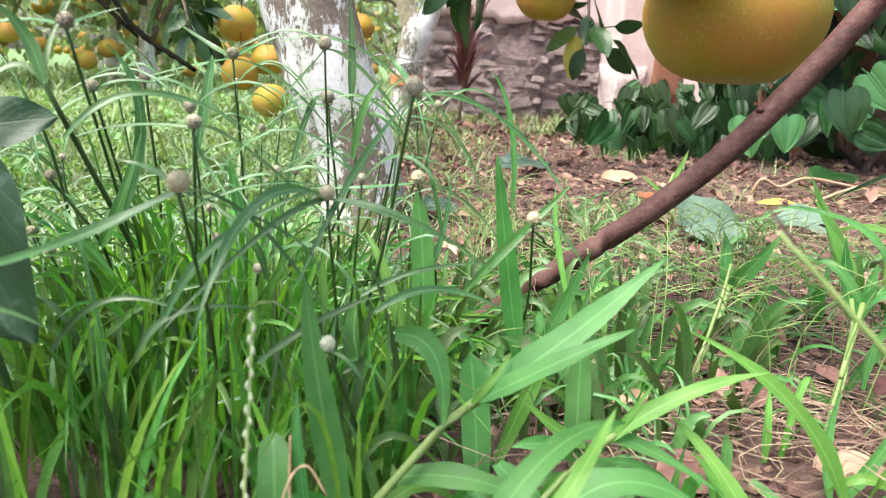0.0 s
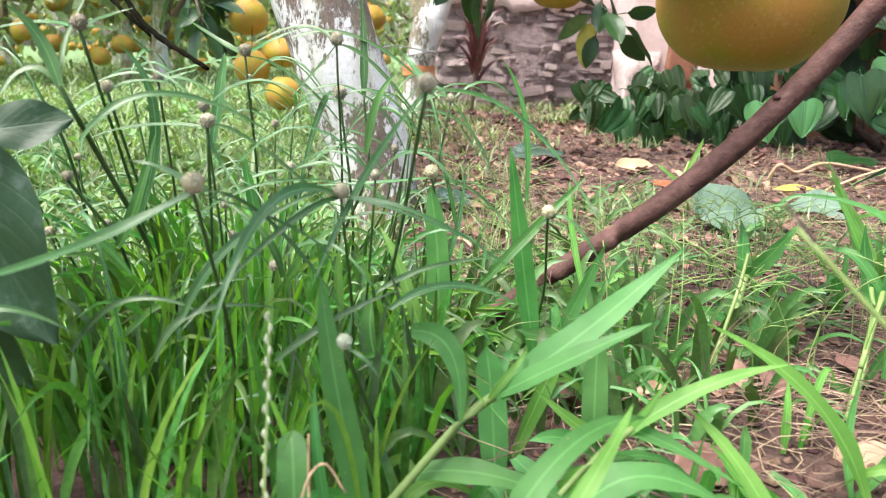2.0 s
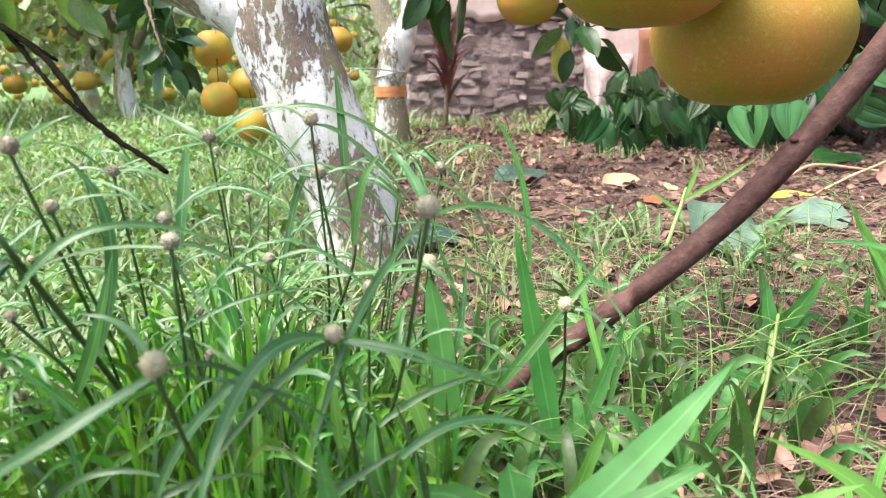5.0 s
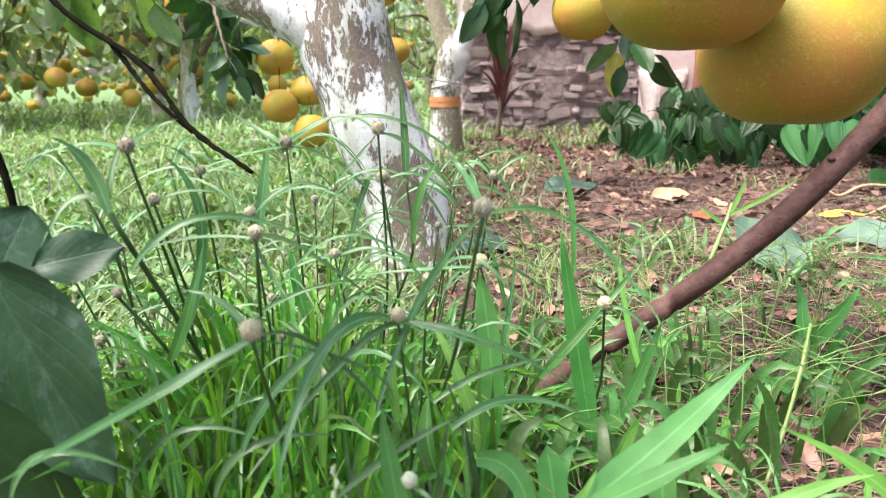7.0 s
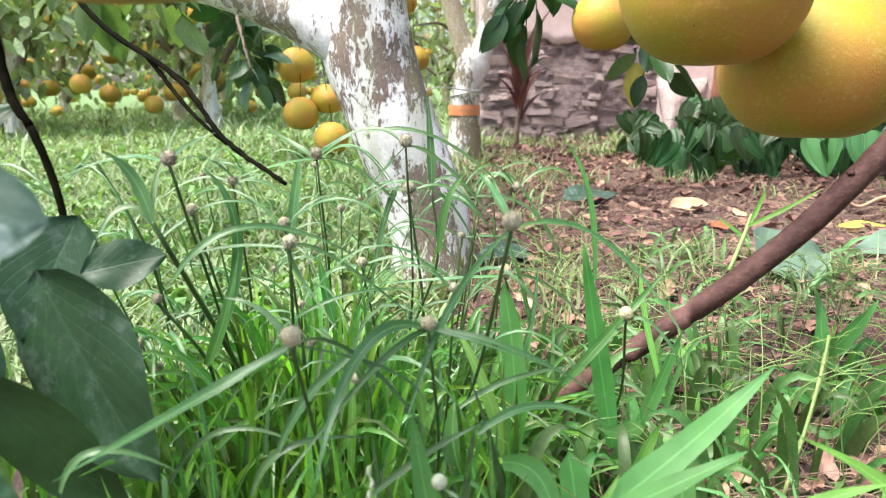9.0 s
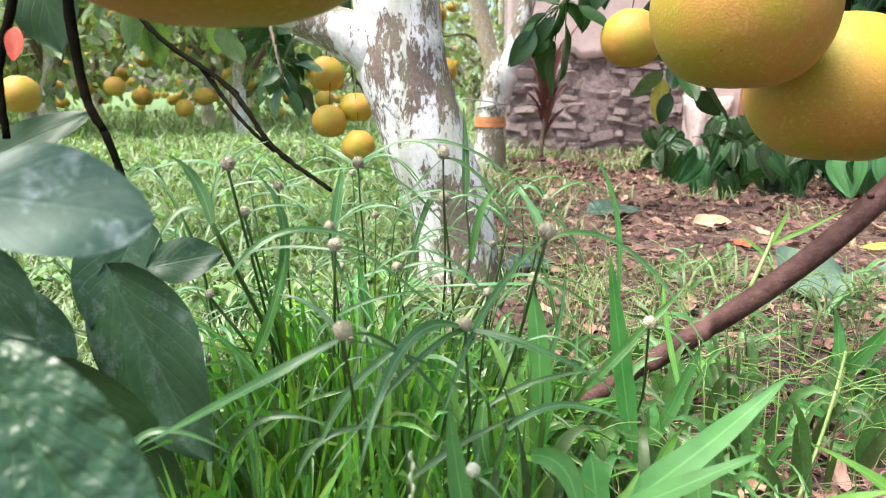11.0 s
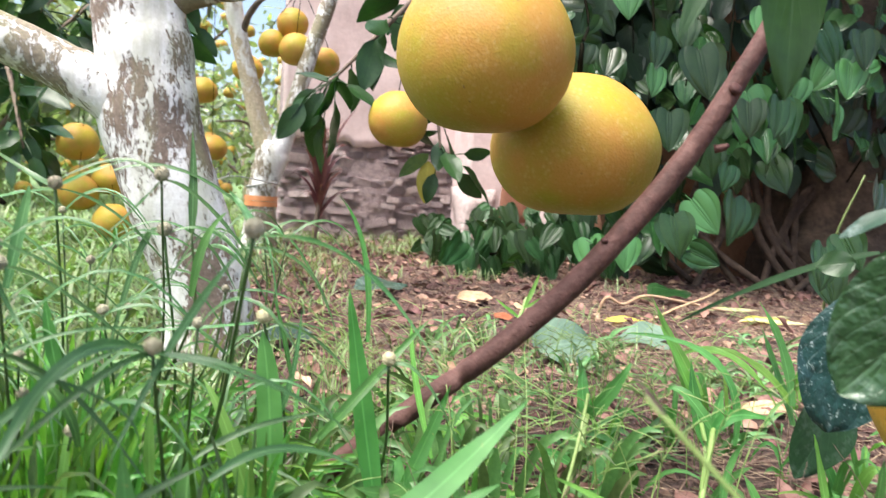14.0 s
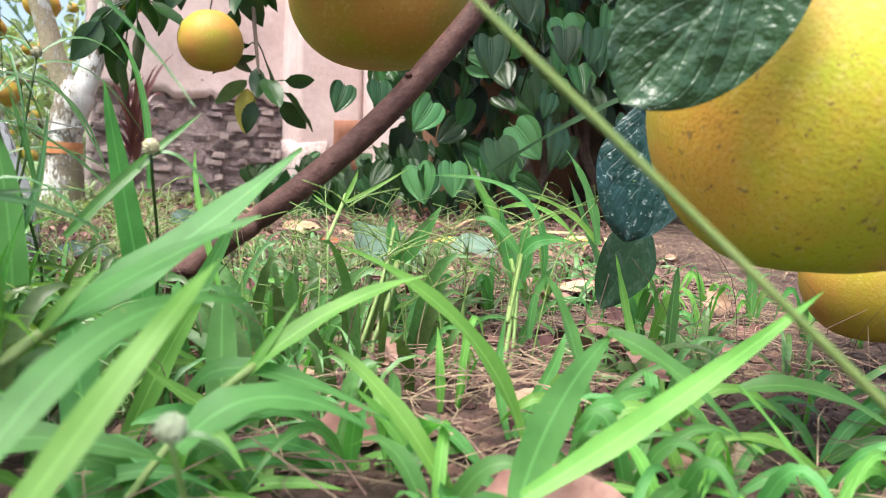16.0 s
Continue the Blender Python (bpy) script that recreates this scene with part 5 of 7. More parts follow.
# single leaves that stand out of the clump
under(obj("leaf", strip(bmesh.new(), (-0.157, 0.522, 0.147), (-0.143, 0.528, 0.212), (-0.160, 0.526, 0.254), 0.0074, 12, (0.15, -0.7, 0.7), 0.4), BRACT), sedge)
under(obj("leaf", strip(bmesh.new(), (-0.129, 0.585, 0.189), (-0.124, 0.595, 0.230), (-0.122, 0.600, 0.251), 0.0077, 12, (0.15, -0.7, 0.7), 0.4), BRACT), sedge)
under(obj("leaf", strip(bmesh.new(), (-0.146, 0.444, 0.207), (-0.111, 0.462, 0.230), (-0.062, 0.491, 0.208), 0.0048, 12, (0.15, -0.7, 0.7), 0.4), BRACT), sedge)
under(obj("leaf", strip(bmesh.new(), (-0.024, 0.592, 0.186), (-0.018, 0.600, 0.220), (-0.005, 0.606, 0.240), 0.0061, 12, (0.15, -0.7, 0.7), 0.4), BLADE), sedge)
under(obj("leaf", strip(bmesh.new(), (0.098, 0.711, 0.134), (0.093, 0.728, 0.208), (0.071, 0.737, 0.253), 0.0057, 12, (0.15, -0.7, 0.7), 0.4), BLADE), sedge)
under(obj("leaf", strip(bmesh.new(), (0.058, 0.529, 0.115), (0.091, 0.540, 0.150), (0.124, 0.559, 0.181), 0.0069, 12, (0.15, -0.7, 0.7), 0.4), BLADE_DEEP), sedge)
under(obj("leaf", strip(bmesh.new(), (0.091, 0.539, 0.149), (0.113, 0.532, 0.154), (0.140, 0.523, 0.110), 0.0030, 12, (0.15, -0.7, 0.7), 0.4), BRACT), sedge)
under(obj("leaf", strip(bmesh.new(), (-0.088, 0.657, 0.263), (-0.031, 0.660, 0.261), (0.032, 0.663, 0.209), 0.0038, 12, (0.15, -0.7, 0.7), 0.4), BRACT), sedge)
under(obj("leaf", strip(bmesh.new(), (-0.007, 0.701, 0.208), (0.043, 0.702, 0.197), (0.071, 0.691, 0.144), 0.0037, 12, (0.15, -0.7, 0.7), 0.4), BRACT), sedge)
under(obj("leaf", strip(bmesh.new(), (-0.086, 0.409, 0.130), (-0.062, 0.419, 0.166), (-0.019, 0.438, 0.190), 0.0052, 12, (0.15, -0.7, 0.7), 0.4), BRACT), sedge)
under(obj("leaf", strip(bmesh.new(), (-0.040, 0.398, 0.114), (-0.014, 0.405, 0.133), (0.016, 0.420, 0.144), 0.0040, 12, (0.15, -0.7, 0.7), 0.4), BRACT), sedge)
under(obj("leaf", strip(bmesh.new(), (0.009, 0.436, 0.128), (0.040, 0.451, 0.137), (0.078, 0.460, 0.123), 0.0051, 12, (0.15, -0.7, 0.7), 0.4), BRACT), sedge)
under(obj("leaf", strip(bmesh.new(), (-0.005, 0.475, 0.122), (0.026, 0.490, 0.135), (0.071, 0.504, 0.139), 0.0038, 12, (0.15, -0.7, 0.7), 0.4), BRACT), sedge)
under(obj("leaf", strip(bmesh.new(), (-0.119, 0.515, 0.153), (-0.075, 0.524, 0.175), (-0.024, 0.547, 0.171), 0.0030, 12, (0.15, -0.7, 0.7), 0.4), BRACT), sedge)
under(obj("leaf", strip(bmesh.new(), (-0.050, 0.455, 0.137), (-0.061, 0.459, 0.160), (-0.087, 0.471, 0.174), 0.0047, 12, (0.15, -0.7, 0.7), 0.4), BLADE_DEEP), sedge)
under(obj("leaf", strip(bmesh.new(), (-0.154, 0.490, 0.141), (-0.144, 0.496, 0.166), (-0.138, 0.516, 0.205), 0.0077, 12, (0.15, -0.7, 0.7), 0.4), BLADE_DEEP), sedge)
under(obj("leaf", strip(bmesh.new(), (-0.097, 0.576, 0.140), (-0.103, 0.581, 0.162), (-0.108, 0.586, 0.185), 0.0084, 12, (0.15, -0.7, 0.7), 0.4), BLADE_DEEP), sedge)
under(obj("leaf", strip(bmesh.new(), (-0.099, 0.404, 0.109), (-0.081, 0.410, 0.132), (-0.044, 0.423, 0.131), 0.0042, 12, (0.15, -0.7, 0.7), 0.4), BRACT), sedge)
under(obj("leaf", strip(bmesh.new(), (-0.148, 0.420, 0.105), (-0.120, 0.428, 0.131), (-0.079, 0.429, 0.122), 0.0039, 12, (0.15, -0.7, 0.7), 0.4), BRACT), sedge)
under(obj("leaf", strip(bmesh.new(), (-0.186, 0.389, 0.117), (-0.168, 0.395, 0.136), (-0.133, 0.404, 0.120), 0.0046, 12, (0.15, -0.7, 0.7), 0.4), BRACT), sedge)
under(obj("leaf", strip(bmesh.new(), (-0.137, 0.468, 0.131), (-0.161, 0.472, 0.155), (-0.191, 0.474, 0.174), 0.0037, 12, (0.15, -0.7, 0.7), 0.4), BLADE_DEEP), sedge)
under(obj("leaf", strip(bmesh.new(), (0.040, 0.584, 0.136), (0.033, 0.591, 0.166), (0.026, 0.596, 0.189), 0.0034, 12, (0.15, -0.7, 0.7), 0.4), BLADE_DEEP), sedge)
under(obj("leaf", strip(bmesh.new(), (0.029, 0.576, 0.107), (0.040, 0.584, 0.136), (0.045, 0.595, 0.181), 0.0046, 12, (0.15, -0.7, 0.7), 0.4), BRACT), sedge)


def sedge_tuft():
    """The many narrow leaves of the clump that nobody could count."""
    r = random.Random(4)
    sets = {TUFT: bmesh.new(), TUFT_LIME: bmesh.new(), TUFT_GREY: bmesh.new()}
    for k in range(660):
        a, q = r.uniform(0, 6.283), r.random() ** 0.6
        x, y = -0.115 + 0.165 * q * math.cos(a), 0.605 + 0.16 * q * math.sin(a)
        pick = r.random()
        bm = sets[TUFT if pick < 0.62 else TUFT_LIME if pick < 0.87 else TUFT_GREY]
        if y < 0.40 + 0.5 * max(0, x):
            continue
        foot = V(x, y, ground_z(x, y) - 0.005)
        h = r.uniform(0.06, 0.185 if x < -0.09 else 0.15) * (1.1 - 0.35 * q)
        out = V(math.cos(a) + r.gauss(0, .6), math.sin(a) * 0.8 + r.gauss(0, .6), 0).normalized()
        reach = r.uniform(0.01, 0.045) if r.random() < 0.6 else r.uniform(0.05, 0.13)
        tip = foot + out * reach + V(0, 0, h * r.uniform(0.55, 1.0))
        mid = foot + out * reach * 0.35 + V(0, 0, h * 0.72)
        strip(bm, foot, mid, tip, r.uniform(0.0024, 0.0066), 7, (r.gauss(0, .5), -0.8, 0.5), 0.4, r.gauss(0, .5))
    for k in range(470):
        x, y = r.uniform(-0.36, 0.03), r.uniform(0.38, 0.56)
        pick = r.random()
        bm = sets[TUFT if pick < 0.62 else TUFT_LIME if pick < 0.86 else TUFT_GREY]
        foot = V(x, y, ground_z(x, y) - 0.005)
        a = r.uniform(0, 6.283)
        out = V(math.cos(a), math.sin(a) * 0.7, 0)
        if r.random() < 0.84:
            h, reach = r.uniform(0.08, 0.165) * (0.75 + 0.25 * (y - 0.38) / 0.18), r.uniform(0.004, 0.045)
            tip = foot + out * reach + V(0, 0, h)
            mid = foot + out * reach * 0.28 + V(0, 0, h * 0.55)
        else:
            h, reach = r.uniform(0.06, 0.12), r.uniform(0.04, 0.10)
            tip = foot + out * reach + V(0, 0, h * r.uniform(0.5, 0.9))
            mid = foot + out * reach * 0.35 + V(0, 0, h * 0.8)
        strip(bm, foot, mid, tip, r.uniform(0.0026, 0.0068), 8, (r.gauss(0, .5), -0.8, 0.4), 0.35, r.gauss(0, .4))
    for material, words in ((TUFT, "dense narrow deep green sedge leaves filling the clump"), (TUFT_LIME, "yellow-green young sedge leaves in the clump"), (TUFT_GREY, "grey-green glossy arching sedge leaves in the clump")):
        tagged(obj("sedge_leaves", sets[material], material), words, "sedge", kind="stuff")


sedge_tuft()


def more_culms():
    r = random.Random(31)
    for k in range(38):
        a, q = r.uniform(0, 6.283), r.random() ** 0.5
        foot = V(-0.135 + 0.16 * q * math.cos(a), 0.63 + 0.13 * q * math.sin(a), 0.0)
        head = foot + V(math.cos(a) * 0.05 + r.gauss(0, .02), math.sin(a) * 0.04 + r.gauss(0, .02), r.uniform(0.10, 0.235))
        if head.y < 0.5:
            continue
        small = k % 3 == 0
        st = culm(foot, head, 0.0 if small else r.uniform(0.0032, 0.0045), HEAD, r.gauss(0, .006), 0.0011)
        for _ in range(3):
            b = r.uniform(0, 6.283)
            d = V(math.cos(b), math.sin(b) * 0.6, 0)
            ln = r.uniform(0.05, 0.13)
            bract(st, head + d * ln * 0.5 + V(0, 0, ln * 0.22), head + d * ln - V(0, 0, ln * r.uniform(-0.1, 0.6)), r.uniform(0.0018, 0.0034), head, n=9)


more_culms()

bud = culm((0.104, 0.345, 0.0), (0.098, 0.319, 0.083), 0.0044, SPIKE, 0.004, 0.0012, SHEATH)
bract(bud, (0.106, 0.316, 0.084), (0.114, 0.312, 0.078), 0.0022, (0.098, 0.319, 0.083))


# ---------------------------------------------------------------- the leaning branch and hanging twigs
def make_leaning_branch():
    br = thing("leaning_branch", (0.12, 0.75, 0.0), "smooth purple-brown bare branch leaning up out of the weeds", "branch")
    pts = [(0.010, 0.686, -0.012), (0.076, 0.684, 0.042), (0.123, 0.682, 0.079), (0.170, 0.682, 0.113), (0.216, 0.682, 0.149), (0.262, 0.684, 0.190), (0.304, 0.687, 0.235), (0.345, 0.690, 0.284), (0.376, 0.690, 0.330), (0.403, 0.690, 0.377), (0.429, 0.691, 0.424), (0.48, 0.70, 0.53)]
    under(obj("shaft", tube(bmesh.new(), pts, [0.0080, 0.0083, 0.0087, 0.0090, 0.0093, 0.0096, 0.0098, 0.0098, 0.0092, 0.0086, 0.0080, 0.007], 18, 60, 0.05, 3), PROP), br)
    for p, d, s in (((0.225, 0.675, 0.158), (-0.3, -1, 0.3), 0.0030), ((0.286, 0.680, 0.228), (0.4, -1, 0.2), 0.0026), ((0.392, 0.681, 0.360), (0.2, -1, 0.5), 0.0060)):
        bm = bmesh.new()
        q = Vector(p)
        d = Vector(d).normalized()
        tube(bm, [q - d * 0.002, q + d * 0.0012, q + d * 0.0026], [s, s * 0.85, s * 0.4], 10, 6, 0.1)
        under(obj("knot", bm, PROP), br)
    q = Vector((0.380, 0.687, 0.309))
    under(obj("stub", tube(bmesh.new(), [q, q + V(0.007, -0.004, 0.002), q + V(0.010, -0.004, 0.004)], [0.004, 0.003, 0.0022], 8, 6, 0.2), PROP), br)


make_leaning_branch()



def leaf_between(parent, a, b, width, material, facing=(0, -1, 0.3), droop=0.12, wave=0.04, n=12, fold=0.12, label="", peak=0.85):
    """A single leaf from its stalk end a to its tip b."""
    a, b = Vector(a), Vector(b)
    bm = leaf(bmesh.new(), a, b - a, facing, (b - a).length, width, n, fold, droop, 0.0, wave, a.x * 40, 4, peak)
    ob = under(obj("leaf", bm, material), parent)
    return tagged(ob, label) if label else ob


twig_left = thing("pomelo_twig", (-0.353, 0.753, 0.371), "dark bare pomelo twig hanging over the sedge", "twig")
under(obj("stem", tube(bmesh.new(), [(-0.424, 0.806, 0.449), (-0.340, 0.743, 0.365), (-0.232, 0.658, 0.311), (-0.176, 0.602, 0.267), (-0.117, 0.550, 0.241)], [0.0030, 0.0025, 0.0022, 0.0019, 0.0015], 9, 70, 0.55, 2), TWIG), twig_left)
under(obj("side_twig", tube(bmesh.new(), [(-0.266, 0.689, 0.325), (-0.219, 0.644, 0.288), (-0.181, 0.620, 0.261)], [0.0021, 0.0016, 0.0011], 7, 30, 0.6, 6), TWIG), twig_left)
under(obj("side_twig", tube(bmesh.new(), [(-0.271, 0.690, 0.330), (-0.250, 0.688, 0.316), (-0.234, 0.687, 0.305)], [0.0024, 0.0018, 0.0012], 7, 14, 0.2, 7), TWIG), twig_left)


spray_left = thing("pomelo_spray", (-0.248, 0.480, 0.400), "leafy pomelo spray with dusty dark green leaves", "branch")
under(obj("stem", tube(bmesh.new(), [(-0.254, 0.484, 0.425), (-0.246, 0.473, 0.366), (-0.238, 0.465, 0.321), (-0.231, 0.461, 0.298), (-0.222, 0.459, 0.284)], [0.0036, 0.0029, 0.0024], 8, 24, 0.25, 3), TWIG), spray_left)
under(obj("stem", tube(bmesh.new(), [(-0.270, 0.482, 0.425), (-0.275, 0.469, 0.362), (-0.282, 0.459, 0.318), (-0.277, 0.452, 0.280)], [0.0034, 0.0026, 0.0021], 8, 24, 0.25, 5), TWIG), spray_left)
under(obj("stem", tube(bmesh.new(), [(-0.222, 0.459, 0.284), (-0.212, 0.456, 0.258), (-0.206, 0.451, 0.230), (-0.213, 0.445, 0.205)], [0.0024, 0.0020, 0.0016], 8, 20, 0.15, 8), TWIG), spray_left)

leaf_between(spray_left, (-0.146, 0.250, 0.279), (-0.094, 0.270, 0.2705), 0.0375, CITRUS_PALE, (0.2, -0.75, 0.65), label="pale dusty leaf", peak=1.0)
leaf_between(spray_left, (-0.214, 0.436, 0.213), (-0.146, 0.394, 0.119), 0.0681, CITRUS_NEAR, (-0.15, -1, 0.15))
leaf_between(spray_left, (-0.192, 0.438, 0.211), (-0.154, 0.454, 0.218), 0.0270, CITRUS_NEAR, (0.1, -0.9, 0.5))
leaf_between(spray_left, (-0.199, 0.453, 0.238), (-0.218, 0.419, 0.182), 0.0471, CITRUS_NEAR, (0.2, -1, 0.1))
leaf_between(spray_left, (-0.120, 0.222, 0.246), (-0.064, 0.204, 0.180), 0.0380, QUILTED, (0.25, -0.75, 0.55))
leaf_between(spray_left, (-0.256, 0.384, 0.235), (-0.221, 0.379, 0.188), 0.0331, CITRUS_NEAR, (0.2, -1, 0.2))
leaf_between(spray_left, (-0.304, 0.456, 0.263), (-0.237, 0.470, 0.297), 0.0247, CITRUS, (0.1, -0.8, 0.5))
leaf_between(spray_left, (-0.282, 0.494, 0.388), (-0.261, 0.484, 0.329), 0.0422, CITRUS, (0.2, -1, 0.1))
leaf_between(spray_left, (-0.252, 0.409, 0.206), (-0.223, 0.401, 0.147), 0.0389, CITRUS_NEAR, (0.3, -1, 0.1))
leaf_between(spray_left, (-0.226, 0.396, 0.174), (-0.164, 0.407, 0.089), 0.0389, CITRUS, (0.1, -1, 0.2))

leaf_between(spray_left, (-0.257, 0.442, 0.340), (-0.257, 0.437, 0.322), 0.0095, RED_BIT, (0.3, -1, 0.1), label="small red withered leaf")

spray_right = thing("pomelo_spray", (0.47, 0.47, 0.72), "leafy pomelo spray with glossy wet leaves round a low fruit", "branch")
under(obj("stem", tube(bmesh.new(), [(0.50, 0.52, 0.95), (0.47, 0.47, 0.72), (0.45, 0.45, 0.45), (0.43, 0.44, 0.30)], [0.006, 0.005, 0.004, 0.0035], 8, 24, 0.15, 3), TWIG), spray_right)

leaf_between(spray_right, (0.340, 0.347, 0.277), (0.270, 0.378, 0.183), 0.0640, QUILTED, (-0.35, -0.92, 0.12), n=26, peak=1.35, wave=0.07)
leaf_between(spray_right, (0.430, 0.560, 0.212), (0.400, 0.543, 0.112), 0.0680, SPOTTED, (-0.3, -0.95, 0.2), wave=0.07, n=22, peak=1.2)
leaf_between(spray_right, (0.478, 0.628, 0.118), (0.434, 0.617, 0.050), 0.0500, CITRUS_NEAR, (-0.2, -1, 0.1))
leaf_between(spray_right, (0.280, 0.454, 0.434), (0.281, 0.447, 0.316), 0.0340, CITRUS, (-0.3, -0.9, 0.1))
leaf_between(spray_right, (0.307, 0.517, 0.461), (0.295, 0.523, 0.387), 0.0520, CITRUS_NEAR, (-0.2, -0.95, -0.1))
leaf_between(spray_right, (0.275, 0.485, 0.440), (0.238, 0.485, 0.350), 0.0170, CITRUS, (-0.6, -0.8, -0.1))
leaf_between(spray_right, (0.284, 0.412, 0.415), (0.283, 0.409, 0.354), 0.0379, BACKLIT, (-0.3, -0.7, 0.6))
leaf_between(spray_right, (0.320, 0.411, 0.264), (0.297, 0.425, 0.249), 0.0110, CITRUS_PALE, (-0.1, -0.5, 0.85))
leaf_between(spray_right, (0.447, 0.385, 0.261), (0.406, 0.399, 0.232), 0.0248, CITRUS, (-0.1, -0.9, 0.3))
leaf_between(spray_right, (0.451, 0.597, 0.225), (0.425, 0.607, 0.220), 0.0215, CITRUS, (-0.1, -0.9, 0.4))

dark_stalk = thing("strap_leaf", (0.487, 0.616, 0.231), "narrow dark green arching strap leaf", "leaf")
blade_part(dark_stalk, (0.487, 0.616, 0.231), (0.436, 0.665, 0.203), (0.378, 0.726, 0.153), 0.0095, BLADE_DARK, facing=(-0.2, -0.6, 0.8), fold=0.5, n=16)

hang_pomelo(ROUND, (0.645, 0.544, 0.082), 0.058, "pomelo lying low in the weeds", None, 60)

# ---------------------------------------------------------------- orchard behind
def make_orchard_tree(x, y, height, spread, fruits, seed, low=0.45, leaves=1250, size=0.125):
    """A small orchard tree: limewashed trunk, spreading limbs, crown and fruit."""
    r = random.Random(seed)
    tree = thing("pomelo_tree", (x, y, 0), "orchard pomelo tree hung with many yellow fruit", "tree", "orchard trees")
    bm = tube(bmesh.new(), [(x, y, -0.05), (x + r.uniform(-.04, .04), y, 0.25), (x + r.uniform(-.08, .08), y, low + 0.25), (x, y, height * 0.55)], [0.075, 0.052, 0.045, 0.03], 12, 18, 0.1, seed)
    under(obj("trunk", bm, LIME_FAR), tree)
    limbs = []
    for k in range(6):
        a = k * 1.05 + r.uniform(-.3, .3)
        end = V(x + spread * 0.85 * math.cos(a), y + spread * 0.85 * math.sin(a), r.uniform(low + 0.25, height * 0.85))
        s = V(x, y, low + 0.1 * k * 0.5)
        m = (s + end) * 0.5 + V(0, 0, 0.22)
        tube(bm2 := bmesh.new(), [s, m, end], [0.028, 0.02, 0.009], 7, 10, 0.1, k)
        under(obj("limb", bm2, BARK), tree)
        limbs.append((s, m, end))
    bm = bmesh.new()
    for _ in range(leaves):
        s, m, e = limbs[r.randrange(6)]
        u = r.random() ** 0.6
        p = s.lerp(m, u * 2) if u < 0.5 else m.lerp(e, u * 2 - 1)
        d = any_way(r, 0.1)
        p = p + d * spread * 0.48 * r.random() ** 0.5
        if p.z < low * 0.75:
            p.z = low * 0.75 + r.random() * 0.3
        w = (any_way(r, -0.7) + d * 0.5).normalized()
        quick_leaf(bm, p, w, any_way(r, 1.2), size * r.uniform(0.75, 1.3), size * 0.48 * r.uniform(0.8, 1.2))
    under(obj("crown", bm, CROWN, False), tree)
    for k in range(fruits):
        a, q = r.uniform(0, 6.28), spread * r.uniform(0.45, 1.05)
        p = V(x + q * math.cos(a), y + q * math.sin(a) * 0.9, r.uniform(low * 0.5, height * 0.8))
        ob = new("fruit", ROUND if k % 2 else FLAT)
        rad = r.uniform(0.062, 0.078)
        ob.matrix_basis = pose(*p, r.uniform(-12, 12), 0, r.uniform(0, 360)) @ Matrix.Diagonal((rad, rad, rad, 1))
        under(ob, tree)
    return tree


for x, y, h, s, fr, seed, low in ((-3.3, 4.9, 2.2, 0.85, 26, 131, 0.30), (-2.1, 5.4, 2.3, 0.85, 20, 137, 0.36), (-4.6, 4.6, 2.2, 0.9, 22, 141, 0.26), (-2.9, 6.6, 2.6, 1.1, 24, 3, 0.42), (-4.3, 6.1, 2.6, 1.15, 28, 5, 0.32), (-1.7, 8.0, 2.9, 1.2, 24, 8, 0.40), (-5.9, 7.4, 3.0, 1.3, 26, 13, 0.32), (-3.5, 9.2, 3.2, 1.5, 30, 21, 0.34),
                                  (-4.9, 5.6, 2.3, 1.0, 22, 211, 0.16), (-3.0, 7.4, 2.6, 1.2, 30, 212, 0.16), (-5.2, 8.6, 2.8, 1.4, 34, 213, 0.14), (-2.3, 10.2, 3.0, 1.5, 34, 214, 0.14), (-7.2, 8.0, 2.8, 1.4, 26, 215, 0.14), (-4.2, 11.0, 3.0, 1.6, 34, 216, 0.14), (-8.6, 11.0, 3.2, 1.8, 26, 217, 0.14), (-0.9, 11.4, 3.0, 1.5, 24, 218, 0.14),
                                  (-0.4, 9.6, 3.2, 1.5, 22, 34, 0.34), (-7.4, 10.0, 3.4, 1.7, 26, 55, 0.34), (-5.4, 11.6, 3.6, 1.8, 24, 71, 0.34), (-1.9, 12.4, 3.6, 1.8, 20, 89, 0.34), (-9.5, 13.0, 3.8, 2.0, 16, 97, 0.34), (0.9, 13.5, 3.8, 1.9, 8, 103, 0.34), (-3.9, 15.0, 4.0, 2.1, 12, 111, 0.34), (-7.4, 16.0, 4.0, 2.2, 12, 121, 0.34)):
    make_orchard_tree(x, y, h, s, fr, seed, low, 950 if y < 7 else 760)


def leafy_branch(name, label, pts, radii, count, size, seed, material=CITRUS, reach=0.10, hang=0.5, start=0.15, smooth=True):
    """A branch with leaves set along it, hanging."""
    r = random.Random(seed)
    br = thing(name, pts[0], label, "branch")
    under(obj("stem", tube(bmesh.new(), pts, radii, 8, 22, 0.1, seed), BARK), br)
    line = curve_points(pts, 60)
    for k in range(count):
        p = line[int((start + (1 - start) * r.random()) * 60)]
        d = any_way(r, -hang)
        bm = bmesh.new()
        ln = size * r.uniform(0.75, 1.2)
        s = p + d * reach * r.random()
        tube(bm, [p, p.lerp(s, 0.6) + V(0, 0, 0.006), s], [0.0025, 0.0018, 0.0014], 5, 4)
        leaf(bm, s, (d + V(0, 0, -0.35)).normalized(), any_way(r, 1.4), ln, ln * 0.5, 6, seed=r.random() * 6)
        under(obj("leaf", bm, material), br)
    return br


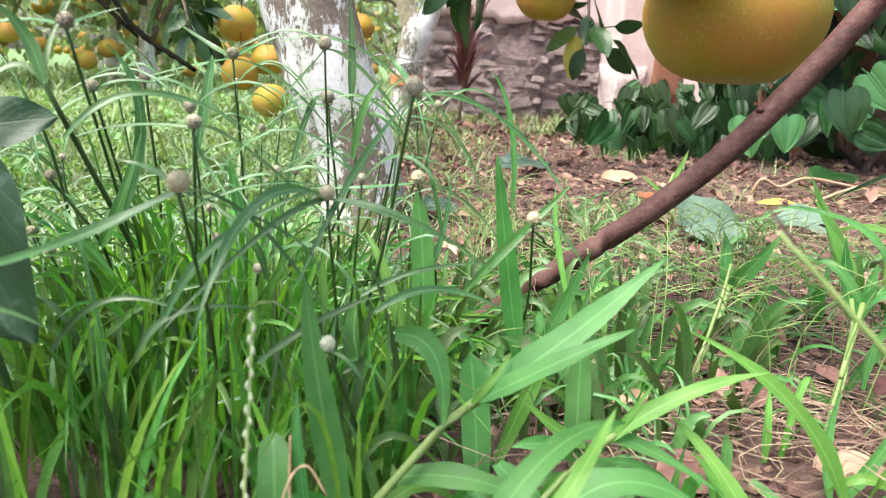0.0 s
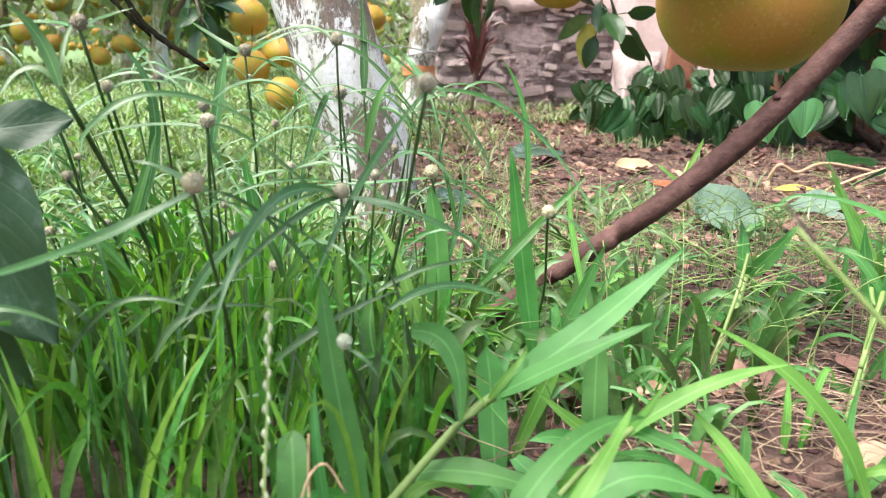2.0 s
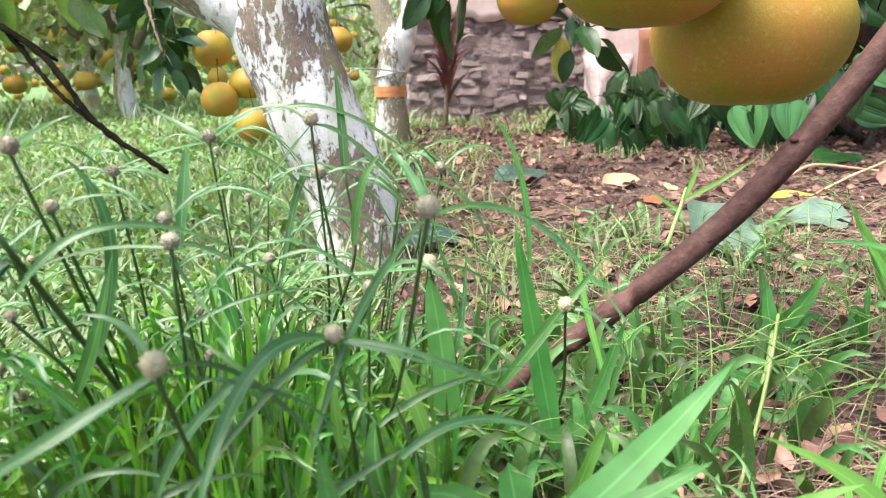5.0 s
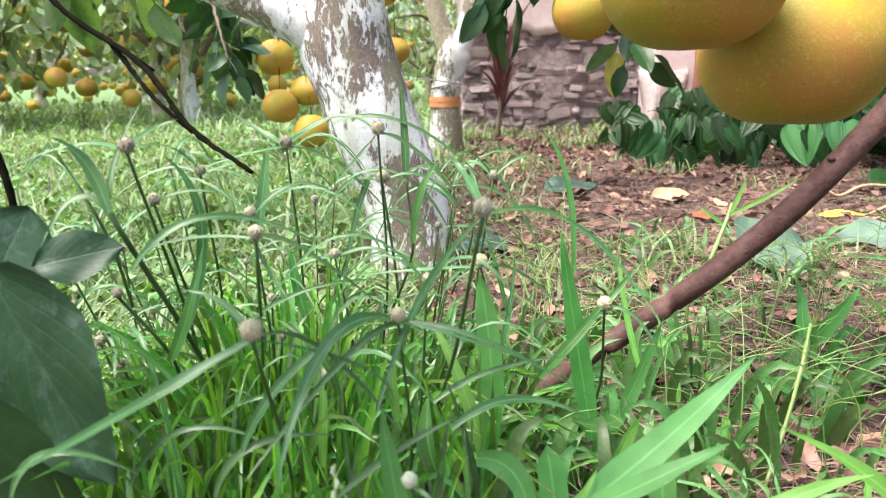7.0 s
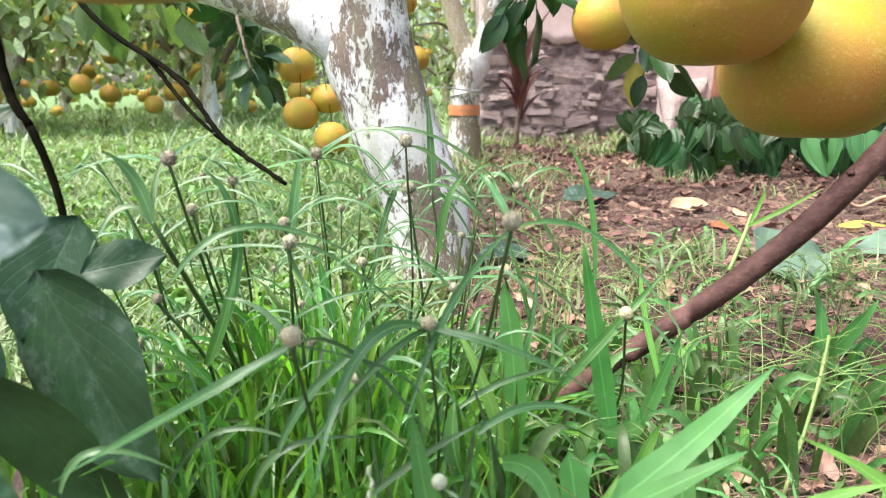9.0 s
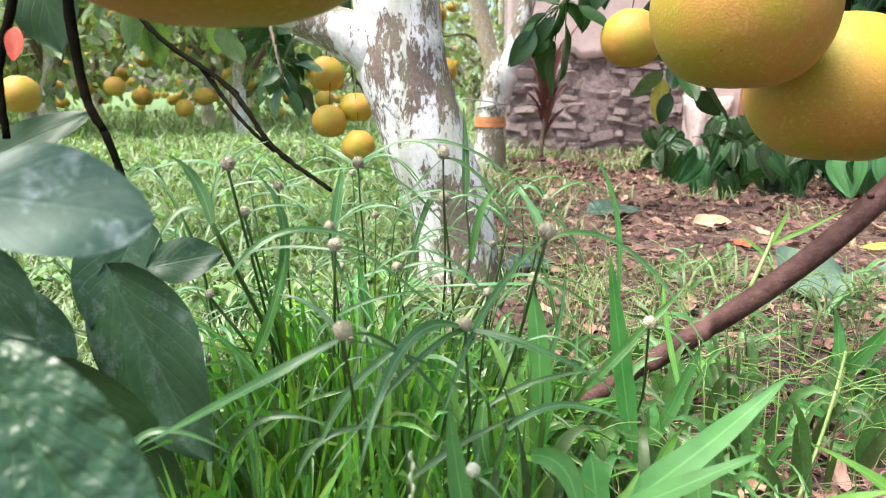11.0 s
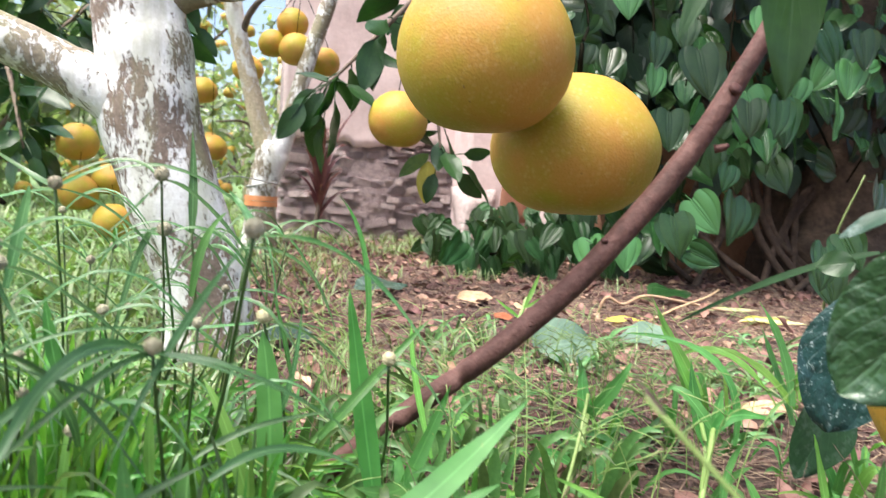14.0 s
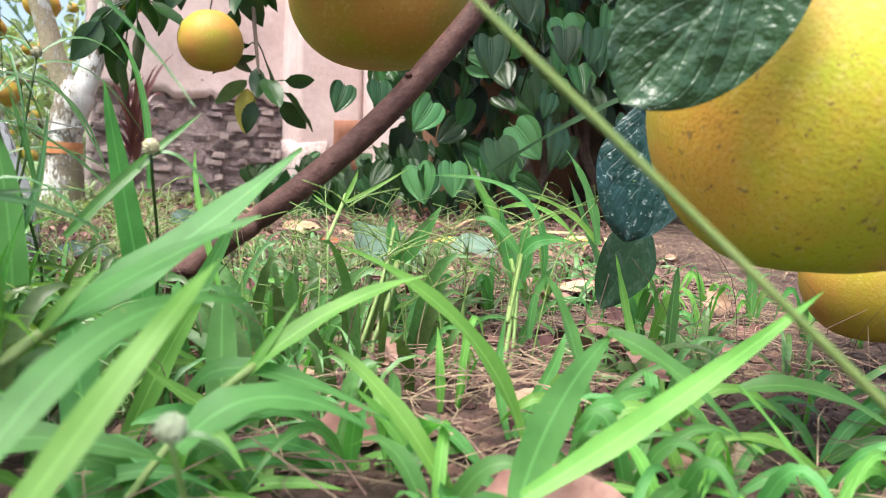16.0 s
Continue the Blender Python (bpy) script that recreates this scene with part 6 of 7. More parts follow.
# hanging growth round the fruit clusters and over the wall
leafy_branch("pomelo_branch", "drooping pomelo branch with dark glossy leaves by the fruit cluster", [(-1.35, 3.6, 1.3), (-1.15, 3.2, 0.85), (-1.0, 2.95, 0.55), (-0.92, 2.83, 0.34)], [0.016, 0.012, 0.008, 0.004], 52, 0.13, 2, reach=0.12, start=0.35)
leafy_branch("pomelo_branch", "drooping pomelo branch carrying the low fruit cluster", [(-0.70, 3.5, 1.4), (-0.74, 3.25, 1.05), (-0.76, 3.1, 0.86), (-0.76, 3.04, 0.74)], [0.016, 0.012, 0.009, 0.005], 34, 0.13, 7, reach=0.16)
leafy_branch("pomelo_branch", "leafy pomelo branch in front of the wall", [(0.62, 2.2, 1.15), (0.45, 2.05, 0.92), (0.26, 1.97, 0.72), (0.12, 1.95, 0.56), (0.06, 1.95, 0.50)], [0.012, 0.009, 0.007, 0.004, 0.002], 40, 0.12, 12, reach=0.14)
sprig = leafy_branch("pomelo_branch", "leafy sprig beside the bright hanging pomelo", [(0.34, 2.02, 0.80), (0.345, 1.98, 0.58), (0.35, 1.93, 0.42), (0.36, 1.92, 0.33)], [0.007, 0.006, 0.004, 0.002], 16, 0.10, 15, reach=0.07, hang=0.9)
leafy_branch("pomelo_branch", "dense dark pomelo growth behind the limewashed trunk", [(-0.29, 2.95, 1.10), (-0.38, 2.6, 0.98), (-0.50, 2.3, 0.78), (-0.60, 2.15, 0.62)], [0.014, 0.011, 0.008, 0.004], 60, 0.12, 19, reach=0.22)
leafy_branch("pomelo_branch", "pomelo branch with pale backlit leaves over the turf", [(-0.90, 1.10, 0.94), (-1.25, 1.7, 1.0), (-1.30, 2.2, 0.86), (-1.10, 2.5, 0.62)], [0.012, 0.009, 0.006, 0.003], 36, 0.12, 23, reach=0.16, material=CITRUS)
leafy_branch("pomelo_branch", "pomelo branch with pale backlit leaves near the sedge", [(-0.90, 1.10, 0.94), (-0.85, 1.3, 0.78), (-0.78, 1.45, 0.60), (-0.74, 1.50, 0.48)], [0.008, 0.006, 0.004, 0.002], 20, 0.11, 41, material=BACKLIT, reach=0.08, start=0.4)
leafy_branch("pomelo_branch", "pomelo branch with backlit leaves over the turf", [(-0.62, 1.20, 0.56), (-0.66, 1.40, 0.62), (-0.66, 1.55, 0.54), (-0.65, 1.62, 0.46)], [0.008, 0.006, 0.004, 0.002], 14, 0.10, 43, material=BACKLIT, reach=0.07, start=0.35)
leafy_branch("pomelo_branch", "dark leafy pomelo branch behind the leaning limb", [(-0.27, 1.26, 0.78), (-0.42, 1.7, 0.86), (-0.55, 2.0, 0.78), (-0.66, 2.2, 0.66)], [0.012, 0.009, 0.006, 0.003], 44, 0.12, 47, reach=0.16, start=0.3)
leaf_between(sprig, (0.33, 1.94, 0.34), (0.322, 1.93, 0.235), 0.05, YELLOW_LEAF, (-0.3, -1, 0.2), label="yellowed leaf")
leaf_between(sprig, (0.33, 1.95, 0.36), (0.255, 1.92, 0.30), 0.04, BACKLIT, (-0.2, -0.8, 0.5))
for mid, rad in (((-0.053, 3.05, 0.880), 0.060), ((-0.125, 3.06, 0.800), 0.055), ((-0.035, 2.99, 0.772), 0.064), ((0.075, 3.06, 0.745), 0.058)):
    hang_pomelo(ROUND, mid, rad, "small golden pomelo in a cluster high on a forked tree", (-0.02, 2.90, 0.985), mid[0] * 900, group="high pomelo cluster")
for mid in ((-0.382, 3.388, 0.404), (-0.431, 3.408, 0.643), (-0.244, 3.391, 0.746)):
    hang_pomelo(FLAT, mid, 0.066, "pomelo half hidden behind the limewashed trunk", (-0.335, 2.97, 1.42), mid[0] * 900, group="hidden pomelos")

# ---------------------------------------------------------------- low growth and litter
def turf():
    """Short grass under the orchard, thinning out on the bare soil."""
    r = random.Random(77)
    verts, faces, uvs = [], [], []

    def blade_at(x, y, h, w):
        a = r.uniform(0, 6.283)
        lean = h * r.uniform(0.2, 1.9)
        z = ground_z(x, y) - 0.004
        dx, dy = math.cos(a), math.sin(a)
        sx, sy = -dy * w * 0.5, dx * w * 0.5
        k = len(verts)
        verts.extend(((x - sx, y - sy, z), (x + sx, y + sy, z), (x + dx * lean * 0.35 - sx, y + dy * lean * 0.35 - sy, z + h * 0.65), (x + dx * lean * 0.35 + sx, y + dy * lean * 0.35 + sy, z + h * 0.65), (x + dx * lean, y + dy * lean, z + h)))
        faces.extend(((k, k + 1, k + 3, k + 2), (k + 2, k + 3, k + 4)))

    for _ in range(36000):
        u = r.random()
        y = 0.75 + 9.0 * u ** 2.0
        x = -0.05 - r.random() * (0.5 + 0.95 * y)
        edge = 0.25 * noise.noise(V(x * 2.3, y * 2.3, 0.5)) + 0.12
        if x > edge - 0.15:
            continue
        blade_at(x, y, r.uniform(0.010, 0.045) * (1 + 0.12 * y) * (2.4 if r.random() < 0.06 else 1.0), r.uniform(0.0018, 0.0042) * (1 + 0.5 * y))
    for _ in range(2600):
        y = r.uniform(3.2, 4.0)
        x = r.uniform(-0.5, 1.2)
        if noise.noise(V(x * 4, y * 4, 2)) > 0.0:
            blade_at(x, y, r.uniform(0.01, 0.05) * (2.2 if r.random() < 0.1 else 1.0), 0.006)
    for _ in range(5200):
        x, y = r.uniform(-0.05, 1.3), r.uniform(0.7, 3.2)
        if noise.noise(V(x * 3.7, y * 3.7, 9)) + 0.12 - 0.7 * x > 0.06:
            blade_at(x, y, r.uniform(0.015, 0.06), r.uniform(0.002, 0.005))
    me = bpy.data.meshes.new("turf")
    me.from_pydata(verts, [], faces)
    me.materials.append(TURF)
    tagged(new("turf", me), "short bright green grass under orchard trees", "grass", kind="stuff")


turf()


def turf_weeds():
    """Small round leaves between the grass under the orchard."""
    r = random.Random(78)
    bm = bmesh.new()
    for _ in range(1500):
        y = 1.0 + 4.6 * r.random() ** 1.5
        x = -0.12 - r.random() * (0.3 + 0.9 * y)
        h = r.uniform(0.01, 0.05)
        for _ in range(3):
            p = V(x + r.gauss(0, .012), y + r.gauss(0, .012), ground_z(x, y) + h)
            a = r.uniform(0, 6.283)
            ln = r.uniform(0.014, 0.032) * (1 + 0.12 * y)
            quick_leaf(bm, p, V(math.cos(a), math.sin(a), r.gauss(0.1, .3)).normalized(), any_way(r, 2.0), ln, ln * r.uniform(0.5, 0.8))
    tagged(obj("turf_weeds", bm, CLOVER, False), "low round-leaved green weeds in the turf", "weed", kind="stuff")


turf_weeds()


def small_weeds():
    """Young grass and weeds between the straw."""
    r = random.Random(15)
    bm = bmesh.new()
    for k in range(720):
        x, y = r.uniform(0.02, 0.95), 0.50 + 0.90 * r.random() ** 1.3
        if x > 0.75 * y + 0.25 or x < 0.05 + 0.25 * (y - 0.6):
            continue
        if x > 0.20 and y < 0.74 and k % 5 < 3:
            continue
        if noise.noise(V(x * 5, y * 5, 4)) < -0.22 + 0.25 * max(0, y - 0.8) + 0.45 * max(0, x - 0.28):
            continue
        foot = V(x, y, ground_z(x, y) - 0.003)
        for _ in range(r.randint(2, 4)):
            a = r.uniform(0, 6.283)
            h, q = r.uniform(0.006, 0.052), r.uniform(0.014, 0.075)
            d = V(math.cos(a), math.sin(a), 0)
            strip(bm, foot, foot + d * q * 0.4 + V(0, 0, h * 0.75), foot + d * q + V(0, 0, h * r.uniform(0.6, 1.05)), r.choice((0.0022, 0.003, 0.004, 0.006, 0.0085)), 5, (r.gauss(0, .4), -0.7, 0.7), 0.3)
    tagged(obj("young_weeds", bm, WEED), "young green weeds sprouting through dry straw", "weed", kind="stuff")
    bm = bmesh.new()
    for k in range(170):
        a, q = r.uniform(0, 6.283), r.random() ** 0.5
        x, y = 0.10 + 0.20 * q * math.cos(a), 0.66 + 0.17 * q * math.sin(a)
        if y < 0.5:
            continue
        foot = V(x, y, ground_z(x, y) - 0.003)
        h, q = r.uniform(0.04, 0.11), r.uniform(0.01, 0.07)
        d = V(math.cos(a * 3), math.sin(a * 3), 0)
        strip(bm, foot, foot + d * q * 0.4 + V(0, 0, h * 0.75), foot + d * q + V(0, 0, h * r.uniform(0.6, 1.05)), r.uniform(0.004, 0.011), 6, (r.gauss(0, .4), -0.8, 0.5), 0.3)
    tagged(obj("grass_undergrowth", bm, WEED), "green grass undergrowth at the foot of the branch", "grass", kind="stuff")


small_weeds()


def wiry_grass():
    """Thin branching seed stems round the foot of the branch."""
    r = random.Random(43)
    bm = bmesh.new()
    for k in range(150):
        x, y = r.uniform(0.04, 0.60), r.uniform(0.56, 1.10)
        if x > 0.62 * y:
            continue
        p = V(x, y, ground_z(x, y))
        a, h = r.uniform(0, 6.283), r.uniform(0.06, 0.14)
        d = V(math.cos(a), math.sin(a) * 0.6, 0)
        top = p + d * h * r.uniform(0.2, 0.9) + V(0, 0, h)
        mid = p + d * h * 0.15 + V(0, 0, h * 0.65)
        tube(bm, [p, mid, top], [0.0006, 0.0003], 5, 8)
        for _ in range(3):
            s = mid.lerp(top, r.random())
            b = r.uniform(0, 6.283)
            tube(bm, [s, s + V(math.cos(b), math.sin(b) * 0.6, 0.6) * 0.012, s + V(math.cos(b), math.sin(b) * 0.6, 0.35) * r.uniform(0.02, 0.045)], [0.0005, 0.0003], 4, 4)
    tagged(obj("wiry_grass", bm, SHEATH), "thin wiry pale green seed stems of wild grass", "grass", kind="stuff")


wiry_grass()


def near_shoots():
    """Broad young shoots on the bare soil in front."""
    r = random.Random(64)
    for k in range(36):
        x, y = r.uniform(0.0, 0.46), r.uniform(0.40, 0.80)
        if x > 0.2 and y < 0.66 and r.random() < 0.65:
            continue
        if x > 0.15 + 0.6 * (y - 0.1):
            continue
        pl = thing("grass_plant", (x, y, 0.0), "young broad-bladed grass shoot on bare soil", "grass", "young grass shoots")
        foot = V(x, y, ground_z(x, y) - 0.004)
        for _ in range(r.randint(3, 5)):
            a = r.uniform(0, 6.283)
            h, q = r.uniform(0.016, 0.055), r.uniform(0.025, 0.095)
            d = V(math.cos(a), math.sin(a) * 0.7, 0)
            blade_part(pl, foot, foot + d * q * 0.45 + V(0, 0, h), foot + d * q + V(0, 0, h * r.uniform(0.3, 1.0)), r.uniform(0.003, 0.009), r.choice((BLADE, BLADE, BLADE_LIME)), (r.gauss(0, .3), -0.7, 0.7), n=8)


near_shoots()


def side_shoots():
    """Scattered shoots on the straw below the low fruit."""
    r = random.Random(81)
    for k in range(16):
        x = r.uniform(0.40, 0.78)
        y = r.uniform(0.62, 0.98)
        pl = thing("grass_plant", (x, y, 0.0), "young grass shoot on straw under hanging fruit", "grass", "young grass shoots")
        foot = V(x, y, ground_z(x, y) - 0.004)
        for _ in range(r.randint(3, 6)):
            a = r.uniform(0, 6.283)
            h, q = r.uniform(0.02, 0.07), r.uniform(0.02, 0.08)
            d = V(math.cos(a), math.sin(a) * 0.7, 0)
            blade_part(pl, foot, foot + d * q * 0.45 + V(0, 0, h), foot + d * q + V(0, 0, h * r.uniform(0.4, 1.1)), r.uniform(0.004, 0.012), r.choice((BLADE, BLADE, BLADE_LIME)), (r.gauss(0, .3), -0.8, 0.6), n=8)


side_shoots()


def front_shoots():
    """Low broad blades and threads right in front."""
    r = random.Random(29)
    for k in range(46):
        x, y = r.uniform(-0.04, 0.48), r.uniform(0.27, 0.45)
        pl = thing("grass_plant", (x, y, 0.0), "low broad-bladed grass shoot close to the soil", "grass", "young grass shoots")
        foot = V(x, y, ground_z(x, y) - 0.004)
        for _ in range(r.randint(3, 6)):
            a = r.uniform(0, 6.283)
            h, q = r.uniform(0.010, 0.042), r.uniform(0.03, 0.085)
            d = V(math.cos(a), math.sin(a) * 0.7, 0)
            blade_part(pl, foot, foot + d * q * 0.45 + V(0, 0, h), foot + d * q + V(0, 0, h * r.uniform(0.3, 1.0)), r.uniform(0.004, 0.011), r.choice((BLADE, BLADE, BLADE_LIME)), (r.gauss(0, .3), -0.7, 0.7), n=8)


front_shoots()


def dry_straw():
    """Dead stems and threads lying crosswise on the soil, a few standing."""
    r = random.Random(8)
    bm = bmesh.new()
    for k in range(6500):
        x, y = r.uniform(0.0, 1.5), 0.28 + 2.4 * r.random() ** 1.5
        if x > 0.8 * y + 0.3:
            continue
        a = r.gauss(0.2, 0.9)
        ln = r.uniform(0.015, 0.085)
        d = V(math.cos(a), math.sin(a), r.gauss(0, 0.12))
        p = V(x, y, ground_z(x, y) + r.uniform(0.001, 0.018))
        s = V(-d.y, d.x, 0).normalized() * r.uniform(0.00015, 0.0004)
        m = p + d * ln * 0.5 + V(r.gauss(0, .006), r.gauss(0, .006), r.uniform(0, .008))
        e = p + d * ln
        va = [bm.verts.new(q) for q in (p - s, p + s, m - s, m + s, e - s * 0.4, e + s * 0.4)]
        vb = [bm.verts.new(q + V(0, 0, s.length * 1.2)) for q in (p, m, e)]
        for i in (0, 2):
            j = i // 2
            bm.faces.new((va[i], va[i + 2], vb[j + 1], vb[j]))
            bm.faces.new((va[i + 3], va[i + 1], vb[j], vb[j + 1]))
    for k in range(4600):
        y = 0.48 + 1.6 * r.random() ** 1.1
        x = r.uniform(0.10, 0.35 + 0.72 * y)
        if noise.noise(V(x * 6, y * 6, 12)) < 0.02:
            continue
        a, ln, w = r.gauss(0.1, 1.0), r.uniform(0.03, 0.12), r.uniform(0.00022, 0.0006)
        d = V(math.cos(a), math.sin(a), 0)
        side = V(-d.y, d.x, 0)
        p = V(x, y, ground_z(x, y) + r.uniform(0.001, 0.022))
        bend, rise = r.gauss(0, .16) * ln, r.uniform(-0.004, 0.014)
        rows = []
        for i in range(5):
            u = i / 4
            q = p + d * ln * u + side * bend * 4 * u * (1 - u) + V(0, 0, rise * 4 * u * (1 - u))
            rows.append((bm.verts.new(q - side * w), bm.verts.new(q + side * w), bm.verts.new(q + V(0, 0, w * 1.4))))
        for p0, p1 in zip(rows, rows[1:]):
            bm.faces.new((p0[0], p1[0], p1[2], p0[2]))
            bm.faces.new((p0[2], p1[2], p1[1], p0[1]))
    for k in range(170):
        x, y = r.uniform(-0.02, 0.85), r.uniform(0.5, 1.1)
        p = V(x, y, ground_z(x, y))
        h = r.uniform(0.04, 0.12)
        a = r.uniform(0, 6.28)
        tube(bm, [p, p + V(0.01 * math.cos(a), 0.01 * math.sin(a), h * 0.6), p + V(0.06 * math.cos(a), 0.03 * math.sin(a), h)], [0.0004, 0.0002], 4, 6)
    tagged(obj("dry_straw", bm, STRAW), "pale dry straw and dead stems on soil", "straw", kind="stuff")


dry_straw()


def soil_crumbs():
    """Loose clods of damp soil."""
    r = random.Random(37)
    verts, faces = [], []
    for k in range(9500):
        y = 0.24 + 3.3 * r.random() ** 1.5
        x = r.uniform(-0.10, 0.25 + 0.65 * y)
        s = r.uniform(0.0018, 0.006) * (2.0 if r.random() < 0.06 else 1.0) * (0.7 + 0.7 * y)
        z = ground_z(x, y) + s * 0.2
        a = r.uniform(0, 6.283)
        c, d = math.cos(a) * s, math.sin(a) * s
        q, n = r.uniform(0.5, 1.0), len(verts)
        verts.extend(((x + c, y + d, z), (x - d * q, y + c * q, z + s * 0.1), (x - c, y - d, z), (x + d * q, y - c * q, z - s * 0.1), (x + c * 0.3, y + d * 0.4, z + s * r.uniform(0.5, 0.9)), (x - d * 0.4, y + c * 0.2, z + s * r.uniform(0.4, 0.8)), (x, y, z - s * 0.6)))
        faces.extend(((n, n + 1, n + 5, n + 4), (n + 1, n + 2, n + 5), (n + 2, n + 3, n + 4, n + 5), (n + 3, n, n + 4), (n + 1, n, n + 6), (n + 2, n + 1, n + 6), (n + 3, n + 2, n + 6), (n, n + 3, n + 6)))
    me = bpy.data.meshes.new("soil_crumbs")
    me.from_pydata(verts, [], faces)
    me.materials.append(CRUMB)
    tagged(new("soil_crumbs", me), "loose dark red-brown crumbs of damp soil", "soil", kind="stuff")


soil_crumbs()


def leaf_litter():
    r = random.Random(51)
    bm = bmesh.new()
    for k in range(1900):
        y = 0.8 + 3.1 * r.random() ** 1.1
        x = r.uniform(-0.15, 0.25 + 0.62 * y)
        p = V(x, y, ground_z(x, y) + r.uniform(0.002, 0.012))
        a = r.uniform(0, 6.283)
        ln = r.uniform(0.006, 0.022) * (1 + 0.45 * y) * r.uniform(0.5, 1.35)
        leaf(bm, p, V(math.cos(a), math.sin(a), r.gauss(0.05, .15)), any_way(r, 2.5), ln, ln * r.uniform(0.35, 0.6), 4, 0.5, r.uniform(-0.4, 0.5), 0.0, 0.15, r.random() * 6, 1)
    for k in range(420):
        y = 0.55 + 2.9 * r.random() ** 1.1
        x = r.uniform(0.02, 0.25 + 0.62 * y)
        p = V(x, y, ground_z(x, y) + r.uniform(0.003, 0.014))
        a = r.uniform(0, 6.283)
        ln = r.uniform(0.022, 0.055)
        leaf(bm, p, V(math.cos(a), math.sin(a), r.gauss(0.05, .25)), any_way(r, 1.8), ln, ln * r.uniform(0.35, 0.6), 6, 0.7, r.uniform(-0.6, 0.6), 0.0, 0.2, r.random() * 6, 2)
    tagged(obj("leaf_litter", bm, LITTER), "curled pinkish-brown dead leaves on bare soil", "dead leaves", kind="stuff")


leaf_litter()


def ground_leaf(name, label, x, y, ln, wd, turn, material, lift=0.012, tilt=0.25):
    a = radians(turn)
    bm = leaf(bmesh.new(), (0, 0, 0), (math.cos(a), math.sin(a), 0.06), (0.1, -tilt, 1), ln, wd, 9, 0.2, 0.15, 0.6 if material in (VINE, CITRUS_PALE, PALE_LEAF) else 0.0, 0.06, x * 9, 3)
    ob = obj(name, bm, material)
    ob.location = (x, y, ground_z(x, y) + lift)
    return tagged(ob, label, "leaf")


ground_leaf("fallen_leaf", "rust-red fallen leaf curled on the soil", 0.42, 1.55, 0.05, 0.035, 20, RUST)
ground_leaf("fallen_leaf", "long yellow fallen leaf on the soil", 0.66, 1.56, 0.10, 0.028, 5, YELLOW_LEAF)
ground_leaf("fallen_leaf", "yellow-green fallen leaf beneath the vines", 1.03, 1.64, 0.13, 0.045, -6, YELLOW_LEAF)
ground_leaf("creeping_leaf", "pale blue-green creeping leaf on the soil", 0.41, 1.20, 0.12, 0.12, 25, PALE_LEAF, 0.03, 0.8)
ground_leaf("creeping_leaf", "pale blue-green creeping leaf on the soil", 0.68, 1.32, 0.085, 0.08, 165, PALE_LEAF, 0.025, 0.5)
ground_leaf("fallen_leaf", "tan curled fallen leaf on the soil", 0.38, 1.74, 0.09, 0.045, 8, DRY_TAN, 0.02, 0.6)
ground_leaf("fallen_leaf", "tan fallen leaf beside the leaning branch", 0.50, 1.66, 0.06, 0.03, 60, DRY_TAN, 0.015, 0.6)
ground_leaf("fallen_leaf", "pale bleached fallen leaf on straw", 0.58, 0.93, 0.075, 0.028, -12, DRY_TAN, 0.014, 0.4)
ground_leaf("fallen_strap", "pale yellow-green fallen strap leaf", 0.98, 1.72, 0.16, 0.022, 6, FADED, 0.016)
ground_leaf("fallen_strap", "pale yellow-green fallen strap leaf", 1.00, 1.60, 0.15, 0.024, -14, FADED, 0.020)
ground_leaf("fallen_strap", "pale yellow-green fallen strap leaf", 1.10, 1.66, 0.14, 0.020, 30, FADED, 0.012)
runner = thing("vine_runner", (0.72, 1.70, 0.0), "bare tan vine runner looping over the soil", "vine")
under(obj("stem", tube(bmesh.new(), [(0.70, 1.70, 0.0), (0.72, 1.69, 0.045), (0.76, 1.69, 0.03), (0.82, 1.70, 0.05), (0.93, 1.71, 0.035), (1.02, 1.70, 0.02)], [0.004, 0.0032], 7, 30, 0.1), DRY_TAN), runner)
under(obj("stem", tube(bmesh.new(), [(0.80, 1.64, 0.0), (0.88, 1.66, 0.03), (0.97, 1.70, 0.05), (1.05, 1.78, 0.06)], [0.003, 0.0024], 7, 24, 0.1), DRY_TAN), runner)
ground_leaf("creeping_leaf", "green heart-shaped leaf on the soil below vines", 0.94, 1.90, 0.12, 0.09, 10, VINE, 0.03)
ground_leaf("creeping_leaf", "bright green leaf lying on the soil", 0.17, 1.82, 0.12, 0.08, 20, CITRUS_PALE, 0.03)
ground_leaf("creeping_leaf", "bright green leaf lying in thin grass", 0.05, 1.30, 0.09, 0.06, 200, CITRUS_PALE, 0.02)
ground_leaf("fallen_leaf", "pale dry fallen leaf on straw", 0.60, 0.96, 0.07, 0.03, -15, LITTER)

for gx, gy, gl, gw, gt in ((0.30, 0.40, 0.075, 0.045, 15), (0.22, 0.39, 0.06, 0.035, -30), (0.40, 0.52, 0.07, 0.04, 40), (0.36, 0.62, 0.06, 0.03, 80), (0.17, 0.47, 0.05, 0.03, 10), (0.50, 0.70, 0.06, 0.035, -20), (0.27, 0.58, 0.05, 0.028, 60)):
    ground_leaf("fallen_leaf", "tan dry fallen leaf curled among weeds", gx, gy, gl, gw, gt, LITTER, 0.010, 0.5)

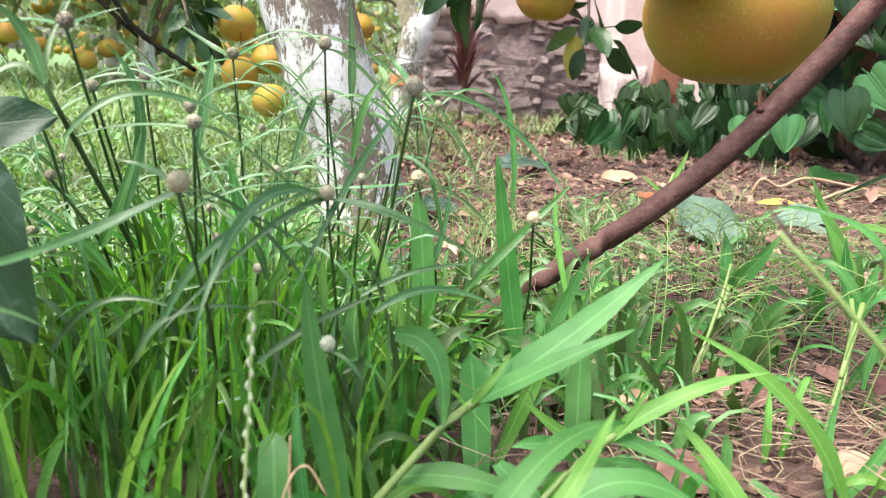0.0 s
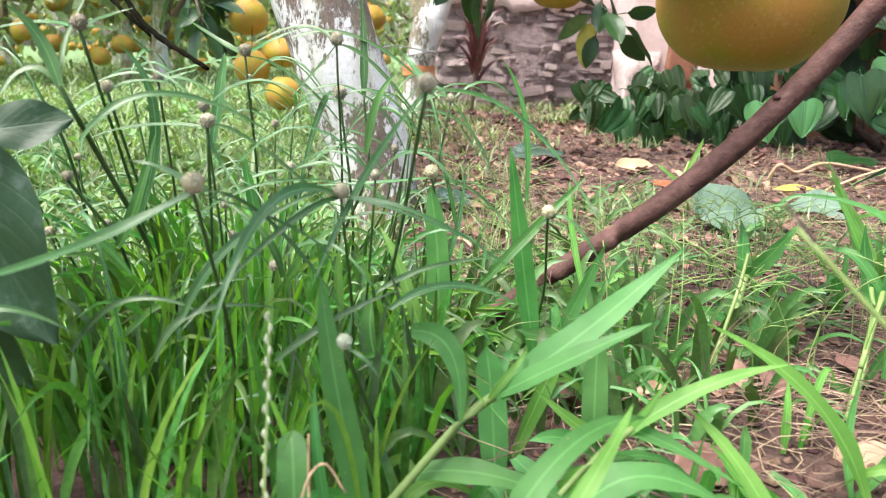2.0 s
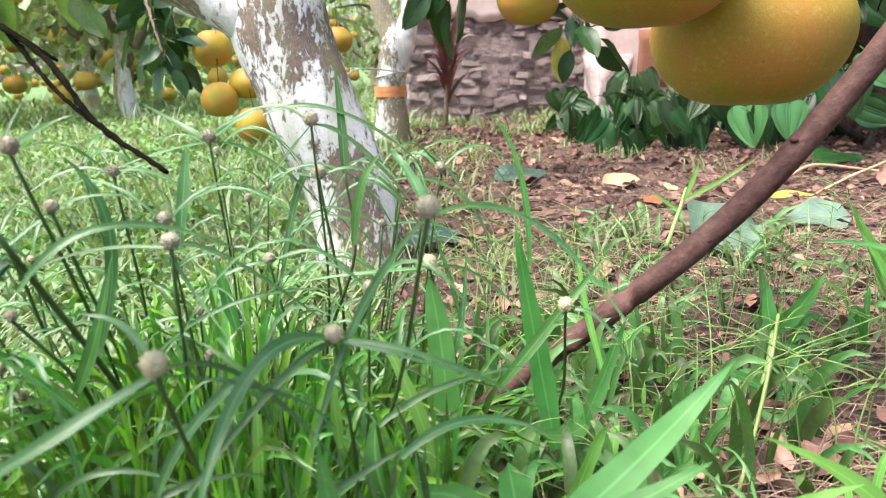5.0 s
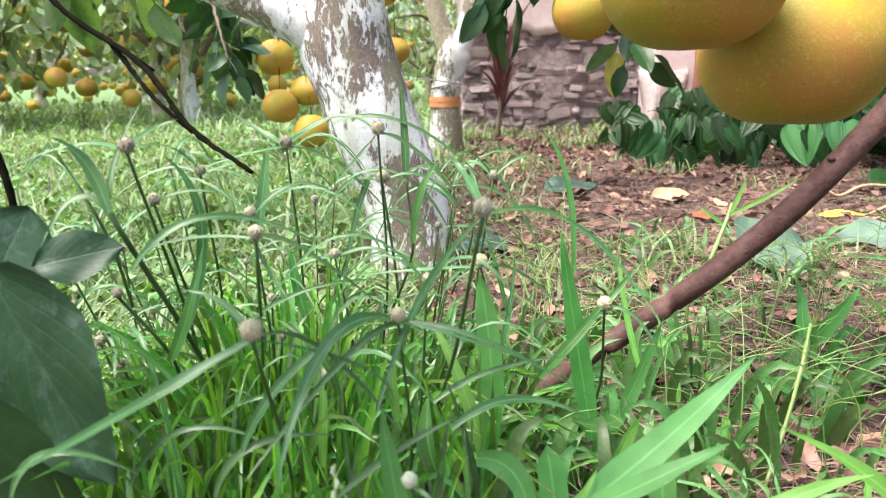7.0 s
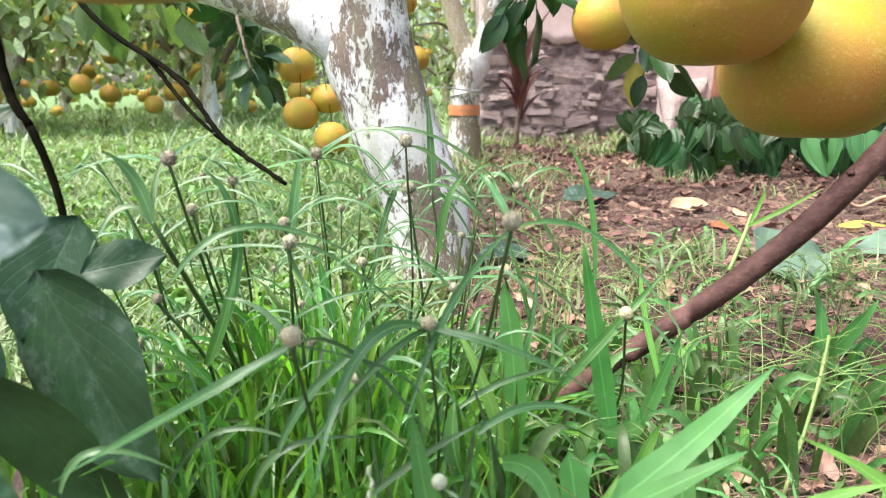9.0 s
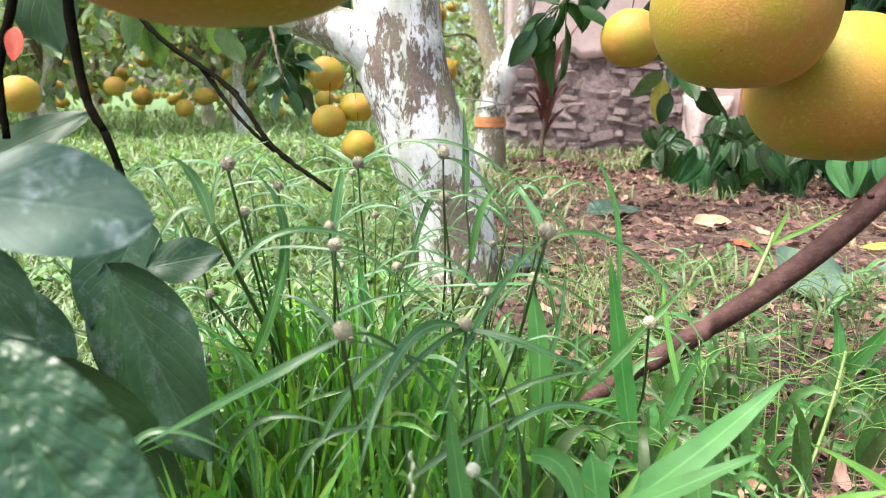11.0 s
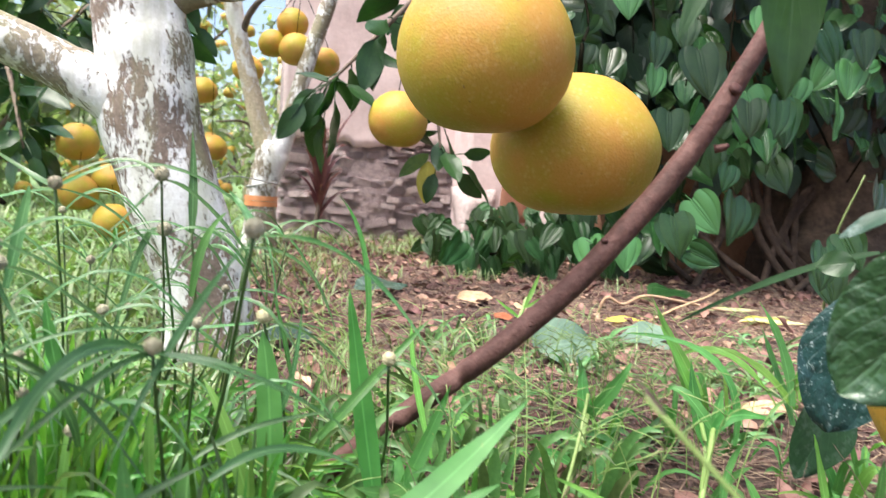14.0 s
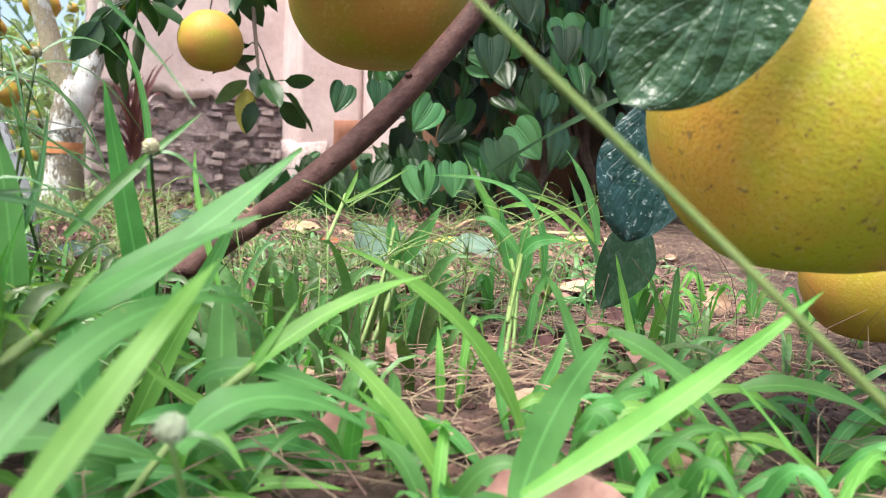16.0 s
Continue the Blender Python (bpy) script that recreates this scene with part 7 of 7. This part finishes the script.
bm = bmesh.new()
blob(bm, (0, 0, 0), 0.022, 0.017, 0.014, 3.3, 20, 12, 0.35)
stone = obj("stone", bm, PEBBLE)
stone.location = (0.305, 0.505, 0.012)
tagged(stone, "rounded tan stone among the grass", "stone")
bm = bmesh.new()
blob(bm, (0, 0, 0), 0.03, 0.02, 0.012, 8.3, 14, 8, 0.5)
stone = obj("stone", bm, PEBBLE)
stone.location = (0.36, 0.42, 0.010)
tagged(stone, "flat tan stone half buried in the soil", "stone")
bm = bmesh.new()
strip(bm, (-0.06, 0, 0), (0, 0.01, 0.02), (0.06, -0.01, 0.005), 0.05, 8, (0, -0.5, 0.9), 0.4, 0.6)
scrap = obj("plastic_scrap", bm, SCRAP)
scrap.location = (0.70, 3.36, ground_z(0.70, 3.36) + 0.006)
tagged(scrap, "crumpled pale plastic scrap on the ground", "litter")


# ---------------------------------------------------------------- red-leaved plant by the wall
def cordyline(x, y):
    r = random.Random(6)
    pl = thing("cordyline", (x, y, 0), "dark red strap-leaved plant against the rubble wall", "plant")
    under(obj("stem", tube(bmesh.new(), [(x, y, -0.02), (x + 0.01, y, 0.12), (x + 0.03, y, 0.30)], [0.014, 0.011, 0.008], 8, 10, 0.1), BARK), pl)
    for k in range(24):
        a = k * 2.4
        s = V(x + 0.02, y, 0.12 + 0.16 * k / 24)
        d = V(math.cos(a), math.sin(a) * 0.7, 0)
        up = 0.10 + 0.14 * k / 24
        ln = r.uniform(0.10, 0.17)
        under(obj("leaf", strip(bmesh.new(), s, s + d * ln * 0.40 + V(0, 0, up), s + d * ln + V(0, 0, up * r.uniform(0.5, 1.7)), 0.021, 8, (0, -0.6, 0.8), 0.35), RED_LEAF), pl)


cordyline(0.06, 3.55)


# ---------------------------------------------------------------- vines over the side wall
def heart_mesh(name, seed, material=None, wide=0.95, lobes=0.125):
    """Hanging heart-shaped leaf with a notched base, puffed between its veins, and its bent stalk."""
    bm = bmesh.new()
    uv = bm.loops.layers.uv.new("UVMap")
    across, along = 14, 14
    grid, place = [], {}
    for j in range(along + 1):
        v = j / along
        half = 0.5 * wide * 1.83 * (1 - v) ** 0.8 * (v + 0.12) ** 0.35 * (1 - 0.22 * v ** 3)
        row = []
        for i in range(across + 1):
            u = 2 * i / across - 1
            rise = lobes * math.sin(math.pi * min(1.0, abs(u)) * 0.93) * (1 - v) ** 3
            puff = 0.012 * math.sin(11 * abs(u)) * (1 - v)
            wavy = 0.030 * math.sin(7 * v + seed + (2 if u > 0 else 0)) * u * u
            y = -0.09 * abs(u) * (1 - v) + 0.16 * v * v + puff + wavy
            p = bm.verts.new((u * half + 0.05 * math.sin(seed) * v * v, y, -v + rise))
            place[p] = (u, v)
            row.append(p)
        grid.append(row)
    for j in range(along):
        for i in range(across):
            f = bm.faces.new((grid[j][i], grid[j + 1][i], grid[j + 1][i + 1], grid[j][i + 1]))
            for lp in f.loops:
                lp[uv].uv = place[lp.vert]
    tube(bm, [(0, 0, -0.02), (0, 0.10, 0.10), (0.04, 0.26, 0.20)], [0.018, 0.014], 5, 6)
    bm.normal_update()
    me = bpy.data.meshes.new(name)
    bm.to_mesh(me)
    bm.free()
    for p in me.polygons:
        p.use_smooth = True
    me.materials.append(material or VINE)
    return me


HEARTS = [heart_mesh("heart_leaf", s) for s in (0.3, 2.1, 4.4)]
CREEPERS = [heart_mesh("creeper_leaf", s, IVY, 0.66, 0.08) for s in (1.3, 3.1)]


def vines():
    vine = thing("heart_leaf_vine", (1.3, 2.5, 0), "dense vine with heart-shaped leaves hanging over a wall", "vine")
    r = random.Random(91)
    for k in range(16):
        x = 0.95 + 0.17 * k + r.uniform(-.06, .06)
        y = 2.30 - 0.10 * k * r.random() * 0.6
        pts = [(x, y + 0.28, 1.9), (x + r.gauss(0, .08), y + 0.1, 1.3), (x + r.gauss(0, .1), y, 0.8), (x + r.gauss(0, .1), y - 0.05, 0.3 + 0.3 * r.random())]
        under(obj("vine_stem", tube(bmesh.new(), pts, [0.006, 0.005, 0.003], 6, 18, 0.1, k), TWIG), vine)
    n = 0
    while n < 300:
        x, z = r.uniform(0.74, 2.15), r.uniform(0.10, 1.12)
        y = 2.30 - 0.62 * max(0, x - 0.8) / 1.2 * r.random() - r.uniform(0, 0.18)
        if z < 0.40 and x > 1.12 and r.random() < 0.86:
            continue
        if x < 1.0 and z > 0.75 and r.random() < 0.2:
            continue
        s = r.uniform(0.062, 0.108)
        ob = new("leaf", HEARTS[n % 3])
        ob.matrix_basis = pose(x, y, z, r.gauss(-22, 18), r.gauss(0, 34), r.gauss(8, 30)) @ Matrix.Diagonal((s, s, s, 1))
        under(ob, vine)
        n += 1
    # back layer of leaves, with the shade painted into their colour
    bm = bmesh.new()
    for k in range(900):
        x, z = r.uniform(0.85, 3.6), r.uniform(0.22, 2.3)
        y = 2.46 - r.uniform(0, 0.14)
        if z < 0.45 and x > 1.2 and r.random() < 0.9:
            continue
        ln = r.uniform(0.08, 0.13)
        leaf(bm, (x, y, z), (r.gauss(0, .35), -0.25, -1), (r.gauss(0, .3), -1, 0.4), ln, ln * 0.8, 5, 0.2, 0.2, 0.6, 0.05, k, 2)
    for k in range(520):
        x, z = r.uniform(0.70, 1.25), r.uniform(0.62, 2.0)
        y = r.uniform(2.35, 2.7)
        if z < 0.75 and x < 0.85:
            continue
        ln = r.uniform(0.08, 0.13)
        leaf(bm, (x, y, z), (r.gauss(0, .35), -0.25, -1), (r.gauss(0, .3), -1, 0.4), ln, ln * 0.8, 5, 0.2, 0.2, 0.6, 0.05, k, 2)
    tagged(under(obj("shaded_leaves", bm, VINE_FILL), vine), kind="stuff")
    # low growth at the foot of the pier
    low = thing("ground_ivy", (0.85, 2.6, 0), "low dark green creeper spreading at the wall foot", "vine")
    for k in range(170):
        x = r.uniform(0.50, 1.2)
        y = 2.1 + r.random() * 1.1 + 0.3 * (1.15 - x)
        s = r.uniform(0.075, 0.135)
        ob = new("leaf", CREEPERS[k % 2])
        ob.matrix_basis = pose(x, y, 0.03 + r.uniform(0.04, 0.30) * (0.4 + 0.8 * (x - 0.5)), r.gauss(-34, 18), r.gauss(0, 32), r.gauss(0, 50)) @ Matrix.Diagonal((s, s, s, 1))
        under(ob, low)
    under(obj("vine_stem", tube(bmesh.new(), [(0.6, 2.9, 0.02), (0.8, 2.6, 0.08), (1.0, 2.4, 0.12), (1.2, 2.4, 0.2)], [0.006, 0.004], 6, 20, 0.1), TWIG), low)
    # the few leaves that hang nearest, one by one
    front = (((0.814, 1.724, 0.643, 0.091, 11, 7), (0.809, 1.715, 0.572, 0.084, 12, 5), (0.968, 1.792, 0.602, 0.130, 7, -21), (1.053, 1.722, 0.514, 0.104, -10, -2), (1.130, 1.717, 0.522, 0.114, 7, 5), (1.280, 1.793, 0.716, 0.134, 12, -20), (1.050, 1.780, 0.365, 0.080, 4, 10), (0.951, 1.763, 0.277, 0.126, -3, -25), (1.077, 1.788, 0.288, 0.147, 16, 9), (0.877, 1.767, 0.482, 0.114, -8, 0), (1.300, 1.747, 0.538, 0.132, 27, 16), (0.756, 1.787, 0.778, 0.106, -11, -3), (0.710, 1.791, 0.169, 0.109, -26, -11)),
             ((0.912, 1.785, 0.701, 0.084, -14, 0), (1.342, 1.760, 0.632, 0.105, -7, 3), (1.342, 1.731, 0.702, 0.110, 1, -3), (0.873, 1.705, 0.235, 0.118, -7, -7), (1.104, 1.753, 0.738, 0.108, -12, 2), (1.234, 1.800, 0.595, 0.099, 4, 12), (0.916, 1.720, 0.623, 0.139, -7, -7), (1.054, 1.736, 0.538, 0.138, 0, -11), (1.159, 1.756, 0.525, 0.136, 5, -3), (0.707, 1.706, 0.314, 0.102, 3, 21), (0.518, 1.762, 0.342, 0.078, 0, 11), (0.766, 1.718, 0.177, 0.092, -4, 0), (0.709, 1.770, 0.161, 0.080, 27, -19), (0.600, 1.773, 0.356, 0.077, 2, 0)))
    for row in front:
        for x, y, z, s, yaw, roll in row:
            ob = new("leaf", HEARTS[int(x * 1000) % 3])
            ob.matrix_basis = pose(x, y, z, -14, roll * 1.6, yaw * 1.6) @ Matrix.Diagonal((s * 0.82, s * 0.82, s * 0.82, 1))
            under(ob, vine)
    for a, b, c in (((0.74, 1.95, 1.3), (0.76, 1.82, 0.95), (0.79, 1.80, 0.62)), ((1.00, 1.9, 1.4), (0.96, 1.8, 0.95), (0.92, 1.78, 0.55)), ((1.15, 2.0, 1.1), (1.05, 1.82, 0.6), (0.97, 1.78, 0.36)), ((0.90, 2.1, 1.2), (0.86, 1.85, 0.7), (0.83, 1.80, 0.42)), ((1.35, 2.1, 1.2), (1.25, 1.85, 0.8), (1.20, 1.78, 0.5))):
        under(obj("vine_stem", tube(bmesh.new(), [a, b, c], [0.0035, 0.0025, 0.0016], 6, 18, 0.1, a[0]), TWIG), vine)
    sprig_low = thing("vine_sprig", (0.66, 0.95, 0.10), "young vine shoot with small heart-shaped leaves", "vine")
    under(obj("vine_stem", tube(bmesh.new(), [(0.73, 0.98, -0.01), (0.71, 0.96, 0.12), (0.69, 0.93, 0.22), (0.71, 0.91, 0.31)], [0.0022, 0.0012], 6, 16, 0.1), STALK), sprig_low)
    for x, y, z, s, yaw, roll in ((0.618, 0.851, 0.222, 0.050, 10, 12), (0.655, 0.870, 0.236, 0.044, -20, -25), (0.725, 0.905, 0.300, 0.046, 25, 30), (0.690, 0.940, 0.190, 0.050, -8, -12)):
        ob = new("leaf", HEARTS[int(x * 1000) % 3])
        ob.matrix_basis = pose(x, y, z, -20, roll, yaw) @ Matrix.Diagonal((s, s, s, 1))
        under(ob, sprig_low)
    # roots and a stump below, an added crown out of view above
    roots = thing("wall_tree", (1.95, 2.45, 0), "old tree with a tangle of dark roots grown against a wall, unseen crown added for shade", "tree")
    for k in range(34):
        x = 1.20 + 0.058 * k + r.uniform(-.05, .05)
        pts = [(x, 2.52, 0.85 + r.uniform(-.2, .3)), (x + r.gauss(0, .08), 2.46, 0.5), (x + r.gauss(0, .12), 2.42, 0.2), (x + r.gauss(0.05, .16), 2.36 - r.random() * 0.12, -0.03)]
        under(obj("root", tube(bmesh.new(), pts, [0.018 + 0.012 * r.random(), 0.016, 0.014, 0.010], 8, 22, 0.25, k), ROOTS), roots)
    bm = bmesh.new()
    tube(bm, [(1.95, 2.55, -0.05), (1.93, 2.55, 0.4), (1.9, 2.55, 1.1), (1.95, 2.55, 2.2)], [0.30, 0.22, 0.20, 0.16], 22, 30, 0.22, 5)
    under(obj("trunk", bm, ROOTS), roots)
    # unseen crown, added overhead to cast shade on vines and soil
    bm = bmesh.new()
    for k in range(3400):
        d = any_way(r, 0.1)
        p = V(1.78, 2.2, 2.5) + V(d.x * 1.35, d.y * 1.35, d.z * 0.65) * r.random() ** 0.4
        quick_leaf(bm, p, any_way(r, -0.5), any_way(r, 1.2), r.uniform(0.10, 0.16), r.uniform(0.06, 0.10))
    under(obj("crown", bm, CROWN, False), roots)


vines()


# ---------------------------------------------------------------- rubble of the back wall, stone by stone
def rubble():
    r = random.Random(23)
    shapes = []
    for s in range(7):
        bm = bmesh.new()
        bmesh.ops.create_cube(bm, size=1.0)
        bmesh.ops.bevel(bm, geom=bm.edges[:], offset=0.07, segments=1, affect="EDGES")
        for v in bm.verts:
            v.co += 0.17 * noise.noise_vector(v.co * 2.6 + V(s * 3.1, 0, 0))
        me = bpy.data.meshes.new("stone")
        bm.normal_update()
        bm.to_mesh(me)
        bm.free()
        me.materials.append(STONE)
        shapes.append(me)
    z = -0.02
    while z < 0.58:
        h = r.uniform(0.018, 0.046)
        x = 0.02 - r.uniform(0, 0.06)
        while x < 1.24:
            w = r.uniform(0.035, 0.15)
            if r.random() < 0.16:
                x += w * 0.6
                continue
            ob = new("stone", shapes[r.randrange(7)])
            ob.matrix_basis = wall_turn @ pose(x + w / 2, 0.078 + r.uniform(-0.014, 0.010), z + h / 2 + 0.02 * noise.noise(V(x * 3, z * 5, 0)), r.gauss(0, 9), r.gauss(0, 7), r.gauss(0, 9)) @ Matrix.Diagonal((w * r.uniform(0.7, 1.0), 0.062, h * r.uniform(0.7, 1.3), 1))
            ob.parent = wall_back
            x += w
        z += h * 0.92


rubble()
